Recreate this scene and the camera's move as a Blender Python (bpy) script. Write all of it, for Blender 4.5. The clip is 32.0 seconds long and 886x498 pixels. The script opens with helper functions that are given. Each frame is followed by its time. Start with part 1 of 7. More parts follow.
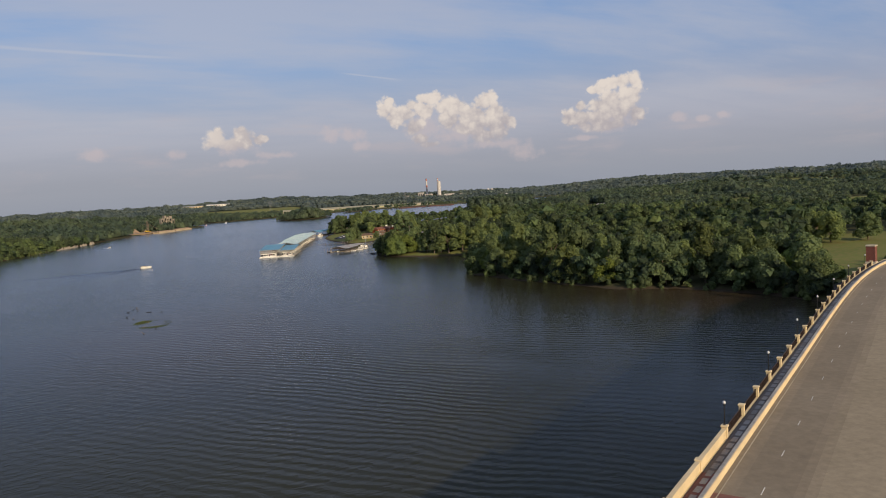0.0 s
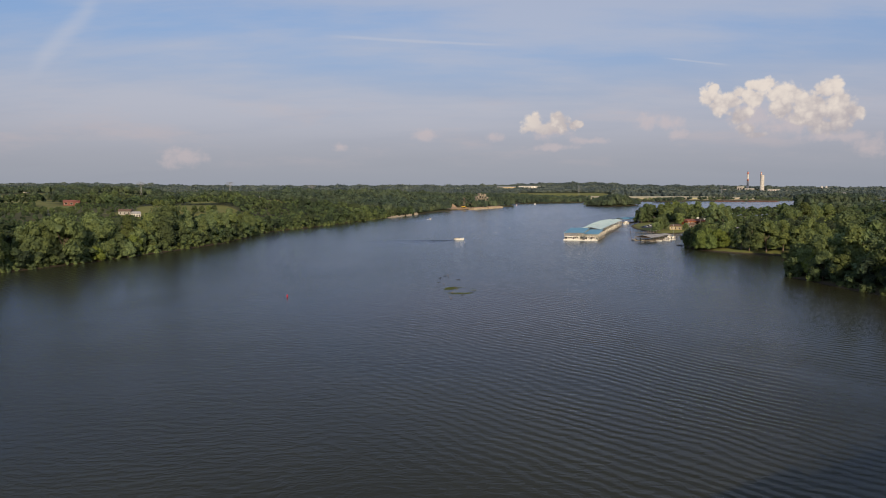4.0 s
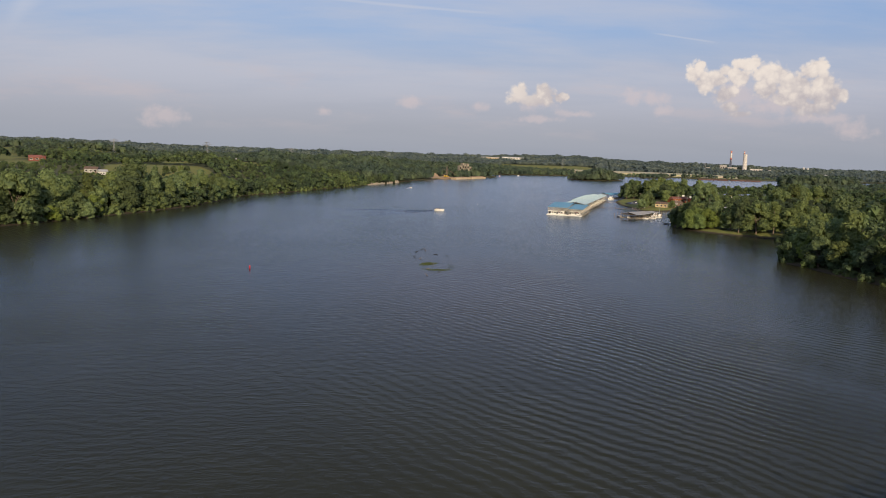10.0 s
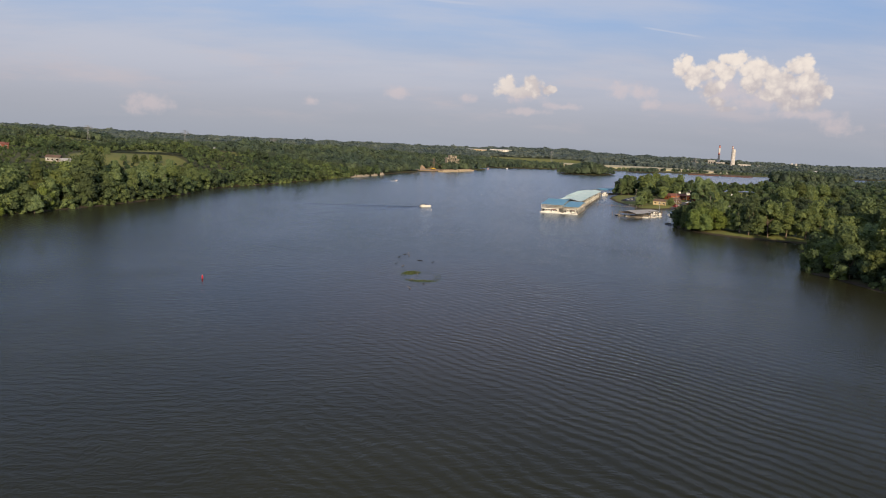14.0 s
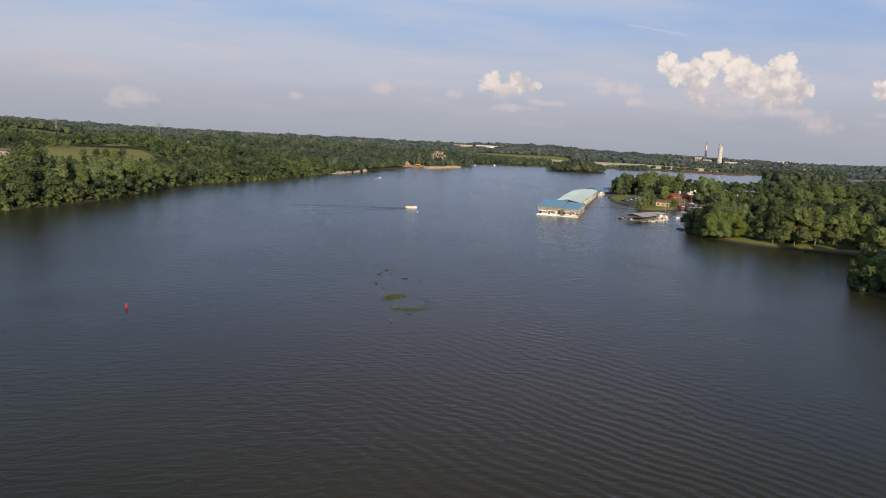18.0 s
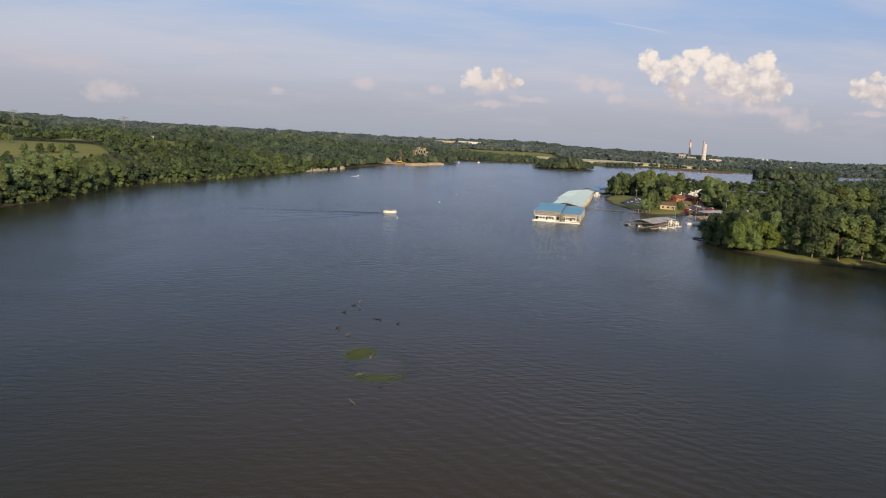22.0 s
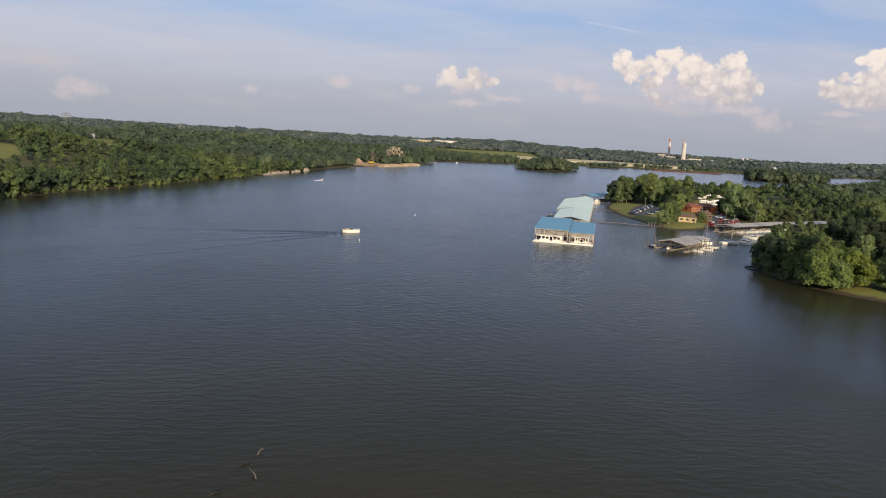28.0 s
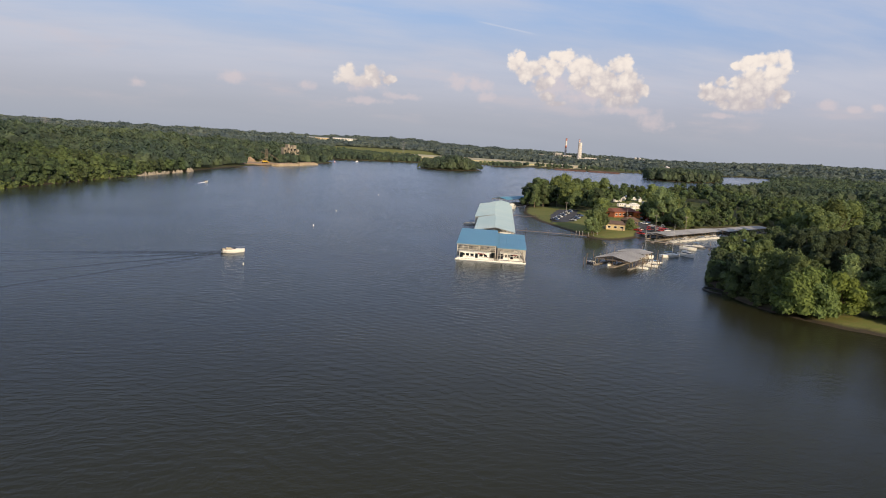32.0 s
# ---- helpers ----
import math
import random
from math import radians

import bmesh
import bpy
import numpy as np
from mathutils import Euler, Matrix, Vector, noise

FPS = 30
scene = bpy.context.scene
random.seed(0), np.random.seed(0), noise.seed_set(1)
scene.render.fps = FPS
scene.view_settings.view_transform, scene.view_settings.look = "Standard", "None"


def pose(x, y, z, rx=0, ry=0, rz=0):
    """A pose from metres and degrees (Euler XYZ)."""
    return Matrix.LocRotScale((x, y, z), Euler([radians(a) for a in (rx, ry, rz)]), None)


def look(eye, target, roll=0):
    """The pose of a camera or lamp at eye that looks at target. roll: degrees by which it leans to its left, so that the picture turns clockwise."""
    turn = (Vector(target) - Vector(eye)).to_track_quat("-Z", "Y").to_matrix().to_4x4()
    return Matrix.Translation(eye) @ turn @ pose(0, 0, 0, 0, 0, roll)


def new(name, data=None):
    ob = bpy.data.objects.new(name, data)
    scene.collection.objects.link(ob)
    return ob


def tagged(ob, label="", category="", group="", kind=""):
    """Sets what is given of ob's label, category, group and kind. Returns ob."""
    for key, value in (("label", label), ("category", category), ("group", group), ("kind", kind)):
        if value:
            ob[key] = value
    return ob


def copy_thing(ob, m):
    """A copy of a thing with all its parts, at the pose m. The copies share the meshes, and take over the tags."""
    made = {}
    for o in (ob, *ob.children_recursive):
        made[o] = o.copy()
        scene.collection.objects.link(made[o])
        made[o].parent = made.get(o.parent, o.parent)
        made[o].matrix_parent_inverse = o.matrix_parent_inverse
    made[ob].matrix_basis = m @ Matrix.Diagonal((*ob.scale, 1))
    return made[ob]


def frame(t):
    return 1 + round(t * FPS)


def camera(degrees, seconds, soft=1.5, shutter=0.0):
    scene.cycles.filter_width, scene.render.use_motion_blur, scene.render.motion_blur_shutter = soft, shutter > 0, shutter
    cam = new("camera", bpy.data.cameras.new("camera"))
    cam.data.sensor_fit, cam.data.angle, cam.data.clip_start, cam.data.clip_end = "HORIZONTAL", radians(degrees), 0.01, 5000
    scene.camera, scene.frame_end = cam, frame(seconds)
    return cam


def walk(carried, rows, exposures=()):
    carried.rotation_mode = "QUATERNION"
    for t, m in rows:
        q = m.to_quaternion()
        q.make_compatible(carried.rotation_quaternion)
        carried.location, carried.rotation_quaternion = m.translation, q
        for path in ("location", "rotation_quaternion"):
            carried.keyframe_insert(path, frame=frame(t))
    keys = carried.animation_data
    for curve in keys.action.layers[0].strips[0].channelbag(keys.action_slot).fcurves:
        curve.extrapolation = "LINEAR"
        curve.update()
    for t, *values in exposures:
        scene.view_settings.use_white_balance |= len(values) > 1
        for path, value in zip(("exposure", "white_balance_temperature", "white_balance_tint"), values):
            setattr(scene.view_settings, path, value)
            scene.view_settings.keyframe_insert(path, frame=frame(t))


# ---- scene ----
# ---- camera ----
cam = camera(61.63, 32.0, soft=0.95)
PATH = [
    (0.0, look((-0.60, -1.81, 44.90), (37.77, 90.20, 37.00), -3.43)),
    (0.5, look((-0.63, -1.82, 44.63), (24.93, 94.58, 37.29), -2.97)),
    (1.0, look((-0.65, -1.84, 44.39), (11.22, 97.21, 37.42), -2.39)),
    (1.5, look((-0.58, -1.84, 44.19), (1.53, 97.90, 37.30), -1.81)),
    (2.0, look((-0.43, -1.81, 44.02), (-1.18, 97.93, 36.89), -1.44)),
    (2.5, look((-0.28, -1.77, 43.89), (-1.49, 97.95, 36.46), -1.09)),
    (3.0, look((-0.17, -1.72, 43.77), (-1.50, 97.97, 36.02), -0.73)),
    (3.5, look((-0.08, -1.67, 43.63), (-1.28, 97.99, 35.52), -0.37)),
    (5.5, look((-0.12, -0.89, 42.98), (-0.38, 98.63, 33.21), 0.63)),
    (6.0, look((0.00, 0.00, 42.83), (0.01, 99.48, 32.59), 0.82)),
    (7.0, look((0.32, 2.44, 42.67), (1.06, 101.82, 31.60), 1.09)),
    (8.0, look((0.63, 6.30, 42.84), (1.35, 105.60, 31.12), 1.45)),
    (9.0, look((0.95, 11.93, 43.10), (2.25, 111.18, 30.89), 1.80)),
    (10.0, look((1.37, 19.09, 43.36), (3.01, 118.28, 30.74), 1.96)),
    (11.0, look((1.72, 27.34, 43.52), (3.66, 126.48, 30.57), 2.11)),
    (12.0, look((2.01, 36.53, 43.75), (4.34, 135.63, 30.50), 2.28)),
    (13.0, look((2.07, 46.50, 43.89), (5.01, 145.55, 30.42), 2.49)),
    (14.0, look((1.98, 57.23, 43.95), (5.51, 156.22, 30.27), 2.65)),
    (14.5, look((1.86, 62.75, 43.95), (5.80, 161.73, 30.20), 2.69)),
    (16.5, look((2.24, 86.83, 43.91), (7.24, 185.72, 29.89), 3.00)),
    (17.0, look((2.14, 93.24, 43.85), (7.29, 192.12, 29.81), 2.93)),
    (18.0, look((1.81, 106.34, 43.67), (7.42, 205.18, 29.52), 3.02)),
    (19.0, look((2.03, 120.50, 43.45), (8.32, 219.27, 29.19), 3.18)),
    (20.0, look((2.46, 135.51, 43.35), (9.26, 234.25, 29.05), 3.14)),
    (21.0, look((3.18, 150.81, 43.31), (10.53, 249.49, 28.89), 3.19)),
    (22.0, look((3.96, 166.12, 43.48), (12.03, 264.73, 28.93), 3.29)),
    (23.0, look((5.00, 181.55, 43.66), (13.41, 280.12, 29.08), 3.28)),
    (24.0, look((5.81, 197.07, 43.63), (14.86, 295.58, 29.02), 3.20)),
    (25.0, look((6.49, 212.84, 43.56), (15.78, 311.33, 28.95), 3.19)),
    (25.5, look((6.85, 220.75, 43.49), (16.54, 319.21, 28.88), 3.34)),
    (27.5, look((10.19, 253.03, 43.34), (20.24, 351.45, 28.79), 3.23)),
    (28.0, look((10.84, 260.50, 43.44), (22.10, 358.80, 28.94), 3.35)),
    (28.5, look((11.41, 267.87, 43.57), (26.31, 365.72, 29.25), 3.50)),
    (29.0, look((11.92, 275.14, 43.70), (27.18, 372.92, 29.35), 3.52)),
    (29.5, look((12.36, 282.30, 43.83), (27.66, 380.07, 29.48), 3.56)),
    (30.0, look((12.77, 289.35, 43.89), (28.30, 387.09, 29.54), 3.55)),
    (30.5, look((13.18, 296.32, 43.89), (29.14, 393.98, 29.49), 3.51)),
    (31.0, look((13.63, 303.23, 43.85), (33.56, 400.19, 29.71), 3.69)),
    (31.5, look((14.11, 310.09, 43.80), (37.18, 406.38, 29.80), 3.70)),
    (32.0, look((14.65, 316.92, 43.73), (39.16, 412.86, 29.77), 3.72)),
]
walk(cam, PATH, exposures=[(0.0, -0.05), (6.0, 0.06), (14.0, 0.18), (20.0, 0.24), (32.0, 0.27)])

# ---- sky, sun ----
SUN_AZ, SUN_EL = 172.0, 18.5        # degrees clockwise from +y, degrees above the horizon


def sun_way():
    a, e = radians(SUN_AZ), radians(SUN_EL)
    return Vector((math.sin(a) * math.cos(e), math.cos(a) * math.cos(e), math.sin(e)))


class Nodes:
    """A short way to write node trees."""

    def __init__(self, tree):
        self.tree = tree
        tree.nodes.clear()

    def put(self, socket, value):
        if hasattr(value, "is_output"):
            self.tree.links.new(value, socket)
        elif value is not None:
            socket.default_value = value

    def node(self, kind, ins=None, **settings):
        n = self.tree.nodes.new(kind)
        for k, v in settings.items():
            setattr(n, k, v)
        for k, v in (ins or {}).items():
            self.put(n.inputs[k], v)
        return n

    def math(self, op, a, b=0.0, c=None):
        n = self.node("ShaderNodeMath", operation=op)
        self.put(n.inputs[0], a), self.put(n.inputs[1], b)
        if c is not None:
            self.put(n.inputs[2], c)
        return n.outputs[0]

    def vmath(self, op, a, b=None):
        n = self.node("ShaderNodeVectorMath", operation=op)
        self.put(n.inputs[0], a)
        if b is not None:
            self.put(n.inputs[1], b)
        return n.outputs[0]

    def step(self, x, lo, hi, a=0.0, b=1.0, kind="SMOOTHSTEP"):
        n = self.node("ShaderNodeMapRange", interpolation_type=kind)
        for k, v in zip(range(5), (x, lo, hi, a, b)):
            self.put(n.inputs[k], v)
        return n.outputs[0]

    def mix(self, f, a, b, how="MIX"):
        n = self.node("ShaderNodeMix", data_type="RGBA", blend_type=how)
        self.put(n.inputs[0], f)
        for k, v in ((6, a), (7, b)):
            self.put(n.inputs[k], (*v, 1) if isinstance(v, tuple) and len(v) == 3 else v)
        return n.outputs[2]

    def noise(self, vec, scale, detail=3.0, rough=0.55, out="Fac"):
        n = self.node("ShaderNodeTexNoise", {"Scale": scale, "Detail": detail, "Roughness": rough})
        if vec is not None:
            self.put(n.inputs["Vector"], vec)
        return n.outputs[out]

    def scaled(self, vec, s, r=(0, 0, 0)):
        n = self.node("ShaderNodeMapping")
        self.put(n.inputs["Vector"], vec)
        n.inputs["Scale"].default_value = s
        n.inputs["Rotation"].default_value = [radians(a) for a in r]
        return n.outputs[0]


def make_world():
    w = bpy.data.worlds.new("sky")
    scene.world = w
    w.use_nodes = True
    k = Nodes(w.node_tree)
    way = k.node("ShaderNodeTexCoord").outputs["Generated"]
    sky = k.node("ShaderNodeTexSky", sky_type="NISHITA", sun_disc=False, sun_elevation=radians(SUN_EL), sun_rotation=radians(SUN_AZ),
                 air_density=1.0, dust_density=1.2, ozone_density=1.6, altitude=100)
    axis = k.node("ShaderNodeSeparateXYZ", {0: way})
    x, y, z = axis.outputs
    az = k.math("MULTIPLY", k.math("ARCTAN2", x, y), 57.2958)
    el = k.math("MULTIPLY", k.math("ARCSINE", z), 57.2958)
    # the veil of haze and thin high cloud, in the same units as the sky
    high = k.math("ADD", k.math("MAXIMUM", z, 0.0), 0.16)
    flat = k.node("ShaderNodeCombineXYZ", {0: k.math("DIVIDE", x, high), 1: k.math("DIVIDE", y, high), 2: 0.0}).outputs[0]
    wisps = k.noise(k.scaled(flat, (0.55, 1.5, 1), (0, 0, 24)), 1.1, 7, 0.62)
    broad = k.noise(k.scaled(flat, (0.8, 1.1, 1), (0, 0, 10)), 0.62, 4, 0.5)
    veil = k.step(k.math("ADD", k.math("MULTIPLY", wisps, 0.6), k.math("MULTIPLY", broad, 0.75)), 0.51, 0.77)
    low = k.step(el, 1.0, 13.0, 1.0, 0.0)
    tone = k.mix(k.step(el, -0.5, 6.0), (2.95, 3.08, 3.46), (4.0, 3.72, 4.08))
    base = k.mix(k.math("MULTIPLY", low, 0.86), k.mix(0.62, sky.outputs[0], (1.9, 3.15, 6.1)), tone)
    base = k.mix(k.math("MULTIPLY", k.math("MULTIPLY", veil, 0.56), k.step(el, 2.0, 6.5, 0.10, 1.0)), base, (4.9, 4.85, 5.35))
    blush = k.noise(k.scaled(k.node("ShaderNodeCombineXYZ", {0: az, 1: el, 2: 0.0}).outputs[0], (0.10, 0.45, 1)), 1.0, 5, 0.6)
    base = k.mix(k.math("MULTIPLY", k.step(blush, 0.48, 0.72), k.math("MULTIPLY", k.step(el, 0.8, 2.6), k.step(el, 4.5, 8.0, 0.40, 0.0))), base, (5.1, 4.35, 4.4))
    streaks = None
    for a0, e0, half, slope, thick in ((-2.5, 10.75, 8.0, -0.045, 0.20), (18.0, 8.8, 2.6, -0.16, 0.14), (-27.0, 10.2, 2.6, 1.1, 1.7)):
        u = k.math("SUBTRACT", az, a0)
        d = k.math("ABSOLUTE", k.math("SUBTRACT", k.math("SUBTRACT", el, e0), k.math("MULTIPLY", u, slope)))
        rag = k.math("MULTIPLY", wisps, thick * 1.6)
        m = k.math("MULTIPLY", k.step(d, 0.02, rag, 1.0, 0.0), k.step(k.math("ABSOLUTE", u), half * 0.45, half, 1.0, 0.0))
        streaks = m if streaks is None else k.math("MAXIMUM", streaks, m)
    base = k.mix(k.math("MULTIPLY", streaks, 0.34), base, (5.2, 5.3, 5.9))
    # heaped clouds: lobes by compass direction and height, in degrees
    uv = k.node("ShaderNodeCombineXYZ", {0: az, 1: el, 2: 0.0}).outputs[0]
    edge = k.noise(uv, 0.9, 5, 0.6)
    fine = k.noise(uv, 3.2, 4, 0.6)
    warped = k.vmath("ADD", uv, k.vmath("MULTIPLY", k.noise(uv, 1.4, 3, 0.5, "Color"), (0.5, 0.5, 0)))
    cell = k.node("ShaderNodeTexVoronoi", {"Vector": warped, "Scale": 1.25, "Randomness": 0.9}).outputs["Distance"]
    curl = k.node("ShaderNodeTexVoronoi", {"Vector": warped, "Scale": 3.1, "Randomness": 0.9}).outputs["Distance"]
    billow = k.math("ADD", k.math("MULTIPLY", k.math("SUBTRACT", 0.42, cell), 0.75), k.math("ADD", k.math("MULTIPLY", k.math("SUBTRACT", 0.42, curl), 0.30), k.math("MULTIPLY", k.math("SUBTRACT", fine, 0.5), 0.35)))

    def heap(lobes, shape):
        near = None
        for a0, e0, rx, ry in lobes:
            n = k.node("ShaderNodeVectorMath", {0: uv, 1: (1 / rx, 1 / ry, 0), 2: (-a0 / rx, -e0 / ry, 0)}, operation="MULTIPLY_ADD").outputs[0]
            d = k.node("ShaderNodeVectorMath", {0: n}, operation="LENGTH").outputs["Value"]
            near = d if near is None else k.math("SMOOTH_MIN", near, d, 0.35)
        return k.math("ADD", k.math("SUBTRACT", 1.06, near), shape)

    crisp = k.math("MAXIMUM", heap(CLOUD_MAIN + CLOUD_EAST, billow), k.math("MAXIMUM", heap(CLOUD_SMALL, billow), heap(CLOUD_RIGHT, billow)))
    pale = heap(CLOUD_PALE, k.math("MULTIPLY", k.math("SUBTRACT", edge, 0.5), 2.2))
    lit = k.step(k.math("ADD", k.math("ADD", el, k.math("MULTIPLY", billow, 4.4)), k.math("MULTIPLY", k.math("SUBTRACT", edge, 0.5), 3.0)), 2.5, 7.4)
    lit = k.math("MAXIMUM", lit, k.math("MULTIPLY", k.step(az, 4.0, 10.5, 1.0, 0.0), k.step(k.math("ADD", el, billow), 3.0, 4.6)))
    white = k.mix(lit, (4.35, 3.95, 4.1), (7.5, 6.65, 5.95))
    base = k.mix(k.math("MULTIPLY", k.step(pale, 0.0, 0.9), 0.48), base, (5.8, 4.85, 4.8))
    foot = k.step(k.math("ADD", el, k.math("MULTIPLY", k.math("SUBTRACT", edge, 0.5), 2.4)), 2.3, 4.3, 0.10, 0.97)
    base = k.mix(k.math("MULTIPLY", k.step(crisp, -0.04, 0.42), foot), base, white)
    bg = k.node("ShaderNodeBackground", {"Color": base, "Strength": 0.105})
    out = k.node("ShaderNodeOutputWorld", {"Surface": bg.outputs[0]})


CLOUD_MAIN = [(19.19, 6.97, 0.65, 0.5), (18.98, 6.31, 0.81, 0.76), (19.6, 5.72, 1.01, 0.84), (20.43, 5.92, 0.89, 0.76), (21.0, 4.95, 1.01, 0.76), (21.06, 6.51, 0.89, 0.5), (21.96, 6.89, 0.89, 0.59), (22.86, 7.08, 0.65, 0.5), (21.84, 6.12, 1.13, 0.76), (23.48, 6.31, 1.13, 0.84), (24.38, 6.31, 1.01, 0.84), (23.74, 5.36, 1.13, 0.92), (24.97, 5.74, 0.81, 0.76)]
CLOUD_EAST = [(26.79, 6.85, 0.81, 0.59), (26.31, 6.41, 1.13, 0.84), (25.85, 5.74, 1.01, 0.84), (27.24, 5.73, 1.01, 0.84), (25.59, 4.79, 1.62, 1.05), (27.33, 4.8, 1.42, 1.18), (28.0, 4.99, 0.89, 0.76), (26.72, 3.93, 1.82, 0.59), (21.46, 3.98, 0.73, 0.5), (22.06, 3.51, 0.81, 0.29)]
CLOUD_SMALL = [(6.31, 4.85, 0.89, 0.76), (6.04, 4.42, 1.01, 0.67), (8.12, 5.11, 0.73, 0.55), (8.27, 4.62, 1.01, 0.76), (7.32, 4.25, 1.42, 0.59), (9.41, 4.52, 0.73, 0.42)]
CLOUD_RIGHT = [(33.59, 5.62, 0.49, 0.5), (32.92, 4.82, 0.81, 0.76), (33.7, 4.65, 0.89, 0.92), (35.01, 4.7, 1.22, 0.92), (34.78, 6.7, 0.73, 0.38), (35.67, 7.03, 1.01, 0.5), (36.73, 7.23, 1.01, 0.63), (37.45, 7.24, 0.81, 0.76), (37.23, 6.11, 1.22, 1.05), (36.44, 5.13, 1.42, 1.05), (37.56, 4.79, 0.89, 0.92), (35.46, 4.05, 2.02, 0.5), (35.9, 5.9, 1.2, 0.9), (35.2, 5.5, 1.1, 0.9)]
CLOUD_PALE = [(-2.06, 3.82, 1.22, 0.59), (3.21, 3.7, 0.97, 0.5), (14.56, 4.65, 1.3, 0.76), (16.18, 4.48, 1.22, 0.59), (16.83, 3.69, 0.81, 0.5), (8.03, 2.9, 2.23, 0.34), (10.53, 3.31, 1.62, 0.34), (-8.38, 2.91, 0.73, 0.42), (27.13, 3.29, 2.83, 0.42), (29.24, 2.58, 1.62, 0.84), (-19.72, 1.99, 2.02, 0.84), (40.6, 4.32, 0.81, 0.42), (42.32, 4.01, 0.61, 0.29), (43.61, 4.16, 0.61, 0.34), (33.66, 3.26, 1.62, 0.25), (21.7, 4.9, 1.7, 1.4), (24.6, 4.5, 2.3, 1.3), (7.4, 4.0, 1.8, 0.7), (35.6, 4.3, 2.4, 0.9)]
make_world()
sun_data = bpy.data.lights.new("sun", "SUN")
sun_data.energy, sun_data.angle, sun_data.color = 5.0, radians(0.6), (1.0, 0.80, 0.55)
sun = new("sun", sun_data)
sun.matrix_world = look(sun_way() * 500, (0, 0, 0))

# ---- materials ----
MATS = {}


def mat(name, colour, rough=0.8, metal=0.0, vary=0.25, grain=3.0, bump=0.15, second=None, patch=0.12, per_object=0.0, spec=0.3, space="Object"):
    """A worn surface: base colour broken by grain and by larger patches of a second tone."""
    if name in MATS:
        return MATS[name]
    m = bpy.data.materials.new(name)
    m.use_nodes = True
    k = Nodes(m.node_tree)
    co = k.node("ShaderNodeTexCoord").outputs[space]
    g = k.noise(co, grain, 5, 0.6)
    b = k.noise(co, patch, 3, 0.55)
    second = second or tuple(c * 0.6 for c in colour)
    col = k.mix(k.step(b, 0.35, 0.7), colour, second)
    col = k.mix(1.0, col, k.node("ShaderNodeCombineColor", {0: k.step(g, 0.2, 0.8, 1 - vary, 1 + vary, "LINEAR"), 1: k.step(g, 0.2, 0.8, 1 - vary, 1 + vary, "LINEAR"),
                                                           2: k.step(g, 0.2, 0.8, 1 - vary, 1 + vary, "LINEAR")}).outputs[0], "MULTIPLY")
    if per_object:
        r = k.node("ShaderNodeObjectInfo").outputs["Random"]
        col = k.node("ShaderNodeHueSaturation", {"Color": col, "Value": k.step(r, 0, 1, 1 - per_object, 1 + per_object, "LINEAR"),
                                                 "Hue": k.step(r, 0, 1, 0.5 - per_object * 0.05, 0.5 + per_object * 0.05, "LINEAR")}).outputs[0]
    p = k.node("ShaderNodeBsdfPrincipled", {"Base Color": col, "Roughness": k.step(g, 0.2, 0.8, max(0.03, rough - 0.1), min(1, rough + 0.1), "LINEAR"), "Metallic": metal,
                                            "Specular IOR Level": spec})
    if bump:
        k.put(p.inputs["Normal"], k.node("ShaderNodeBump", {"Height": g, "Strength": bump, "Distance": 0.05}).outputs[0])
    k.node("ShaderNodeOutputMaterial", {"Surface": p.outputs[0]})
    MATS[name] = m
    return m


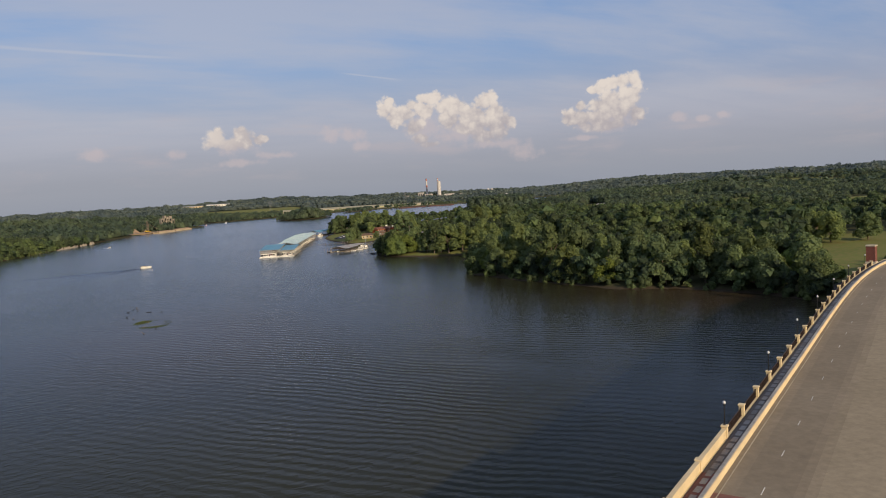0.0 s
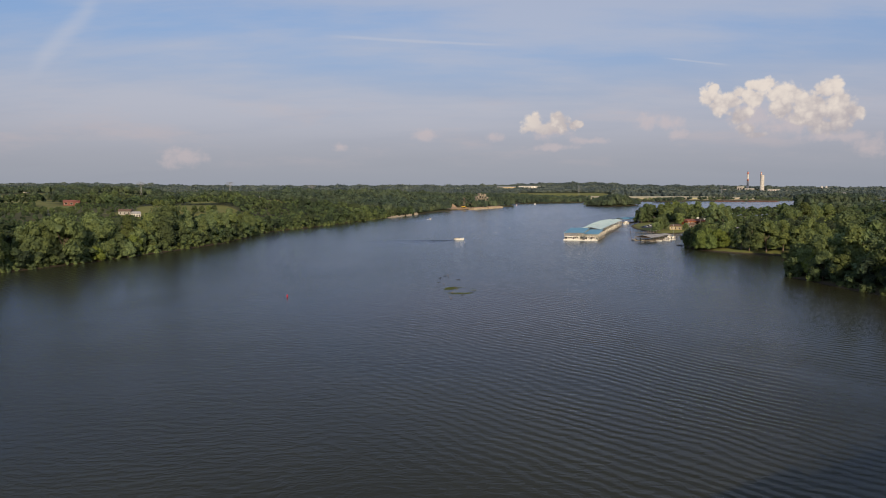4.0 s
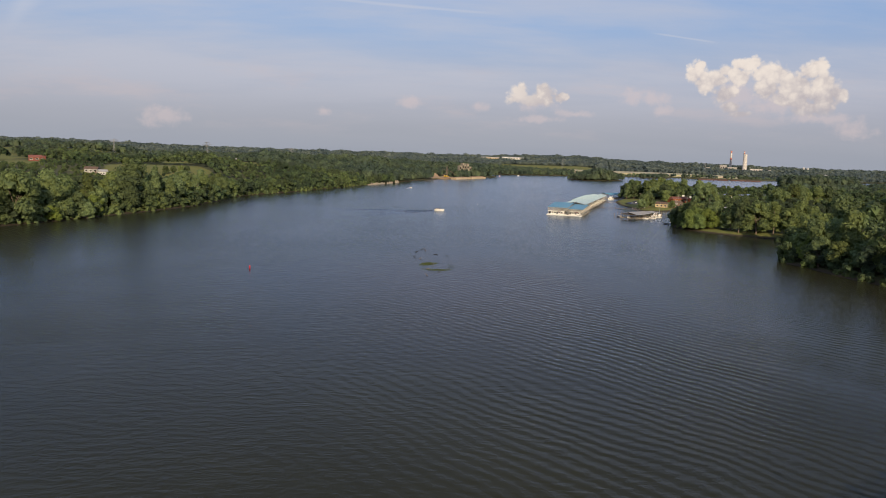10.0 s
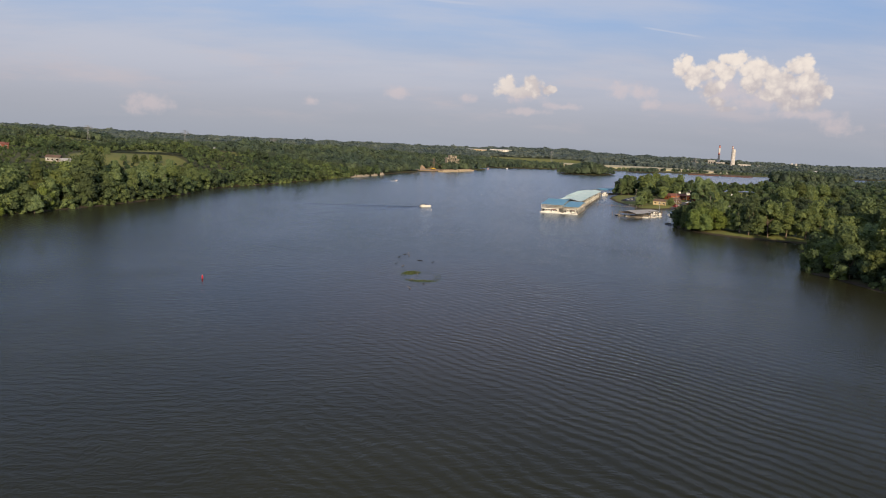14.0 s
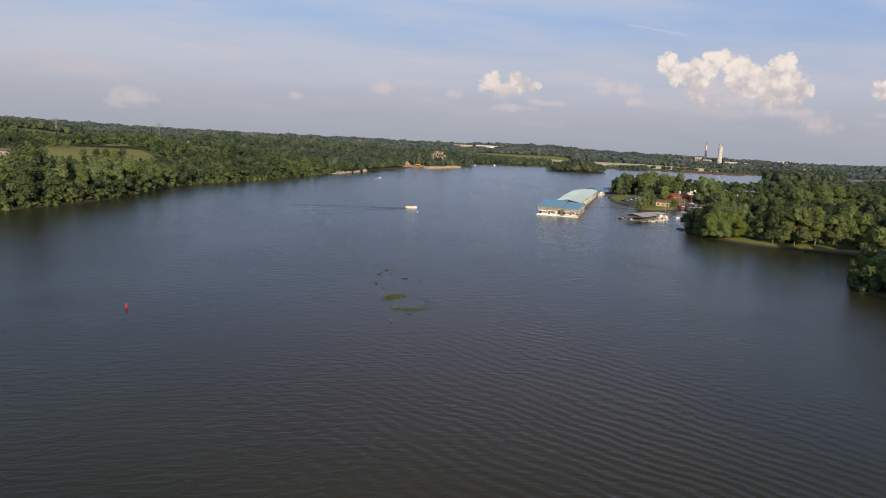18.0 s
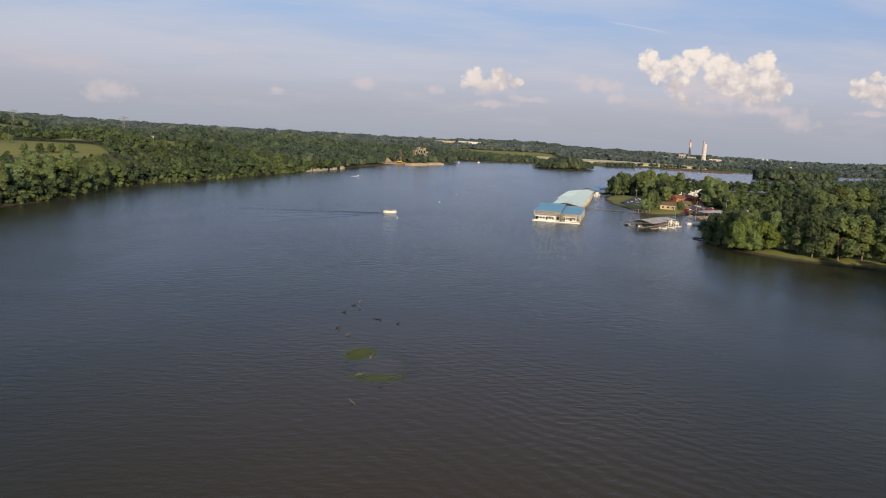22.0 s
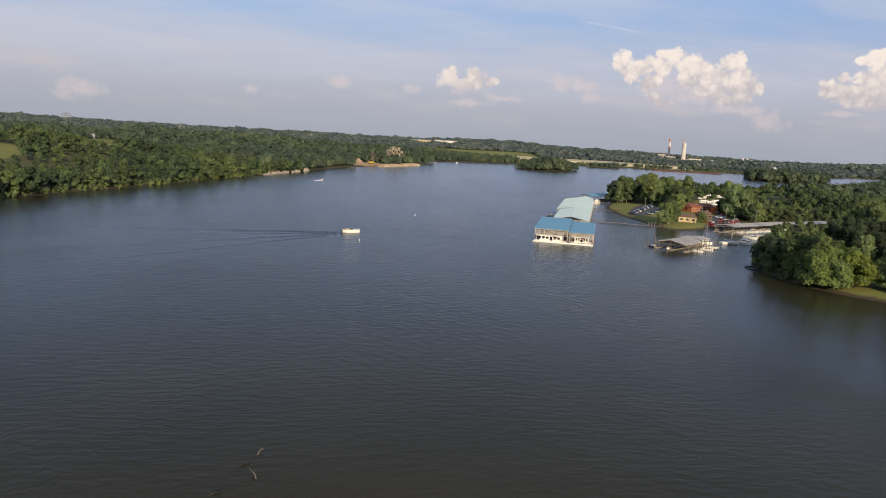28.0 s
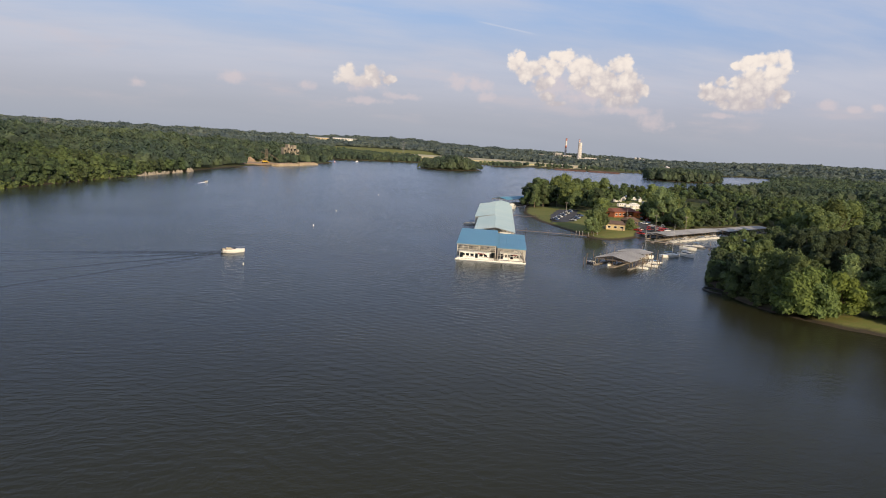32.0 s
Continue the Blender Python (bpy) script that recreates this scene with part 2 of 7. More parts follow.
def leaf_mat(name, colour, second, per_object=True, patchy=0.34):
    m = bpy.data.materials.new(name)
    m.use_nodes = True
    k = Nodes(m.node_tree)
    co = k.node("ShaderNodeTexCoord").outputs["Object"]
    geo = k.node("ShaderNodeNewGeometry")
    isl = geo.outputs["Random Per Island"]
    g = k.noise(co, 0.45, 4, 0.6)
    col = k.mix(k.step(k.math("ADD", k.math("MULTIPLY", g, 0.85), k.math("MULTIPLY", isl, 0.22)), 0.33, 0.75), second, colour)
    if not per_object:
        stand = k.noise(co, 0.013, 3, 0.6)
        lone = k.step(k.noise(co, 0.085, 1, 0.4), 0.36, 0.64, 1 - patchy, 1 + patchy)
        col = k.mix(1.0, col, k.node("ShaderNodeCombineColor", {0: lone, 1: lone, 2: k.math("ADD", k.math("MULTIPLY", lone, 0.7), 0.3)}).outputs[0], "MULTIPLY")
        col = k.mix(k.step(stand, 0.36, 0.64), k.mix(1.0, col, (0.66, 0.74, 0.82), "MULTIPLY"), k.mix(1.0, col, (1.15, 1.12, 0.95), "MULTIPLY"))
    if per_object:
        r = k.node("ShaderNodeObjectInfo").outputs["Random"]
        col = k.node("ShaderNodeHueSaturation", {"Color": col, "Hue": k.step(r, 0, 1, 0.478, 0.509, "LINEAR"), "Saturation": k.step(r, 0, 1, 1.10, 0.88, "LINEAR"),
                                                 "Value": k.step(k.math("FRACT", k.math("MULTIPLY", r, 7.3)), 0, 1, 0.64, 1.42, "LINEAR")}).outputs[0]
    else:
        col = k.node("ShaderNodeHueSaturation", {"Color": col, "Hue": k.step(isl, 0, 1, 0.488, 0.514, "LINEAR"),
                                                 "Value": k.step(k.math("FRACT", k.math("MULTIPLY", isl, 9.1)), 0, 1, 0.84, 1.16, "LINEAR")}).outputs[0]
    p = k.node("ShaderNodeBsdfPrincipled", {"Base Color": col, "Roughness": 0.75, "Specular IOR Level": 0.2})
    k.put(p.inputs["Normal"], k.node("ShaderNodeBump", {"Height": k.noise(co, 1.3, 4, 0.7), "Strength": 0.5, "Distance": 0.8}).outputs[0])
    through_leaf = k.node("ShaderNodeBsdfTranslucent", {"Color": k.mix(1.0, col, (1.5, 1.45, 0.9), "MULTIPLY")})
    both = k.node("ShaderNodeMixShader", {0: 0.32, 1: p.outputs[0], 2: through_leaf.outputs[0]})
    k.node("ShaderNodeOutputMaterial", {"Surface": both.outputs[0]})
    return m


LEAF = leaf_mat("leaves", (0.144, 0.188, 0.068), (0.076, 0.109, 0.049))
LEAF_LIGHT = leaf_mat("light_leaves", (0.200, 0.275, 0.072), (0.120, 0.172, 0.052))
LEAF_PINE = leaf_mat("pine_needles", (0.058, 0.082, 0.042), (0.034, 0.050, 0.030))
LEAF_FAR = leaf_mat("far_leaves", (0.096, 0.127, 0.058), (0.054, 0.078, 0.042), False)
# distant haze is put into these two leaf colours, greyer and bluer with distance
LEAF_DISTANT_HAZE = leaf_mat("hazed_distant_leaves", (0.096, 0.124, 0.080), (0.066, 0.090, 0.064), False, 0.24)
LEAF_HILL_HAZE = leaf_mat("hazed_hill_leaves", (0.116, 0.143, 0.142), (0.098, 0.123, 0.126), False, 0.14)
BARK = mat("bark", (0.16, 0.12, 0.09), 0.9, grain=6, bump=0.4)


def water_mat():
    m = bpy.data.materials.new("river_water")
    m.use_nodes = True
    k = Nodes(m.node_tree)
    co = k.node("ShaderNodeTexCoord").outputs["Object"]
    bend = k.vmath("ADD", co, k.vmath("MULTIPLY", k.noise(co, 0.02, 2, 0.5, "Color"), (14, 14, 0)))
    ripple = k.noise(k.scaled(bend, (1, 0.45, 1), (0, 0, 20)), 1.9, 4, 0.65)
    chop = k.noise(k.scaled(bend, (0.5, 1.1, 1), (0, 0, -30)), 0.55, 3, 0.5)
    swell = k.node("ShaderNodeTexWave", {"Vector": k.scaled(bend, (1, 1, 1), (0, 0, -42)), "Scale": 0.105, "Distortion": 4.6, "Detail": 3.0, "Detail Scale": 0.7},
                   wave_type="BANDS", bands_direction="X").outputs["Fac"]
    where = k.math("MULTIPLY", k.step(k.noise(co, 0.006, 2, 0.5), 0.36, 0.60), k.step(k.node("ShaderNodeSeparateXYZ", {0: co}).outputs[1], 140.0, 300.0, 1.0, 0.25))
    where = k.math("MULTIPLY", where, k.step(k.node("ShaderNodeSeparateXYZ", {0: co}).outputs[0], -50.0, 50.0, 0.3, 1.0))
    xyz = k.node("ShaderNodeSeparateXYZ", {0: co})
    lee = k.math("MULTIPLY", k.step(xyz.outputs[0], -190.0, -120.0, 1.0, 0.0), k.math("MULTIPLY", k.step(xyz.outputs[1], 250.0, 320.0), k.step(xyz.outputs[1], 400.0, 450.0, 1.0, 0.0)))
    where = k.math("MAXIMUM", where, k.math("MULTIPLY", lee, 1.3))
    calm = k.step(k.noise(k.scaled(co, (1.6, 0.7, 1), (0, 0, 20)), 0.009, 4, 0.6), 0.36, 0.62, 0.55, 1.15)
    height = k.math("ADD", k.math("MULTIPLY", ripple, 0.13), k.math("ADD", k.math("MULTIPLY", chop, 0.22), k.math("MULTIPLY", k.math("MULTIPLY", swell, where), 0.17)))
    calm = k.math("MULTIPLY", calm, k.step(k.node("ShaderNodeSeparateXYZ", {0: co}).outputs[1], 130.0, 340.0, 1.2, 0.95))
    normal = k.node("ShaderNodeBump", {"Height": k.math("MULTIPLY", height, calm), "Strength": 0.62, "Distance": 1.0}).outputs[0]
    shoal = k.step(k.node("ShaderNodeVectorMath", {0: k.vmath("MULTIPLY", co, (1, 0.62, 0)), 1: (12.0, 168.0, 0)}, operation="DISTANCE").outputs["Value"], 8.0, 75.0, 1.0, 0.0)
    murk = k.mix(k.step(k.noise(co, 0.012, 4, 0.55), 0.35, 0.7), (0.0222, 0.0216, 0.0090), (0.0298, 0.0286, 0.0118))
    murk = k.mix(k.math("MULTIPLY", shoal, 0.75), murk, (0.046, 0.034, 0.020))
    shelf = k.step(k.node("ShaderNodeVectorMath", {0: k.vmath("MULTIPLY", co, (1, 0.8, 0)), 1: (196.0, 176.0, 0)}, operation="DISTANCE").outputs["Value"], 10.0, 62.0, 1.0, 0.0)
    murk = k.mix(k.math("MULTIPLY", shelf, 0.75), murk, (0.050, 0.034, 0.020))
    # the weed bed and the mud pool that show through the shallow water
    def blot(x, y, rx, ry, soft=0.5):
        rag = k.math("MULTIPLY", k.math("SUBTRACT", k.noise(co, 0.5, 4, 0.6), 0.5), 0.9)
        d = k.node("ShaderNodeVectorMath", {0: k.vmath("MULTIPLY", k.vmath("SUBTRACT", co, (x, y, 0)), (1 / rx, 1 / ry, 0))}, operation="LENGTH").outputs["Value"]
        return k.step(k.math("ADD", d, rag), 1 - soft, 1 + soft, 1.0, 0.0)
    murk = k.mix(k.math("MULTIPLY", blot(4.0, 303.0, 9.5, 13.0), 0.6), murk, (0.050, 0.037, 0.023))
    murk = k.mix(k.math("MULTIPLY", blot(4.6, 304.0, 7.8, 10.5, 0.4), 0.6), murk, (0.018, 0.021, 0.010))
    murk = k.mix(k.math("MULTIPLY", blot(4.8, 304.0, 4.6, 6.6, 0.4), 0.75), murk, (0.052, 0.042, 0.030))
    murk = k.mix(k.math("MULTIPLY", blot(0.3, 311.2, 4.0, 4.8, 0.3), 0.85), murk, (0.042, 0.050, 0.005))
    murk = k.mix(k.math("MULTIPLY", blot(3.6, 296.6, 5.6, 3.0, 0.35), 0.8), murk, (0.040, 0.046, 0.008))
    gloss = k.node("ShaderNodeBsdfAnisotropic", {"Color": (0.76, 0.835, 0.95, 1.0), "Roughness": 0.15, "Normal": normal})
    deep = k.node("ShaderNodeBsdfDiffuse", {"Color": murk})
    part_gloss = k.node("ShaderNodeFresnel", {"IOR": 1.155, "Normal": normal}).outputs[0]
    both = k.node("ShaderNodeMixShader", {0: part_gloss, 1: deep.outputs[0], 2: gloss.outputs[0]})
    k.node("ShaderNodeOutputMaterial", {"Surface": both.outputs[0]})
    return m


WATER = water_mat()


def ground_mat():
    """Grass, woodland floor and bare banks by height above the water and by patches."""
    m = bpy.data.materials.new("ground_cover")
    m.use_nodes = True
    k = Nodes(m.node_tree)
    co = k.node("ShaderNodeTexCoord").outputs["Object"]
    z = k.node("ShaderNodeSeparateXYZ", {0: co}).outputs[2]
    big, fine = k.noise(co, 0.012, 4, 0.6), k.noise(co, 0.35, 5, 0.65)
    grass = k.mix(k.step(big, 0.35, 0.65), (0.160, 0.174, 0.048), (0.104, 0.132, 0.037))
    grass = k.mix(k.step(fine, 0.35, 0.75), grass, (0.185, 0.158, 0.06))
    floor = k.mix(k.step(fine, 0.3, 0.7), (0.075, 0.085, 0.036), (0.090, 0.084, 0.045))
    grass = k.mix(k.step(k.math("ADD", k.node("ShaderNodeAttribute", attribute_name="meadow").outputs["Fac"], k.math("MULTIPLY", k.math("SUBTRACT", fine, 0.5), 0.6)), 0.35, 0.65), floor, grass)
    bank = k.mix(k.step(fine, 0.3, 0.7), (0.070, 0.054, 0.037), (0.043, 0.038, 0.027))
    col = k.mix(k.step(k.math("ADD", z, k.math("MULTIPLY", fine, 0.8)), 0.75, 1.35), bank, grass)
    p = k.node("ShaderNodeBsdfPrincipled", {"Base Color": col, "Roughness": 0.95, "Specular IOR Level": 0.1,
                                            "Normal": k.node("ShaderNodeBump", {"Height": fine, "Strength": 0.5, "Distance": 0.3}).outputs[0]})
    k.node("ShaderNodeOutputMaterial", {"Surface": p.outputs[0]})
    return m


GROUND = ground_mat()

# ---- mesh helpers ----
def raw(name, verts, faces, material, parent=None, smooth=False):
    me = bpy.data.meshes.new(name)
    me.from_pydata([tuple(v) for v in verts], [], [tuple(f) for f in faces])
    me.materials.append(material)
    if smooth:
        me.shade_smooth()
    ob = new(name, me)
    ob.parent = parent
    return ob


def part(name, bm, material, parent=None, label="", smooth=False):
    me = bpy.data.meshes.new(name)
    bm.to_mesh(me)
    bm.free()
    me.materials.append(material)
    if smooth:
        me.shade_smooth()
    ob = new(name, me)
    ob.parent = parent
    if label:
        tagged(ob, label)
    return ob


def thing(name, m, label, category, group="", kind=""):
    ob = new(name)
    ob.matrix_world = m
    return tagged(ob, label, category, group, kind)


def add_box(bm, size, at=(0, 0, 0), turn=0.0, bevel=0.0, tilt=(0, 0)):
    """A box with its base centre at `at`."""
    m = pose(at[0], at[1], at[2], tilt[0], tilt[1], turn) @ Matrix.Translation((0, 0, size[2] / 2)) @ Matrix.Diagonal((*size, 1))
    got = bmesh.ops.create_cube(bm, size=1, matrix=m)["verts"]
    if bevel:
        edges = list({e for v in got for e in v.link_edges})
        bmesh.ops.bevel(bm, geom=edges, offset=bevel, segments=1, affect="EDGES", profile=0.5)
    return got


def box_bm(size, at=(0, 0, 0), turn=0.0, bevel=0.0):
    bm = bmesh.new()
    add_box(bm, size, at, turn, bevel)
    return bm


def add_tube(bm, a, b, r0, r1, sides=8):
    a, b = Vector(a), Vector(b)
    d = b - a
    m = Matrix.Translation((a + b) / 2) @ d.to_track_quat("Z", "Y").to_matrix().to_4x4()
    bmesh.ops.create_cone(bm, cap_ends=True, segments=sides, radius1=r0, radius2=r1, depth=d.length, matrix=m)


def add_prism(bm, outline, z0, z1):
    """An upright prism over a plan outline."""
    lo = [bm.verts.new((x, y, z0)) for x, y in outline]
    hi = [bm.verts.new((x, y, z1)) for x, y in outline]
    n = len(outline)
    bm.faces.new(hi), bm.faces.new(lo[::-1])
    for i in range(n):
        bm.faces.new((lo[i], lo[(i + 1) % n], hi[(i + 1) % n], hi[i]))
    bmesh.ops.recalc_face_normals(bm, faces=bm.faces[:])


# ---- plan: water and land ----
WEST_SHORE = [(-420, -900), (-330, -400), (-262, 60), (-246, 250), (-224, 374), (-206, 420), (-200, 452), (-186, 498), (-174, 560), (-172, 610), (-176, 671), (-166, 715), (-148, 765),
              (-113, 900), (-84, 1013), (-62, 1090), (-20, 1235), (15, 1338), (37, 1372), (101, 1495), (140, 1600), (120, 1680), (60, 1780)]
FAR_SHORE = [(190, 1800), (348, 1900), (521, 2010), (640, 2110), (711, 2060), (816, 2060), (1000, 2110), (1180, 2180), (1400, 2300), (1520, 2380), (1600, 2360), (1500, 2200), (1330, 1950),
             (1180, 1760), (990, 1580), (860, 1420), (690, 1230), (480, 1060), (330, 1015)]
COVE_SHORE = [(262, 962), (240, 905), (214, 850), (196, 800), (190, 774), (187, 727), (186, 688), (187, 668), (196, 668), (215, 682), (244, 700), (262, 716), (310, 748), (362, 772), (380, 750),
              (362, 728), (330, 692), (280, 652), (232, 612), (196, 578), (177, 552)]
EAST_SHORE = [(170, 530), (167, 510), (171, 491), (183, 475), (204, 463), (226, 456), (232, 445), (212, 415), (186, 392), (170, 370),
              (161, 352), (166, 334), (170, 300), (176, 275), (184, 250), (200, 236), (210, 206), (212, 180), (226, 120), (250, 40), (300, -400), (340, -900)]
RIVER = WEST_SHORE + FAR_SHORE + COVE_SHORE + EAST_SHORE
ISLE = [(286, 1590), (300, 1556), (330, 1545), (370, 1570), (415, 1640), (420, 1700), (380, 1720), (320, 1660)]
ISLE_FAR = [(770, 1650), (840, 1610), (950, 1690), (1030, 1800), (1010, 1850), (890, 1800), (800, 1730)]
SANDBAR = [(520, 1955), (560, 1945), (640, 2010), (640, 2040), (590, 2030)]


# ---- clearings: no trees grow here ----
def sector(a0, a1, r0, r1):
    """A field between two bearings and two distances from the start of the flight."""
    return [(r * math.sin(radians(a)), r * math.cos(radians(a))) for a, r in ((a0, r0), (a0, r1), ((a0 + a1) / 2, r1 * 1.02), (a1, r1), (a1, r0))]


FIELDS_LEFT = [[(-300, 712), (-262, 758), (-244, 820), (-250, 868), (-282, 925), (-342, 925), (-362, 875), (-330, 780)], [(-325, 690), (-290, 685), (-285, 712), (-318, 722)],
               sector(-29.2, -27.0, 800, 990), sector(-31.5, -28.3, 1010, 1240), sector(-31.5, -28.0, 1270, 1500), sector(-19.4, -17.6, 1090, 1230), sector(-14.6, -12.9, 1060, 1200),
               sector(-22.6, -21.2, 1200, 1290)]
FIELDS_FAR_EAST = [sector(44.0, 46.0, 740, 1250), sector(51.5, 54.5, 700, 1100), sector(33.6, 35.0, 900, 1350)]
FIELD_BRIDGE = [(252, 192), (262, 222), (300, 262), (340, 300), (366, 312), (410, 292), (400, 230), (330, 190)]
SLOPE = [(212, 166), (233, 198), (262, 230), (330, 250), (330, 190), (300, 180), (236, 150)]
FIELD_EAST = [(520, 440), (640, 440), (720, 520), (620, 560)]
LAWN = [(186, 668), (196, 664), (226, 692), (250, 708), (264, 722), (264, 745), (250, 752), (262, 775), (284, 790), (284, 812), (262, 812), (244, 776), (218, 742), (196, 716)]
LAWN_TIP = [(184, 690), (198, 704), (210, 735), (238, 790), (240, 822), (232, 846), (206, 836), (188, 790)]
POINT_GAP = [(188, 503), (196, 496), (211, 520), (206, 542), (194, 532)]
PINE_STAND = [(216, 522), (244, 506), (300, 556), (284, 628), (238, 602)]
POINT_LAWN = [(165, 500), (178, 472), (232, 450), (238, 464), (206, 480), (184, 492)]
QUARRY = [(-2, 1318), (20, 1346), (40, 1384), (30, 1418), (-14, 1402), (-26, 1348)]
DRY_FIELD = [(215, 2400), (380, 2430), (520, 2480), (600, 2700), (560, 2900), (260, 2900)]
ASH = [(330, 2250), (560, 2160), (700, 2130), (800, 2090), (860, 2110), (960, 2350), (800, 2600), (420, 2680), (300, 2500)]
PLANT = [(1150, 2700), (1450, 3300), (1850, 3750), (1900, 4150), (1600, 4260), (1300, 4150), (1150, 3700), (950, 2900)]
CAMP = [(262, 780), (300, 770), (380, 850), (430, 960), (380, 990), (300, 880)]
RIDGE_YARDS = [sector(3.6, 5.0, 3650, 4330), sector(5.5, 6.7, 3650, 4330), sector(27.1, 28.7, 2450, 3060)]
CLEARINGS = FIELDS_LEFT + FIELDS_FAR_EAST + RIDGE_YARDS + [FIELD_BRIDGE, SLOPE, FIELD_EAST, LAWN, LAWN_TIP, POINT_LAWN, POINT_GAP, PINE_STAND, QUARRY, ASH, DRY_FIELD]
YARD = [(1250, 3550), (1560, 3450), (1830, 3800), (1800, 4180), (1500, 4240), (1330, 3900)]
CLEARINGS.append(YARD)
CLEARINGS.append([(262, 785), (282, 785), (312, 840), (304, 862), (284, 850)])
ROAD_LINE = [(-170, -102), (0, 13), (44, 43), (89, 73), (133, 102), (168, 125), (206, 143), (240, 157), (300, 172), (420, 184), (700, 194)]


def signed(points, poly):
    """Distance to an outline; above zero inside."""
    p = np.asarray(points, float)
    v = np.asarray(poly, float)
    best, inside = np.full(len(p), 1e18), np.zeros(len(p), bool)
    for a, b in zip(v, np.roll(v, -1, 0)):
        d = b - a
        t = np.clip(((p - a) @ d) / (d @ d), 0, 1)
        best = np.minimum(best, ((p - a - t[:, None] * d) ** 2).sum(1))
        if a[1] != b[1]:
            cross = ((a[1] > p[:, 1]) != (b[1] > p[:, 1])) & (p[:, 0] < (b[0] - a[0]) * (p[:, 1] - a[1]) / (b[1] - a[1]) + a[0])
            inside ^= cross
    return np.where(inside, 1, -1) * np.sqrt(best)


def ease(x, lo, hi):
    t = np.clip((x - lo) / (hi - lo), 0, 1)
    return t * t * (3 - 2 * t)


def waves(x, y, s, seed):
    """Cheap smooth unevenness between about -1 and 1."""
    r = np.random.RandomState(seed)
    out = 0
    for i in range(6):
        a, ph, f = r.uniform(0, 6.28), r.uniform(0, 6.28), s * r.uniform(0.6, 1.9)
        out = out + np.sin((x * np.cos(a) + y * np.sin(a)) * f + ph)
    return out / 3.2


def land_distance(p):
    return np.maximum.reduce([-signed(p, RIVER), signed(p, ISLE), signed(p, ISLE_FAR), signed(p, SANDBAR)])


def land_height(p, d=None):
    p = np.asarray(p, float)
    x, y = p[:, 0], p[:, 1]
    d = land_distance(p) if d is None else d
    d = d + 0.5 + 0.8 * waves(x, y, 0.09, 5)
    r = np.hypot(x, y)
    left = ease(-x + 0.12 * y, 120, 300) * (1 - ease(y, 1500, 1900))
    z = 0.1 + 1.3 * ease(d, -0.5, 3.2) + 1.8 * ease(d, 3, 45) + left * 16 * ease(d, 18, 190)
    z = z + ease(d, 40, 300) * (1.5 + 1.6 * waves(x, y, 0.011, 1))
    az = np.degrees(np.arctan2(x, y))
    hills = (14 * ease(r, 1700, 3900) * (1 + 0.5 * waves(x, y, 0.0028, 2)) + 9 * ease(r, 4100, 4600)) * (1 - 0.5 * ease(az, 16, 30))
    hills = hills + 21 * np.exp(-((az - 9) / 5) ** 2) * ease(r, 3500, 4500) + ease(az, 29, 38) * (20 + 7 * waves(x, y, 0.0031, 3)) * ease(r, 1500, 2900)
    z = z + hills * ease(d, 30, 500)
    z = z + 9 * ease(-az, 20.5, 25.0) * ease(r, 1000, 1560) * (1 - 0.6 * ease(r, 2300, 3200))
    z = np.maximum(z, 14.5 * ease(signed(p, DRY_FIELD), -220, 0)) if len(p) else z
    for poly in (ASH, PLANT):
        z = 3.4 + (z - 3.4) * ease(-signed(p, poly), 0, 160) if len(p) else z
    v = np.asarray(ROAD_LINE[6:], float)
    gap = np.full(len(p), 1e9)
    for a, b in zip(v[:-1], v[1:]):
        e = b - a
        t = np.clip(((p - a) @ e) / (e @ e), 0, 1)
        gap = np.minimum(gap, np.hypot(*(p - a - t[:, None] * e).T))
    z = np.where(d > 0, np.maximum(z, 13.3 - 0.55 * np.maximum(0, gap - 12.5)), z)
    return np.where(d > 0, z, np.maximum(-3.0, 0.2 + d * 0.25))


def spread(lo, fine_lo, fine_hi, hi, fine, coarse):
    a = list(np.arange(fine_lo, fine_hi + 0.1, fine))
    step, v = fine, fine_hi
    while v < hi:
        step = min(22 if v < 2300 else coarse, step * 1.18)
        v += step
        a.append(min(v, hi))
    step, v = fine, fine_lo
    while v > lo:
        step = min(coarse, step * 1.18)
        v -= step
        a.insert(0, max(v, lo))
    return np.array(a)


def build_ground():
    xs, ys = spread(-3700, -330, 430, 3900, 6.5, 70), spread(-900, -60, 1100, 4700, 6.5, 70)
    gx, gy = np.meshgrid(xs, ys)
    p = np.stack([gx.ravel(), gy.ravel()], 1)
    z = land_height(p)
    nx, ny = len(xs), len(ys)
    i = (np.arange(ny - 1)[:, None] * nx + np.arange(nx - 1)[None]).ravel()
    ob = raw("ground", np.column_stack([p, z]), np.stack([i, i + 1, i + nx + 1, i + nx], 1).tolist(), GROUND, smooth=True)
    # how far a place lies inside the meadows and lawns
    cover = np.clip(np.maximum.reduce([signed(p, poly) for poly in CLEARINGS + [CAMP]]) / 8 + 0.7, 0, 1)
    cover = np.maximum(cover, ease(-waves(p[:, 0], p[:, 1], 0.0065, 9), 0.6, 0.68) * (np.hypot(p[:, 0], p[:, 1]) < 2300) * ease(land_distance(p), 45, 60))
    ob.data.attributes.new("meadow", "FLOAT", "POINT").data.foreach_set("value", cover.astype(np.float32))
    tagged(ob, "grassy river banks and rolling farmland with bare brown shore", "ground", kind="structure")


build_ground()
water = raw("water", [(-3700, -900, 0), (3900, -900, 0), (3900, 4700, 0), (-3700, 4700, 0)], [(0, 1, 2, 3)], WATER)
tagged(water, "wide calm river with dark rippled grey-blue water", "river", kind="structure")

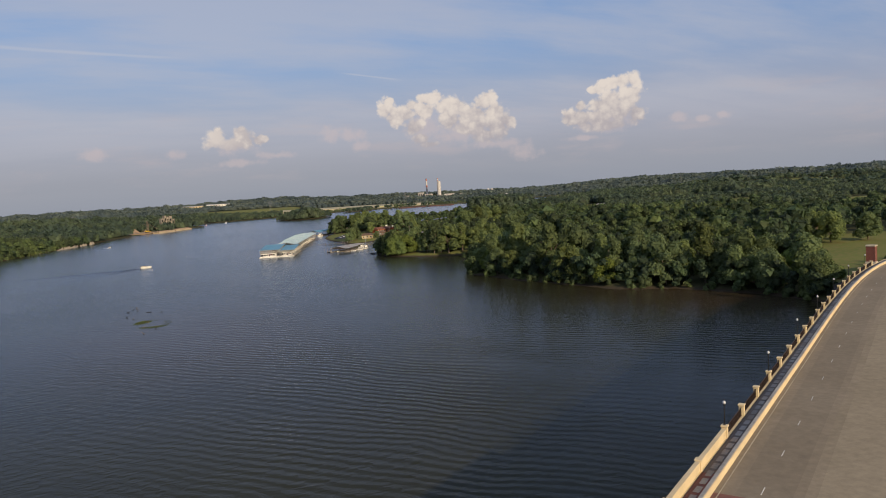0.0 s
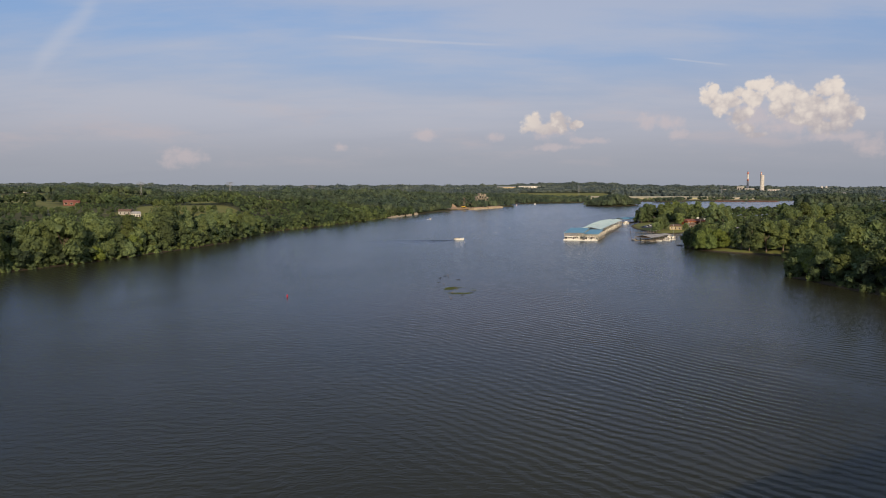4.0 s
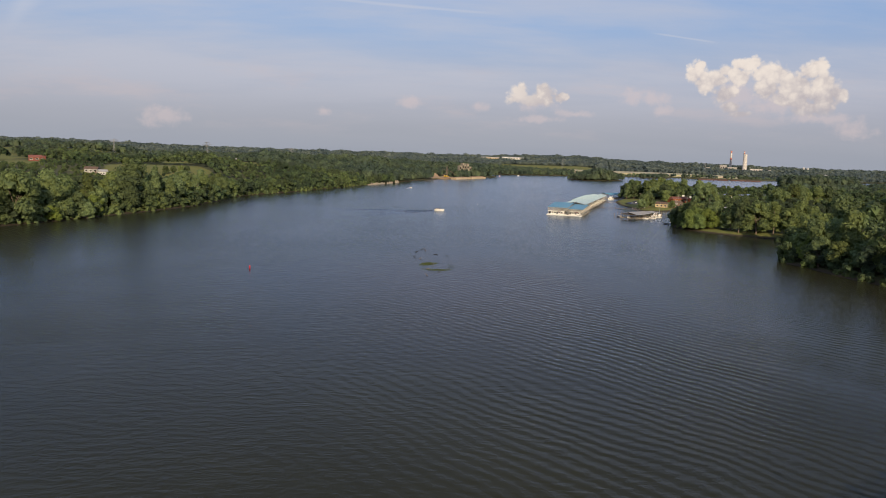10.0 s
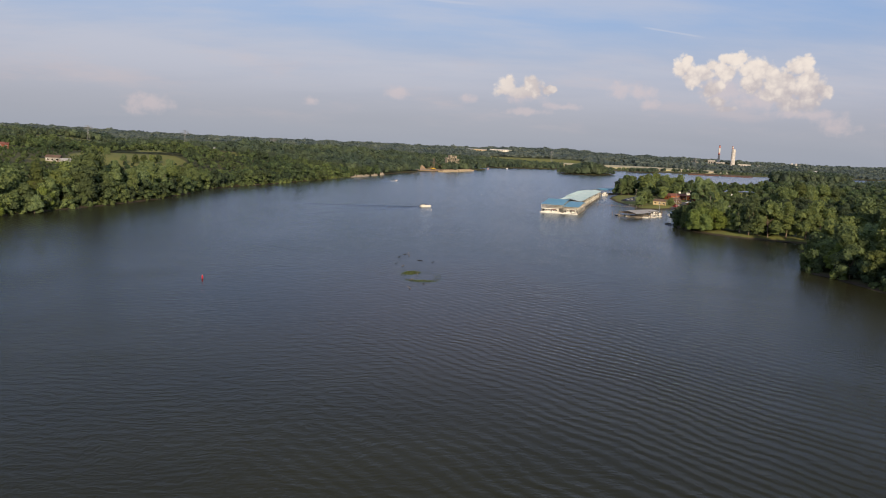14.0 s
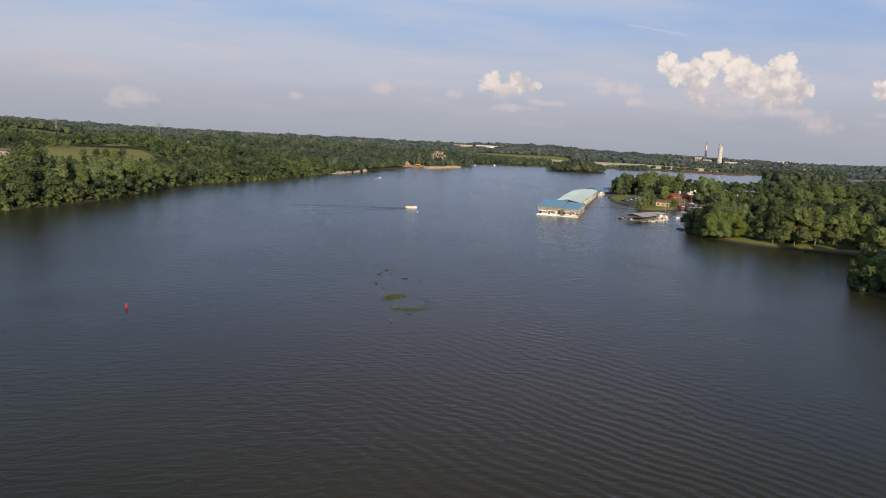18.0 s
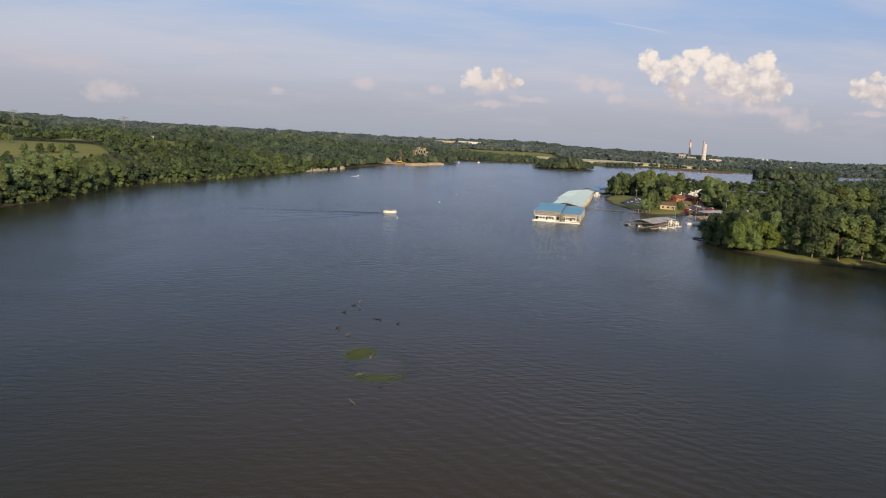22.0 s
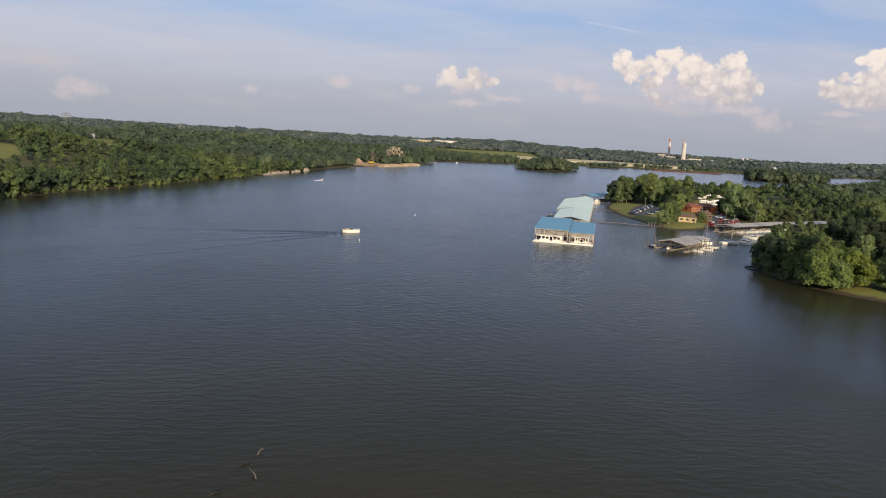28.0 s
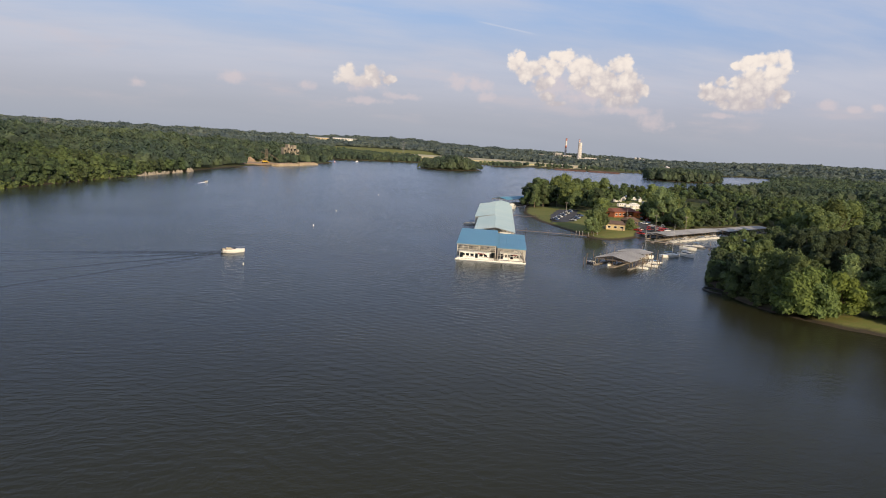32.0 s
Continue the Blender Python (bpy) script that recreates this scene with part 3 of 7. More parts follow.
def open_ground(p):
    """Whether a place is kept clear of trees."""
    bad = np.zeros(len(p), bool)
    for poly in CLEARINGS:
        bad |= signed(p, poly) > -2
    bad |= (signed(p, CAMP) > 0) & (waves(p[:, 0], p[:, 1], 0.35, 17) > -0.6)
    v = np.asarray(ROAD_LINE, float)
    for a, b in zip(v[:-1], v[1:]):
        d = b - a
        t = np.clip(((p - a) @ d) / (d @ d), 0, 1)
        bad |= np.hypot(*(p - a - t[:, None] * d).T) < 21
    return bad


# ---- trees ----
def ico(levels):
    bm = bmesh.new()
    bmesh.ops.create_icosphere(bm, subdivisions=levels, radius=1)
    v = np.array([q.co[:] for q in bm.verts])
    f = np.array([[q.index for q in g.verts] for g in bm.faces])
    bm.free()
    return v, f


ICO1, ICO2 = ico(1), ico(2)


def tuft(rs, ball, centre, radii):
    """A loose ball of leaf sprays: every spray a tilted piece of its own."""
    v, f = ball
    tri = v[f]
    tri = tri[tri[:, :, 2].mean(1) > -0.36]
    mid = tri.mean(1, keepdims=True)
    out = (tri - mid) * rs.uniform(0.95, 1.45, (len(tri), 1, 1)) + mid * rs.normal(0, 0.15, (len(tri), 3, 1))
    p = (mid * rs.uniform(0.8, 1.16, (len(tri), 1, 1)) + out).reshape(-1, 3)
    return p * radii + centre, np.arange(len(p)).reshape(-1, 3)


def leaf_cards(rs, centre, radii, count, size, under=0.45):
    """Small pointed leaf sprays round a lobe, facing outwards at all angles."""
    d = rs.normal(size=(count, 3))
    d /= np.linalg.norm(d, axis=1)[:, None]
    d[:, 2] = np.where(d[:, 2] < -under, -d[:, 2], d[:, 2])
    c = centre + d * radii * rs.uniform(0.78, 1.15, (count, 1))
    n = d + rs.normal(scale=0.42, size=(count, 3))
    n /= np.linalg.norm(n, axis=1)[:, None]
    u = np.cross(n, rs.normal(size=(count, 3)))
    u /= np.linalg.norm(u, axis=1)[:, None]
    w = np.cross(n, u)
    s = size * rs.uniform(0.6, 1.35, (count, 1))
    q = np.stack([c - u * s - w * s * 0.5, c + u * s - w * s * 0.45, c + w * s * 1.1], 1).reshape(-1, 3)
    return q, (np.arange(count)[:, None] * 3 + np.arange(3)).tolist()


def crown_mesh(name, rs, height, width, lobes, cards, kind, leaf=None):
    verts, faces, n = [], [], 0
    for i in range(lobes):
        if kind == "round":
            a, t = rs.uniform(0, 6.28), (i + 0.5) / lobes
            level = 0.13 + 0.74 * t
            reach = width * 0.5 * (0.80 * math.sin(math.pi * min(1, 0.30 + 0.60 * t)) ** 0.7) * rs.uniform(0.55, 1.0)
            r = width * rs.uniform(0.13, 0.25)
        else:
            a, t = rs.uniform(0, 6.28), (i + 0.5) / lobes
            level = 0.12 + 0.80 * t
            reach = width * 0.36 * (1.05 - t * 0.8) * rs.uniform(0.4, 1.0)
            r = width * rs.uniform(0.12, 0.22)
        c = np.array([math.cos(a) * reach, math.sin(a) * reach, height * level])
        radii = np.array([r, r, r * rs.uniform(0.75, 1.05)])
        v, f = tuft(rs, ICO1, c, radii * 0.80)
        verts.append(v), faces.extend((f + n).tolist())
        n += len(v)
        v, f = leaf_cards(rs, c, radii, cards, 0.055 * r + 0.33)
        verts.append(v), faces.extend([[j + n for j in q] for q in f])
        n += len(v)
    me = bpy.data.meshes.new(name)
    me.from_pydata(np.concatenate(verts).tolist(), [], faces)
    me.materials.append(leaf or LEAF)
    return me


def trunk_mesh(name, rs, height, width):
    bm = bmesh.new()
    lean = Vector((rs.uniform(-0.6, 0.6), rs.uniform(-0.6, 0.6), 0))
    fork = Vector((0, 0, height * 0.34)) + lean
    add_tube(bm, (0, 0, -0.8), fork, 0.020 * height, 0.013 * height, 8)
    for i in range(5):
        a = i * 1.26 + rs.uniform(-0.4, 0.4)
        tip = fork + Vector((math.cos(a) * width * 0.26, math.sin(a) * width * 0.26, height * rs.uniform(0.18, 0.42)))
        add_tube(bm, fork - Vector((0, 0, 0.3)), tip, 0.009 * height, 0.003 * height, 6)
    me = bpy.data.meshes.new(name)
    bm.to_mesh(me)
    bm.free()
    me.materials.append(BARK)
    return me


rs = np.random.RandomState(11)
TREE_KINDS = []
for i, (h, w, kind) in enumerate(((19, 15, "round"), (22, 17, "round"), (17, 14, "round"), (21, 12, "tall"), (15, 12, "round"), (24, 15, "tall"), (11, 10, "round"))):
    TREE_KINDS.append((h, w, crown_mesh("crown", rs, h, w, 24 if kind == "round" else 21, 150, kind), trunk_mesh("trunk", rs, h, w)))


TREE_KINDS.append((15, 15, crown_mesh("crown", rs, 15, 15, 26, 170, "round", LEAF_LIGHT), trunk_mesh("trunk", rs, 15, 15)))


TREE_KINDS.append((16, 9, crown_mesh("crown", rs, 16, 9, 22, 110, "pine", LEAF_PINE), trunk_mesh("trunk", rs, 16, 5)))


def plant_tree(x, y, z, kind, size, turn, label, group):
    h, w, crown, trunk = TREE_KINDS[kind]
    t = thing("tree", pose(x, y, z, 0, 0, turn) @ Matrix.Diagonal((size * 1.04, size * 0.97, size, 1)), label, "tree", group)
    c = new("crown", crown)
    c.parent = t
    s = new("trunk", trunk)
    s.parent = t
    return t


def scatter(x0, x1, y0, y1, gap, seed):
    r = np.random.RandomState(seed)
    xs, ys = np.arange(x0, x1, gap), np.arange(y0, y1, gap)
    p = np.stack([a.ravel() for a in np.meshgrid(xs, ys)], 1)
    return p + r.uniform(-0.42, 0.42, p.shape) * gap


POINT_TREES = [(215, 836, 3, 0.85), (232, 857, 0, 0.9), (254, 888, 1, 0.9), (256, 868, 0, 0.8), (239, 833, 1, 0.9), (250, 845, 0, 1.0), (262, 856, 1, 0.95), (226, 846, 3, 0.9), (275, 868, 0, 1.0),
               (291, 885, 1, 1.0), (278, 879, 1, 0.95), (241, 826, 0, 0.9), (248, 842, 2, 0.95), (236, 808, 4, 0.9), (262, 900, 0, 0.95), (272, 930, 1, 0.95), (240, 880, 5, 0.8), (288, 950, 1, 1.0), (303, 958, 0, 1.0)]
COVE_TREES = [(192, 686, 2, 0.78), (198, 692, 4, 0.95), (200, 700, 4, 0.85), (189, 681, 6, 0.8), (264, 738, 1, 1.05), (272, 746, 0, 1.05), (268, 760, 5, 1.0), (282, 770, 1, 1.0), (224, 703, 6, 0.62)]
LAWN_TREES = [(171, 500, 7, 0.92), (174, 495, 7, 0.72), (180, 494, 7, 0.85), (176, 507, 1, 0.80), (180, 515, 0, 0.85), (172, 517, 1, 0.72), (176, 528, 0, 0.68), (180, 540, 4, 0.72),
              (190, 484, 3, 0.85), (192, 476, 3, 0.92), (196, 473, 5, 0.72), (201, 471, 1, 0.95), (206, 480, 0, 0.95), (211, 470, 3, 1.0), (220, 466, 0, 0.95), (228, 466, 1, 1.0)]
BANK_TREES = [(205, 250, 7, 0.9), (172, 345, 7, 0.85), (184, 262, 7, 0.7), (352, 300, 0, 0.9), (385, 345, 1, 0.8), (372, 352, 0, 0.9), (398, 340, 0, 0.85), (336, 296, 1, 0.9), (345, 285, 0, 0.95), (362, 276, 2, 0.9),
              (262, 197, 6, 0.42), (271, 201, 6, 0.36), (281, 205, 6, 0.45), (292, 209, 4, 0.4), (250, 191, 6, 0.4), (305, 212, 6, 0.5), (254, 186, 6, 0.3)]
SHRUB_TREES = [(266, 190, 6, 0.33), (277, 195, 6, 0.36), (243, 197, 6, 0.45), (237, 204, 4, 0.5), (246, 209, 6, 0.4)]
WEST_TREES = [(-213, 405, 1, 1.30), (-222, 396, 0, 1.25), (-205, 425, 7, 0.55), (-210, 436, 0, 1.22), (-216, 450, 1, 1.18), (-200, 462, 7, 0.75), (-196, 446, 4, 0.7), (-200, 480, 0, 1.1),
              (-278, 772, 4, 0.55), (-272, 785, 2, 0.5), (-268, 797, 4, 0.52), (-264, 808, 2, 0.5), (-262, 820, 4, 0.55), (-330, 830, 6, 0.8), (-322, 842, 6, 0.7), (-340, 870, 4, 0.5)]
LONE_TREES = POINT_TREES + COVE_TREES + LAWN_TREES + BANK_TREES + SHRUB_TREES + WEST_TREES


def woods():
    r = np.random.RandomState(21)
    p = scatter(-520, 520, 120, 1060, 10.0, 3)
    d = land_distance(p)
    ok = (d > 1.2) & ~open_ground(p)
    p, d = p[ok], d[ok]
    z = land_height(p)
    x, y = p[:, 0], p[:, 1]
    order = np.argsort(np.min([np.hypot(x - a, y - b) for a, b in ((0, 0), (5, 150), (10, 250), (15, 317))], 0))
    east = [i for i in order if x[i] > 0 and y[i] < 690 and d[i] < 27][:172]
    west = [i for i in order if x[i] < 0 and y[i] > 330 and d[i] < 18][:64]
    spit = [i for i in order if x[i] > 180 and 690 < y[i] < 990 and d[i] < 60][:8]
    near = np.array(east + west + spit)
    chosen = np.zeros(len(p), bool)
    chosen[near] = True
    for i in near:
        kind = r.choice([0, 1, 2, 3, 4, 5, 6], p=[.2, .2, .16, .14, .14, .08, .08])
        kind = 7 if p[i, 0] > 0 and kind == 6 else kind
        edge = d[i] < 8
        size = r.uniform(0.6, 1.0) if edge else 0.68 + 0.55 * r.uniform() ** 1.4
        if p[i, 0] < 0:
            size *= 1.25 if p[i, 1] < 520 else 1.0
        if p[i, 0] > 180 and p[i, 1] > 690:
            size *= 0.85
        if 0 < p[i, 0] < 290 and 470 < p[i, 1] < 690:
            size *= 0.50 if p[i, 1] > 550 or (p[i, 0] < 240 and p[i, 1] > 515) else 0.76
        side = "right" if p[i, 0] > 0 else "left"
        label = "leafy green riverside tree leaning over the water's edge" if edge else "tall leafy deciduous tree in the riverside wood"
        plant_tree(p[i, 0], p[i, 1], z[i] - 0.1, kind, size, r.uniform(0, 360), label, "trees of the east bank" if side == "right" else "trees of the west bank")
    for x, y, kind, size in LONE_TREES:
        plant_tree(x, y, float(land_height([(x, y)])[0]) - 0.1, kind, size, r.uniform(0, 360), "broad leafy tree standing on mown grass by the shore", "trees on the lawns")
    stand = scatter(214, 302, 504, 630, 8.6, 88)
    for x, y in stand[signed(stand, PINE_STAND) > -2]:
        plant_tree(x, y, float(land_height([(x, y)])[0]) - 0.1, 8, r.uniform(0.65, 1.0), r.uniform(0, 360), "dark green pine in a close stand behind the shore", "pines of the east bank")
    q, zz, dd = p[~chosen], z[~chosen], d[~chosen]
    keep = dd > 0
    clumps = Clumps(r)
    for (x, y), g, k in zip(q[keep], zz[keep], dd[keep]):
        h = 11 + 10 * r.uniform() ** 1.3
        if x > 240 and y > 760:
            h *= 0.72
        if x < 0:
            h = min(h, max(4.0, 25.0 - 0.0415 * (math.hypot(x, y - 46) - 465) + 2 * r.uniform(-1, 0.6) - g)) if y < 830 else h * 0.7
        h *= 0.85 + 0.3 * float(waves(np.float64(x), np.float64(y), 0.04, 51))
        if 0 < x < 330 and 470 < y < 700:
            h *= 0.48 if y > 550 or (x < 240 and y > 515) else 0.70
        close = (x > 0 and y < 720 and k < 110) or (x < 0 and k < 22 and y < 760) or (x > 180 and y < 1000 and k < 60)
        clumps.tree(x, y, g, h, 7 if close else 3, 0, 0.55 if close else 0.85, low=close)
    # the outer row of trees, right down to the water
    line = [Vector(a) for a in RIVER]
    for a, b in zip(line, line[1:]):
        n = max(1, int((b - a).length / 6.5))
        for j in range(n):
            c = a.lerp(b, (j + r.uniform(0.1, 0.9)) / n)
            if not (-500 < c.x < 500 and 120 < c.y < 1150):
                continue
            side = Vector((-(b - a).y, (b - a).x)).normalized()
            spots = np.array([[c.x + side.x * s, c.y + side.y * s] for s in (-1.6, 1.6)])
            k = land_distance(spots)
            x, y = spots[int(np.argmax(k))]
            if open_ground(np.array([[x, y]]))[0]:
                continue
            clumps.tree(x, y, -0.5, r.uniform(6, 15), 6 if x > 0 or y < 820 else 3, 0, 0.48 if x > 0 or y < 820 else 0.7, low=True)
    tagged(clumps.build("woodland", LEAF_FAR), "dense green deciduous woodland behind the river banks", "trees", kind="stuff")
    return len(q)


class Clumps:
    """Many simple trees joined into one mesh: lumps for the mass, sprays of leaves for the outline."""

    def __init__(self, r):
        self.r, self.verts, self.faces, self.n = r, [], [], 0

    def add(self, v, f):
        self.verts.append(v)
        self.faces.extend([[k + self.n for k in c] for c in f])
        self.n += len(v)

    def tree(self, x, y, g, h, lumps, cards, size, low=False, spread=1.0):
        r = self.r
        w = h * r.uniform(0.32, 0.50) * spread
        foot = 0.30 if low else 0.54
        for j in range(lumps):
            a = r.uniform(0, 6.28)
            t = (j + 0.5) / lumps
            c = np.array([x + math.cos(a) * w * 0.5, y + math.sin(a) * w * 0.5, g + h * (foot + (0.86 - foot) * t)])
            if lumps > 2:
                fine = 0.95 if lumps > 5 else 1.25
                reach = w * 0.95 * r.uniform(0.2, 1.0) * math.sin(math.pi * (0.28 + 0.62 * t))
                c = np.array([x + math.cos(a) * reach, y + math.sin(a) * reach, g + h * (foot * 0.8 + (0.93 - foot * 0.8) * t)])
                rad = w * fine * r.uniform(0.30, 0.46) * np.array([1, 1, 0.85]) * 1.08
                self.lobe(c, rad, 52 if size < 0.6 else 38, 0.66 if size < 0.6 else 0.9)
                continue
            if lumps == 1:
                c = np.array([x, y, g + h * 0.42])
            rad = np.array([w, w, w / spread * 0.9 if lumps > 1 else h * 1.05]) * r.uniform(0.48, 0.68) * (1.1 - 0.3 * t)
            if lumps == 1:
                rad = np.array([w * 1.05, w * 1.05, h * 0.50]) * r.uniform(0.85, 1.1)
            if size < 1.6:
                self.lobe(c, rad * 1.04, 56, 1.15)
            else:
                self.lobe(c, rad * 1.05, 26, 0.24 * float(rad[0]))

    def lobe(self, c, rad, cards, size):
        v, f = tuft(self.r, ICO1, c, rad * 0.86)
        self.add(v, f.tolist())
        self.add(*leaf_cards(self.r, c, rad, cards, size, 0.3))

    def build(self, name, material):
        return raw(name, np.concatenate(self.verts), self.faces, material)


def shore_bushes():
    """Low growth that hangs over the waterline."""
    r = np.random.RandomState(77)
    kinds = [crown_mesh("foliage", r, 5.0, 6.0, 7, 70, "round"), crown_mesh("foliage", r, 6.5, 5.5, 7, 70, "round"), crown_mesh("foliage", r, 3.6, 6.5, 7, 60, "round")]
    line = [Vector(q) for q in RIVER]
    spots = []
    for a, b in zip(line, line[1:]):
        n = max(1, int((b - a).length / 4.6))
        for j in range(n):
            q = a.lerp(b, (j + r.uniform(0.1, 0.9)) / n)
            if (q.x > 0 and 170 < q.y < 640) or (q.x < 0 and 340 < q.y < 1000):
                spots.append((q, (b - a).normalized()))
    for q, w in spots:
        side = Vector((-w.y, w.x))
        p = np.array([[q.x + side.x * s, q.y + side.y * s] for s in (-0.4, 0.4)])
        d = land_distance(p)
        x, y = p[int(np.argmax(d))]
        if open_ground(np.array([[x, y]]))[0] or r.uniform() < 0.18:
            continue
        t = thing("bush", pose(x, y, -0.7, 0, 0, r.uniform(0, 360)) @ Matrix.Scale(r.uniform(0.65, 1.2), 4), "leafy green bush overhanging the waterline", "bush", "bushes along the shore")
        f = new("foliage", kinds[r.randint(3)])
        f.parent = t
    return len(spots)


print("woods", woods(), "bushes", shore_bushes())


def far_woods():
    r = np.random.RandomState(33)
    clumps, ridge, total = Clumps(r), Clumps(r), 0
    for x0, x1, y0, y1, gap, lumps, cards, size in ((280, 430, 1540, 1730, 10, 3, 0, 0.9), (760, 1040, 1600, 1860, 13, 2, 0, 1.2), (280, 430, 1540, 1730, 9, 2, 0, 0.8), (760, 1040, 1600, 1860, 9, 1, 0, 1.2), (-1300, -520, 200, 1900, 15, 1, 0, 1.5), (520, 1300, 150, 1100, 14, 1, 0, 1.4), (-520, 1300, 1060, 2000, 12.5, 1, 0, 1.3),
                                                    (-3600, -1300, 300, 2700, 26, 1, 0, 2.6), (1300, 3800, 150, 2600, 26, 1, 0, 2.6), (-1300, 1300, 2000, 2700, 18, 1, 0, 1.8), (-3600, 3800, 2700, 4650, 32, 1, 0, 3.4)):
        p = scatter(x0, x1, y0, y1, gap, int(gap * 7 + abs(x0)))
        az = np.degrees(np.arctan2(p[:, 0], p[:, 1]))
        p = p[(az > -46) & (az < 66)]
        d = land_distance(p)
        ok = (d > (-2 if gap in (9, 10, 13) else 2)) & ~open_ground(p)
        ok &= (waves(p[:, 0], p[:, 1], 0.0065, 9) > -0.68) | (d < 40) | (np.hypot(p[:, 0], p[:, 1]) > 2300)
        p, d = p[ok], d[ok]
        z = land_height(p)
        total += len(p)
        for (x, y), g in zip(p, z):
            h = r.uniform(10, 18) * (1 + 0.3 * float(waves(np.float64(x), np.float64(y), 0.025, 52)))
            if 520 < x < 900 and 560 < y < 2000:
                h = r.uniform(13, 19)
            if 1760 < y < 2420 and 420 < x < 1050:
                h = r.uniform(4.5, 8.5) + 5.0 * max(0.0, float(waves(np.float64(x), np.float64(y), 0.012, 61)))
            elif 1760 < y < 2420 and 150 < x <= 420:
                h = r.uniform(8, 13)
            if 760 < x < 1040 and 1600 < y < 1860:
                h = r.uniform(17, 25)
            if 280 < x < 425 and 1540 < y < 1725:
                h = r.uniform(0.75, 1.1) * (9 + 13 * math.exp(-((x - 360) / 42) ** 2))
            if x < -300 and y < 1900:
                h *= 0.75 if x * x + y * y < 1000 ** 2 else 0.82
            if x > 470 and y < 1060:
                h = r.uniform(7, 12)
            if gap == 9:
                h = r.uniform(6, 10)
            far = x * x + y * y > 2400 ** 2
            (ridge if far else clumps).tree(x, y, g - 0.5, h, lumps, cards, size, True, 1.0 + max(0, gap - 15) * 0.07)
    tagged(clumps.build("distant_woodland", LEAF_DISTANT_HAZE), "distant wooded hills and tree belts along the horizon, leaf colour greyed for haze", "trees", kind="stuff")
    tagged(ridge.build("hill_woodland", LEAF_HILL_HAZE), "dark wooded ridges on the far skyline, leaf colour tinted blue-grey for haze", "trees", kind="stuff")
    return total, len(clumps.faces), len(ridge.faces)


print("far", far_woods())

# ---- bridge ----
DECK = 14.9
RAIL = [(-260, -148.5), (-140, -69), (-20, 10.6), (44, 53), (89, 82.8), (133, 112), (160, 129.3), (180, 141.3), (200, 152), (220, 160.8), (245, 169.8), (280, 179), (330, 187), (420, 195), (560, 201), (700, 205)]
CONCRETE = mat("pale_concrete", (0.46, 0.40, 0.29), 0.85, grain=1.6, second=(0.36, 0.31, 0.23), patch=0.25)
CREAM = mat("cream_painted_concrete", (0.62, 0.50, 0.30), 0.75, grain=1.2, vary=0.14, second=(0.52, 0.42, 0.26), patch=0.3)
GREYSTONE = mat("grey_concrete", (0.30, 0.29, 0.27), 0.9, grain=1.5, second=(0.22, 0.21, 0.20), patch=0.2)
ROAD_DARK = mat("worn_road_dark", (0.195, 0.160, 0.113), 0.9, grain=1.1, vary=0.2, second=(0.22, 0.182, 0.13), patch=0.10, spec=0.15)
ROAD_PALE = mat("worn_road_pale", (0.252, 0.208, 0.142), 0.9, grain=1.1, vary=0.2, second=(0.28, 0.232, 0.16), patch=0.08, spec=0.15)
ROAD_MID = mat("worn_road_mid", (0.215, 0.176, 0.123), 0.9, grain=1.1, vary=0.2, second=(0.24, 0.197, 0.14), patch=0.10, spec=0.15)
ROAD_SOFT = mat("worn_road_soft", (0.232, 0.191, 0.131), 0.9, grain=1.1, vary=0.2, second=(0.26, 0.214, 0.15), patch=0.09, spec=0.15)
PAVER_RED = mat("red_pavers", (0.20, 0.085, 0.065), 0.9, grain=3.0, second=(0.15, 0.07, 0.06), patch=0.5)
WALK = mat("sidewalk_grey", (0.17, 0.14, 0.115), 0.92, grain=1.5, second=(0.12, 0.105, 0.10), patch=0.2)
TILE = mat("sidewalk_tile", (0.36, 0.33, 0.29), 0.9, per_object=0.15)
IRON = mat("dark_iron", (0.045, 0.030, 0.024), 0.55, 0.4, grain=8)
BLACK = mat("black_paint", (0.015, 0.016, 0.018), 0.45, 0.2, grain=8)
WHITE_LINE = mat("worn_white_line", (0.55, 0.53, 0.48), 0.85, grain=5, vary=0.3)
FADED_LINE = mat("faded_white_line", (0.40, 0.35, 0.26), 0.9, grain=3, vary=0.35)
GLOBE = mat("milky_lamp_glass", (0.50, 0.51, 0.52), 0.25, grain=8, vary=0.05, bump=0.0)


def smooth_line(points, step=4.0):
    """Points at even steps along a rounded line, with their directions."""
    p = [Vector(q) for q in points]
    fine = []
    for i in range(len(p) - 1):
        a, b, c, d = p[max(i - 1, 0)], p[i], p[i + 1], p[min(i + 2, len(p) - 1)]
        n = max(4, int((c - b).length / 2))
        for j in range(n):
            t = j / n
            m0, m1 = (c - a) * 0.5 * (c - b).length / max(1, ((c - a).length * 0.5)), (d - b) * 0.5 * (c - b).length / max(1, ((d - b).length * 0.5))
            t2, t3 = t * t, t * t * t
            fine.append(b * (2 * t3 - 3 * t2 + 1) + m0 * (t3 - 2 * t2 + t) + c * (-2 * t3 + 3 * t2) + m1 * (t3 - t2))
    fine.append(p[-1])
    out, left = [fine[0]], step
    for a, b in zip(fine, fine[1:]):
        d, at = (b - a).length, 0.0
        while d - at >= left:
            at += left
            out.append(a + (b - a) * (at / d))
            left = step
        left -= d - at
    ways = [(out[min(i + 1, len(out) - 1)] - out[max(i - 1, 0)]).normalized() for i in range(len(out))]
    return out, ways


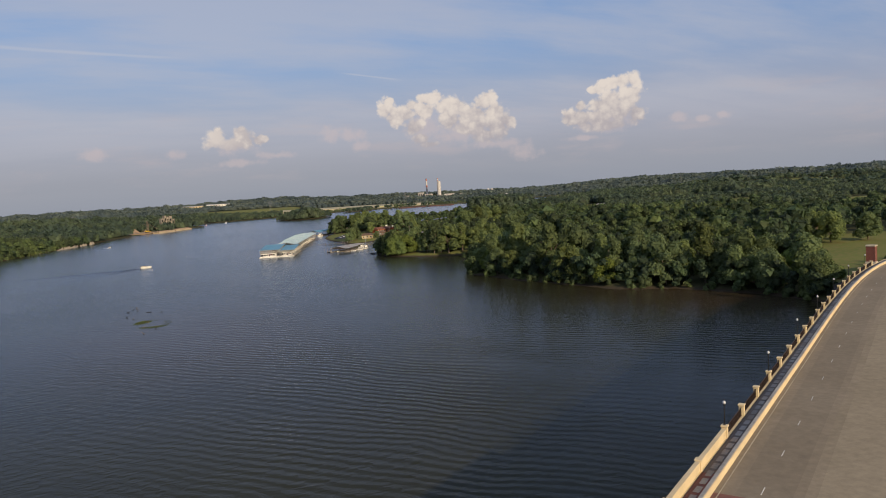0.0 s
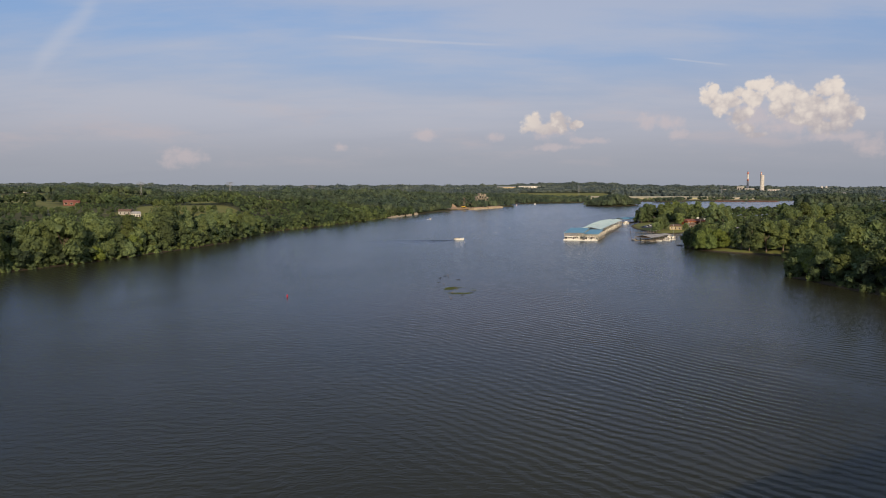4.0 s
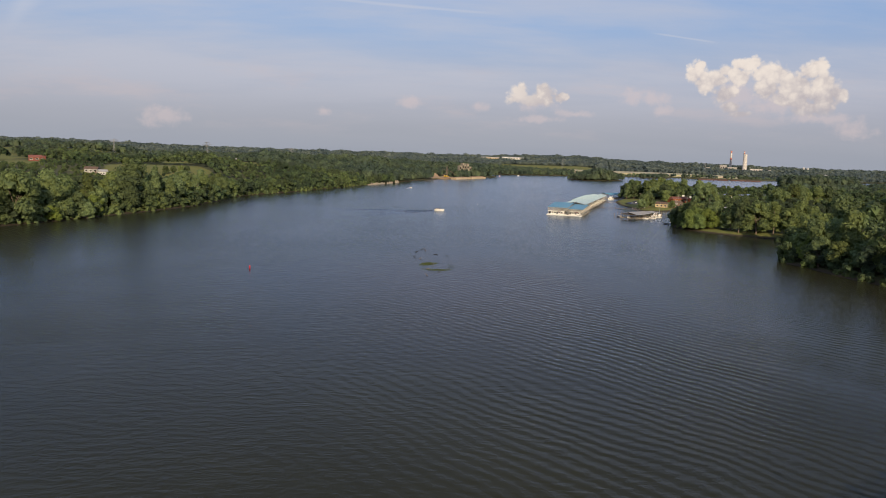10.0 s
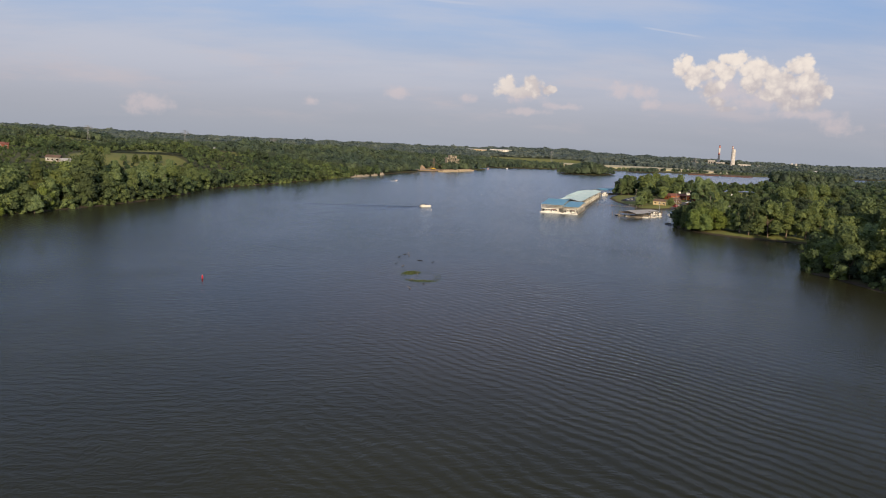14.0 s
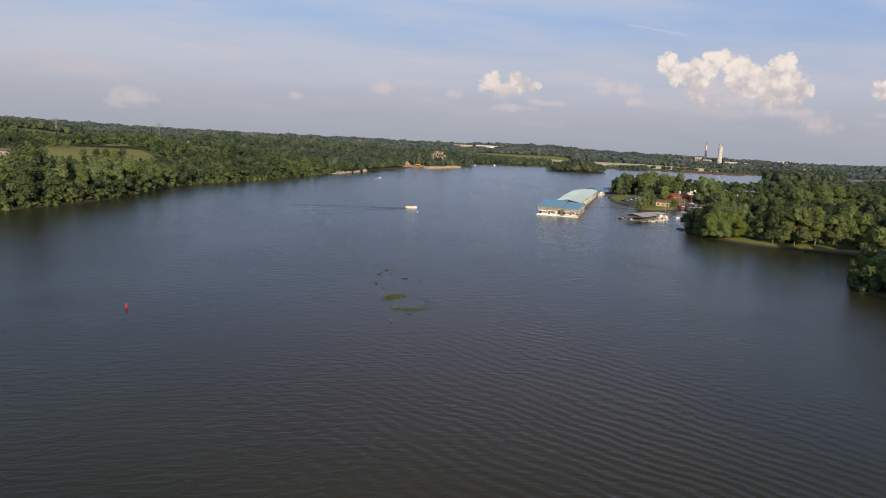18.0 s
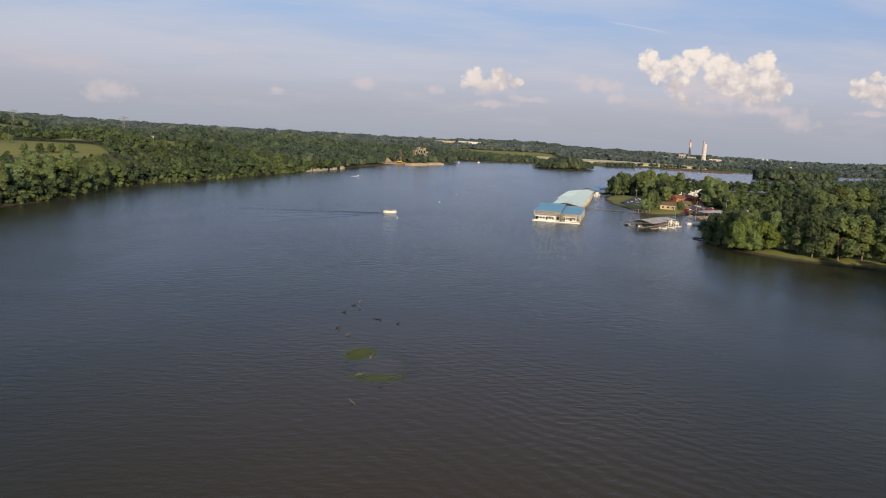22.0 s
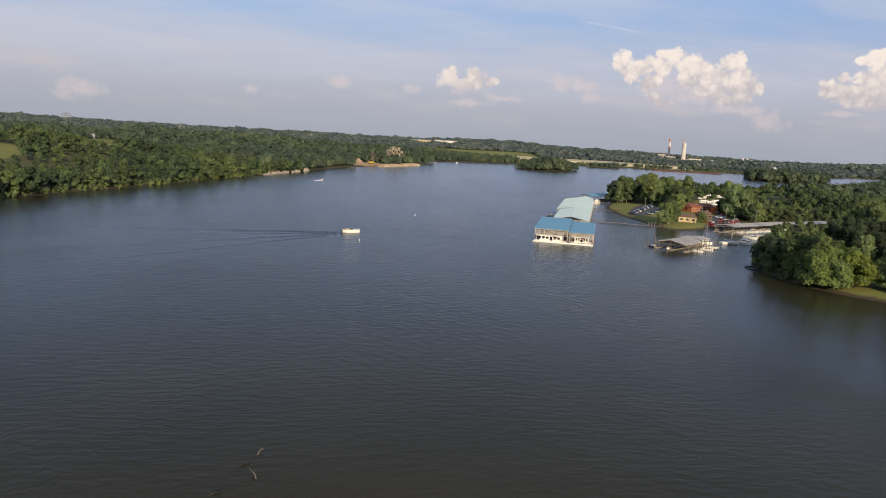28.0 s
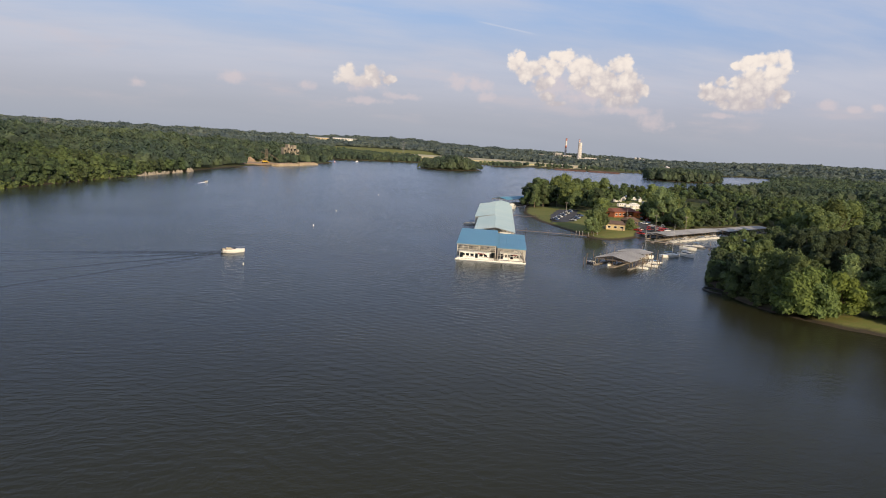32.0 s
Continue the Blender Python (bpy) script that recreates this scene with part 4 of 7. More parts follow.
LINE, WAYS = smooth_line(RAIL, 2.2)
NORMALS = [Vector((w.y, -w.x)) for w in WAYS]
START = min(range(len(LINE)), key=lambda i: (LINE[i] - Vector((59, 62.9))).length)      # the first open railing pillar


def off(i, s):
    q = LINE[i] + NORMALS[i] * s
    return q.x, q.y


def sweep(profile, i0, i1, every=1):
    """A band along the bridge: profile is a closed outline of (offset from the railing, height)."""
    bm = bmesh.new()
    ids = list(range(i0, i1 + 1, every))
    rings = [[bm.verts.new((*off(i, s), z)) for s, z in profile] for i in ids]
    n = len(profile)
    for a, b in zip(rings, rings[1:]):
        for j in range(n):
            bm.faces.new((a[j], a[(j + 1) % n], b[(j + 1) % n], b[j]))
    bm.faces.new(rings[0]), bm.faces.new(rings[-1][::-1])
    bmesh.ops.recalc_face_normals(bm, faces=bm.faces[:])
    return bm


def rect(s0, s1, z0, z1):
    return [(s0, z0), (s1, z0), (s1, z1), (s0, z1)]


LAST = len(LINE) - 1
bridge = thing("bridge", Matrix.Identity(4), "curved concrete road bridge with cream parapet and dark railings", "bridge")
part("deck", sweep(rect(0.3, 29.9, DECK - 1.3, DECK - 0.16), 0, LAST, 2), CONCRETE, bridge)
part("roadway", sweep(rect(3.1, 5.0, DECK - 0.15, DECK - 0.05), 0, LAST, 2), ROAD_MID, bridge, "bleached gutter strip")
part("roadway", sweep(rect(5.0, 9.8, DECK - 0.151, DECK - 0.049), 0, LAST, 2), ROAD_DARK, bridge, "dark worn lanes with wheel tracks")
part("roadway", sweep(rect(9.8, 10.7, DECK - 0.15, DECK - 0.05), 0, LAST, 2), ROAD_MID, bridge)
part("roadway", sweep(rect(10.7, 11.7, DECK - 0.151, DECK - 0.049), 0, LAST, 2), ROAD_SOFT, bridge)
part("roadway", sweep(rect(11.7, 26.4, DECK - 0.152, DECK - 0.048), 0, LAST, 2), ROAD_PALE, bridge, "pale sun-bleached lanes")
for s, n in ((1.0, 1.7), (26.8, 2.1)):
    part("sidewalk", sweep(rect(s, s + n, DECK - 0.15, DECK), 0, LAST, 2), WALK, bridge)
for s, t in ((2.7, 1), (26.8, -1)):
    part("barrier", sweep([(s, DECK - 0.1), (s + 0.46 * t, DECK - 0.1), (s + 0.40 * t, DECK + 0.62), (s + 0.02 * t, DECK + 0.62)], 0, LAST, 2), CREAM, bridge, "cream concrete traffic barrier")
    part("barrier_cap", sweep(rect(min(s - 0.03 * t, s + 0.32 * t), max(s - 0.03 * t, s + 0.32 * t), DECK + 0.62, DECK + 0.72), 0, LAST, 2), GREYSTONE, bridge)
for s in (0.4, 28.9):
    part("edge_beam", sweep(rect(s, s + 0.6, DECK - 0.5, DECK + 0.12), 0, LAST, 2), CREAM, bridge)
for s in (2.5, 8.7, 15, 21.3, 27.5):
    part("girder", sweep(rect(s - 0.35, s + 0.35, DECK - 3.0, DECK - 1.3), 0, START + 62, 3), GREYSTONE, bridge)
for i in range(2, START + 60, 17):
    w = WAYS[i]
    ang = math.degrees(math.atan2(w.y, w.x))
    bm = bmesh.new()
    add_box(bm, (2.0, 28, 1.6), (*off(i, 15), DECK - 4.6), ang, 0.1)
    for s in (4, 15, 26):
        add_tube(bm, (*off(i, s), -4), (*off(i, s), DECK - 4.5), 1.1, 1.0, 14)
    part("pier", bm, GREYSTONE, bridge)
# red paving across the bridge at the overlook
part("red_paving", sweep(rect(3.2, 26.3, DECK - 0.047, DECK - 0.036), START - 22, START - 7), PAVER_RED, bridge, "red brick paving band")
part("red_paving", sweep(rect(1.02, 2.66, DECK + 0.001, DECK + 0.012), START - 22, START - 5), PAVER_RED, bridge, "red brick paving band")
for i in range(START - 20, START + 62):
    w = WAYS[i]
    part("tile", box_bm((1.55, 0.62, 0.03), (*off(i, 1.75), DECK - 0.012), math.degrees(math.atan2(w.y, w.x))), TILE, bridge)
part("edge_line", sweep(rect(3.62, 3.74, DECK - 0.04, DECK - 0.033), START - 22, LAST, 2), FADED_LINE, bridge)
for i in range(START - 21, START + 75, 5):
    for s in (7.15, 22.8):
        w = WAYS[i]
        part("lane_dash", box_bm((1.9, 0.10, 0.01), (*off(i, s), DECK - 0.047), math.degrees(math.atan2(w.y, w.x))), WHITE_LINE, bridge)


def pillar(i, s, height=1.45):
    ang = math.degrees(math.atan2(WAYS[i].y, WAYS[i].x))
    q = part("railing_pillar", box_bm((0.62, 0.62, height), (*off(i, s), DECK - 0.1), ang, 0.03), CREAM, bridge)
    part("cap", box_bm((0.82, 0.82, 0.2), (*off(i, s), DECK + height - 0.1), ang, 0.05), CREAM, q)


def railing(i0, i1, s):
    a, b = Vector((*off(i0, s), 0)), Vector((*off(i1, s), 0))
    d = b - a
    ang, mid, n = math.degrees(math.atan2(d.y, d.x)), (a + b) / 2, d.length - 0.62
    q = part("railing_panel", box_bm((n, 0.09, 0.09), (mid.x, mid.y, DECK + 1.12), ang), IRON, bridge, "dark brown metal railing")
    part("bottom_rail", box_bm((n, 0.07, 0.07), (mid.x, mid.y, DECK + 0.16), ang), IRON, q)
    bm = bmesh.new()
    count = int(n / 0.16)
    for j in range(count):
        t = (j + 0.5) / count
        c = a + d * (0.31 / d.length + t * (1 - 0.62 / d.length))
        add_box(bm, (0.035, 0.035, 0.94), (c.x, c.y, DECK + 0.2), ang)
    part("infill", bm, IRON, q)


def parapet(i0, i1, s):
    part("parapet_panel", sweep(rect(s - 0.16, s + 0.16, DECK + 0.1, DECK + 1.1), i0, i1), CREAM, bridge, "solid cream concrete parapet")
    part("coping", sweep(rect(s - 0.24, s + 0.24, DECK + 1.1, DECK + 1.22), i0, i1), CREAM, bridge)


for s in (0.72, 29.2):
    posts = list(range(START, START + 78, 4))
    for i in posts:
        pillar(i, s)
    for a, b in zip(posts, posts[1:]):
        railing(a, b, s)
    for a in (START - 20, START - 15, START - 10, START - 5):
        pillar(a, s, 1.28)
        parapet(a, a + 5, s)


def street_lamp(i, s):
    t = thing("street_lamp", pose(*off(i, s), DECK + 1.32), "black post-top lamp with a pale globe on a parapet pillar", "street lamp", "lamps along the bridge")
    bm = bmesh.new()
    add_tube(bm, (0, 0, 0), (0, 0, 0.35), 0.17, 0.12, 10)
    add_tube(bm, (0, 0, 0.35), (0, 0, 2.5), 0.075, 0.055, 10)
    add_tube(bm, (0, 0, 2.5), (0, 0, 2.62), 0.14, 0.18, 10)
    part("post", bm, BLACK, t)
    bm = bmesh.new()
    bmesh.ops.create_uvsphere(bm, u_segments=14, v_segments=9, radius=0.20, matrix=Matrix.Translation((0, 0, 2.84)) @ Matrix.Diagonal((1, 1, 1.15, 1)))
    part("globe", bm, GLOBE, t, "milky glass globe", True)
    bm = bmesh.new()
    add_tube(bm, (0, 0, 3.08), (0, 0, 3.24), 0.12, 0.02, 8)
    part("finial", bm, BLACK, t)


for i in range(START, START + 78, 12):
    street_lamp(i, 0.72)
for i in range(START + 6, START + 78, 12):
    street_lamp(i, 29.2)
BRICK = mat("dark_red_brick", (0.17, 0.062, 0.045), 0.9, grain=4, second=(0.13, 0.05, 0.04), patch=0.6)


def brick_pylon(i, s):
    w = WAYS[i]
    ang = math.degrees(math.atan2(w.y, w.x))
    t = thing("gate_pier", pose(*off(i, s), DECK - 1.0, 0, 0, ang), "square dark red brick gate pier with pale stone cap", "pier")
    part("base", box_bm((2.9, 2.9, 1.6), (0, 0, 0), 0, 0.06), CONCRETE, t)
    core = part("shaft", box_bm((2.3, 2.3, 4.6), (0, 0, 1.6), 0), mat("mortar", (0.25, 0.22, 0.19), 0.95), t)
    part("cap", box_bm((2.8, 2.8, 0.4), (0, 0, 6.2), 0, 0.08), CONCRETE, t)
    me = None
    for row in range(15):
        for side in range(4):
            for c in range(4):
                u = (c - 1.5) * 0.585 + (0.14 if row % 2 else -0.14)
                if abs(u) > 1.02:
                    u = math.copysign(0.98, u)
                if me is None:
                    b = part("brick", box_bm((0.56, 0.12, 0.28), (0, 0, 0), 0, 0.012), BRICK, core)
                    me = b.data
                else:
                    b = new("brick", me)
                    b.parent = core
                m = pose(0, 0, 0, 0, 0, side * 90) @ Matrix.Translation((u, -1.13, 1.63 + row * 0.304))
                b.matrix_local = m


brick_pylon(START + 79, -0.6)
brick_pylon(START + 79, 30.4)
# the paved landing under the bridge end
DARK_ASPHALT = mat("dark_asphalt", (0.052, 0.052, 0.058), 0.9, grain=2.0, second=(0.07, 0.068, 0.07), patch=0.15)

# ---- marina ----
BLUE_ROOF = mat("blue_metal_roof", (0.085, 0.235, 0.35), 0.45, 0.0, grain=2, vary=0.12, second=(0.10, 0.27, 0.38), patch=0.08, spec=0.5)
TEAL_ROOF = mat("faded_teal_metal_roof", (0.28, 0.385, 0.42), 0.45, 0.0, grain=2, vary=0.14, second=(0.34, 0.42, 0.44), patch=0.06, spec=0.5)
GREY_ROOF = mat("grey_metal_roof", (0.38, 0.365, 0.34), 0.55, 0.15, grain=2, vary=0.22, second=(0.26, 0.25, 0.235), patch=0.10, spec=0.5)
RUSTY = mat("weathered_timber", (0.17, 0.13, 0.095), 0.9, grain=3, per_object=0.2)
PLANK = mat("grey_dock_planks", (0.26, 0.23, 0.19), 0.9, grain=2.5, second=(0.19, 0.165, 0.14), patch=0.3, per_object=0.1)
STEEL = mat("galvanised_steel", (0.45, 0.44, 0.41), 0.5, 0.5, grain=5)
GEL = mat("white_gelcoat", (0.66, 0.64, 0.58), 0.3, grain=2, vary=0.06, second=(0.68, 0.66, 0.60), patch=0.4, bump=0.02, spec=0.5)
TAN = mat("tan_vinyl", (0.55, 0.46, 0.30), 0.6, grain=4)
NAVY = mat("navy_gelcoat", (0.02, 0.03, 0.06), 0.3, grain=3, vary=0.1, bump=0.02)
SOLE = mat("cockpit_shade_grey", (0.16, 0.15, 0.14), 0.8, grain=4)
GREY_CANVAS = mat("grey_canvas", (0.22, 0.22, 0.21), 0.85, grain=5)
CANVAS = mat("blue_canvas", (0.10, 0.20, 0.32), 0.85, grain=5)
# window glass, also the shade panels of the porch and bin openings
PANE = mat("dark_glass_and_shade", (0.012, 0.016, 0.02), 0.08, grain=3, vary=0.1, bump=0.0, spec=0.6)
PALE_STEEL = mat("pale_painted_steel", (0.44, 0.42, 0.37), 0.6, grain=4, second=(0.34, 0.32, 0.28), patch=0.6)
AWNING = mat("dark_red_canvas", (0.16, 0.03, 0.03), 0.85, grain=5)
ALU = mat("aluminium", (0.6, 0.6, 0.58), 0.35, 0.8, grain=5)


def loft_hull(length, beam, height, rake=0.18):
    """A boat hull with a flared bow and a flat transom, keel at z = -0.35."""
    bm = bmesh.new()
    rings = []
    for i in range(9):
        t = i / 8
        x = -length / 2 + length * t
        w = beam / 2 * (0.9 + 0.1 * math.sin(t * 3.0)) * (1 - max(0, (t - 0.5) / 0.5) ** 2.2 * 0.985)
        sheer = height * (1 + 0.22 * t * t)
        ring = [(x - rake * length * 0.3 * max(0, t - 0.7) * 2, 0, -0.35 + 0.45 * max(0, t - 0.75) * 3), (x, w * 0.78, -0.15 + 0.4 * max(0, t - 0.75)),
                (x + rake * max(0, t - 0.6), w, sheer * 0.55), (x + rake * length * 0.25 * max(0, t - 0.6), w * 1.02, sheer)]
        full = [(a, -b, c) for a, b, c in ring[:0:-1]] + ring
        rings.append([bm.verts.new(q) for q in full])
    for a, b in zip(rings, rings[1:]):
        for j in range(6):
            bm.faces.new((a[j], a[j + 1], b[j + 1], b[j]))
        bm.faces.new((a[6], a[0], b[0], b[6]))
    bm.faces.new(rings[0]), bm.faces.new(rings[-1][::-1])
    bmesh.ops.recalc_face_normals(bm, faces=bm.faces[:])
    return bm


def wedge(bm, x0, x1, w, z0, z1, slope0=0.0, slope1=0.0, narrow=1.0):
    """A cabin block with raked ends."""
    pts = [(x0, -w / 2, z0), (x1, -w / 2 * narrow, z0), (x1, w / 2 * narrow, z0), (x0, w / 2, z0),
           (x0 + slope0, -w / 2 * 0.9, z1), (x1 - slope1, -w / 2 * narrow * 0.88, z1), (x1 - slope1, w / 2 * narrow * 0.88, z1), (x0 + slope0, w / 2 * 0.9, z1)]
    v = [bm.verts.new(p) for p in pts]
    for f in ((0, 3, 2, 1), (4, 5, 6, 7), (0, 1, 5, 4), (1, 2, 6, 5), (2, 3, 7, 6), (3, 0, 4, 7)):
        bm.faces.new([v[i] for i in f])


def cruiser(m, length, label, group="", tone=None, flying=True, cover=None, low=False):
    t = thing("motor_boat", m, label, "boat", group)
    beam, h = length * 0.32, length * 0.14
    part("hull", loft_hull(length, beam, h), tone or GEL, t)
    bm = bmesh.new()
    if low:
        wedge(bm, 0.0, length * 0.34, beam * 0.76, h * 0.98, h * 1.28, length * 0.02, length * 0.16, 0.62)
        part("foredeck", bm, GEL, t)
        bm = bmesh.new()
        wedge(bm, -length * 0.03, length * 0.09, beam * 0.74, h * 1.2, h * 1.72, length * 0.03, length * 0.07, 0.9)
        part("windscreen", bm, PANE, t, "dark raked windscreen")
        for x, y in ((-0.13, -0.2), (-0.13, 0.2), (-0.26, -0.2), (-0.26, 0.2)):
            part("seat", box_bm((length * 0.07, beam * 0.24, h * 0.5), (length * x, beam * y, h * 1.0), 0, 0.05), TAN, t)
    else:
        wedge(bm, -length * 0.28, length * 0.30, beam * 0.78, h * 0.95, h * 1.75, length * 0.02, length * 0.13, 0.75)
        part("cabin", bm, GEL, t)
        bm = bmesh.new()
        wedge(bm, -length * 0.20, length * 0.268, beam * 0.80, h * 1.28, h * 1.58, 0.02, length * 0.055, 0.79)
        part("window_band", bm, PANE, t, "dark tinted cabin windows")
    # slab on the closed deck; its grey holds the shade of the cockpit well
    bm = bmesh.new()
    wedge(bm, -length * 0.46, length * (0.0 if low else -0.24), beam * 0.74, h * 0.96, h * 1.04, 0.02, 0.02, 1.0)
    part("cockpit", bm, SOLE, t, "grey cockpit floor, darkened in colour for the shade of the well")
    bm = bmesh.new()
    wedge(bm, -length * 0.46, -length * 0.40, beam * 0.7, h * 1.0, h * 1.3, 0.02, 0.02, 1.0)
    part("stern_bench", bm, TAN, t, "tan stern bench")
    bm = bmesh.new()
    wedge(bm, -length * 0.50, length * 0.12, beam * 0.985, h * 0.50, h * 0.62, 0.0, 0.0, 1.0)
    part("side_stripe", bm, NAVY if not tone else GEL, t, "painted stripe along the hull")
    part("outboard_engine", box_bm((0.5, 0.45, 0.8), (-length * 0.525, 0, h * 0.5), 0, 0.1), BLACK, t, "black outboard engine")
    if cover:
        bm = bmesh.new()
        wedge(bm, -length * 0.44, length * 0.02, beam * 0.84, h * 1.72, h * 1.9, length * 0.02, length * 0.05, 0.9)
        part("boat_cover", bm, cover, t, "stretched canvas cover")
    if flying:
        bm = bmesh.new()
        wedge(bm, -length * 0.22, length * 0.06, beam * 0.66, h * 1.75, h * 2.15, 0.05, length * 0.05, 0.85)
        part("flybridge", bm, GEL, t)
        bm = bmesh.new()
        for sx in (-0.2, 0.02):
            for sy in (-1, 1):
                add_tube(bm, (length * sx, sy * beam * 0.28, h * 2.1), (length * sx, sy * beam * 0.28, h * 2.85), 0.03, 0.03, 5)
        part("canopy_frame", bm, ALU, t)
        part("canopy", box_bm((length * 0.3, beam * 0.66, 0.07), (-length * 0.09, 0, h * 2.85), 0, 0.03), CANVAS if length > 9 else GEL, t, "canvas canopy")
    bm = bmesh.new()
    for sy in (-1, 1):
        for k in range(4):
            x0, x1 = length * (0.1 + 0.1 * k), length * (0.2 + 0.1 * k)
            w0, w1 = (beam * 0.46 * (1 - max(0, (x / length)) ** 2 * 3.2) for x in (x0, x1))
            add_tube(bm, (x0, sy * max(w0, .1), h * 1.7), (x1, sy * max(w1, .1), h * 1.75), 0.02, 0.02, 4)
            add_tube(bm, (x0, sy * max(w0, .1), h * 1.05), (x0, sy * max(w0, .1), h * 1.7), 0.015, 0.015, 4)
    part("bow_rail", bm, ALU, t)
    return t


def pontoon_boat(m, label, group=""):
    t = thing("pontoon_boat", m, label, "boat", group)
    for s in (-0.85, 0.85):
        bm = bmesh.new()
        add_tube(bm, (-3.2, s, 0.1), (2.8, s, 0.1), 0.3, 0.3, 10)
        add_tube(bm, (2.8, s, 0.1), (3.4, s, 0.25), 0.3, 0.05, 10)
        part("float_tube", bm, ALU, t)
    part("deck", box_bm((6.2, 2.5, 0.12), (-0.2, 0, 0.42)), PLANK, t)
    for y, n in ((-1.2, 5.6), (1.2, 5.6)):
        part("side_rail", box_bm((n, 0.05, 0.6), (-0.3, y, 0.56)), GEL, t)
    part("bench", box_bm((1.2, 2.1, 0.5), (-2.4, 0, 0.54), 0, 0.08), TAN, t)
    part("console", box_bm((0.7, 0.7, 0.85), (0.2, 0.6, 0.54), 0, 0.08), GEL, t)
    part("canopy", box_bm((2.8, 2.3, 0.08), (-1.2, 0, 2.35), 0, 0.03), CANVAS, t)
    bm = bmesh.new()
    for x in (-2.4, 0.1):
        for y in (-1.1, 1.1):
            add_tube(bm, (x, y, 0.5), (x, y, 2.36), 0.025, 0.025, 5)
    part("canopy_frame", bm, ALU, t)
    return t


def sail_boat(m, length, label, group=""):
    t = thing("sailing_boat", m, label, "boat", group)
    part("hull", loft_hull(length, length * 0.29, length * 0.11), GEL, t)
    bm = bmesh.new()
    wedge(bm, -length * 0.12, length * 0.24, length * 0.15, length * 0.105, length * 0.165, 0.1, 0.5, 0.7)
    part("cabin", bm, GEL, t)
    bm = bmesh.new()
    add_tube(bm, (length * 0.08, 0, 0.5), (length * 0.08, 0, length * 1.42), 0.11, 0.06, 8)
    part("mast", bm, ALU, t)
    bm = bmesh.new()
    add_tube(bm, (length * 0.08, 0, 2.3), (-length * 0.36, 0, 2.2), 0.06, 0.05, 8)
    part("boom", bm, ALU, t)
    bm = bmesh.new()
    add_tube(bm, (length * 0.07, 0, 2.5), (-length * 0.34, 0, 2.38), 0.16, 0.10, 8)
    part("furled_sail", bm, CANVAS, t)
    bm = bmesh.new()
    for x, y in ((length * 0.5, 0), (-length * 0.48, 0), (0, length * 0.13), (0, -length * 0.13)):
        add_tube(bm, (x, y, length * 0.1), (length * 0.08, 0, length * 1.38), 0.015, 0.015, 4)
    part("rigging", bm, STEEL, t)
    return t


def roof_sheets(bm, u0, u1, v0, v1, z_eave, rise, thick=0.12, ribs=True):
    """A gabled metal roof along u, with raised seams."""
    vm = (v0 + v1) / 2
    for a, b in ((v0, vm), (v1, vm)):
        q = [(u0, a, z_eave), (u1, a, z_eave), (u1, b, z_eave + rise), (u0, b, z_eave + rise)]
        lo = [bm.verts.new((x, y, z - thick)) for x, y, z in q]
        hi = [bm.verts.new(p) for p in q]
        bm.faces.new(hi), bm.faces.new(lo[::-1])
        for i in range(4):
            bm.faces.new((lo[i], lo[(i + 1) % 4], hi[(i + 1) % 4], hi[i]))
        if ribs:
            n = int((u1 - u0) / 1.8)
            for j in range(1, n):
                u = u0 + (u1 - u0) * j / n
                r = [bm.verts.new(p) for p in ((u - 0.05, a, z_eave + 0.02), (u + 0.05, a, z_eave + 0.02), (u + 0.05, b, z_eave + rise + 0.02), (u - 0.05, b, z_eave + rise + 0.02),
                                               (u, a, z_eave + 0.10), (u, b, z_eave + rise + 0.10))]
                bm.faces.new((r[0], r[4], r[5], r[3])), bm.faces.new((r[4], r[1], r[2], r[5]))
    bmesh.ops.recalc_face_normals(bm, faces=bm.faces[:])


def cross_roof(bm, u0, um, u1, v0, v1, z_eave, rise, thick=0.12):
    """A metal roof whose ridge lies across the dock."""
    for a, b in ((u0, um), (u1, um)):
        q = [(a, v0, z_eave), (b, v0, z_eave + rise), (b, v1, z_eave + rise), (a, v1, z_eave)]
        lo = [bm.verts.new((x, y, z - thick)) for x, y, z in q]
        hi = [bm.verts.new(p) for p in q]
        bm.faces.new(hi), bm.faces.new(lo[::-1])
        for i in range(4):
            bm.faces.new((lo[i], lo[(i + 1) % 4], hi[(i + 1) % 4], hi[i]))
        n = int((v1 - v0) / 0.9)
        for j in range(1, n):
            v = v0 + (v1 - v0) * j / n
            r = [bm.verts.new(p) for p in ((a, v - 0.05, z_eave + 0.02), (a, v + 0.05, z_eave + 0.02), (b, v + 0.05, z_eave + rise + 0.02), (b, v - 0.05, z_eave + rise + 0.02),
                                           (a, v, z_eave + 0.10), (b, v, z_eave + rise + 0.10))]
            bm.faces.new((r[0], r[4], r[5], r[3])), bm.faces.new((r[4], r[1], r[2], r[5]))
    bmesh.ops.recalc_face_normals(bm, faces=bm.faces[:])


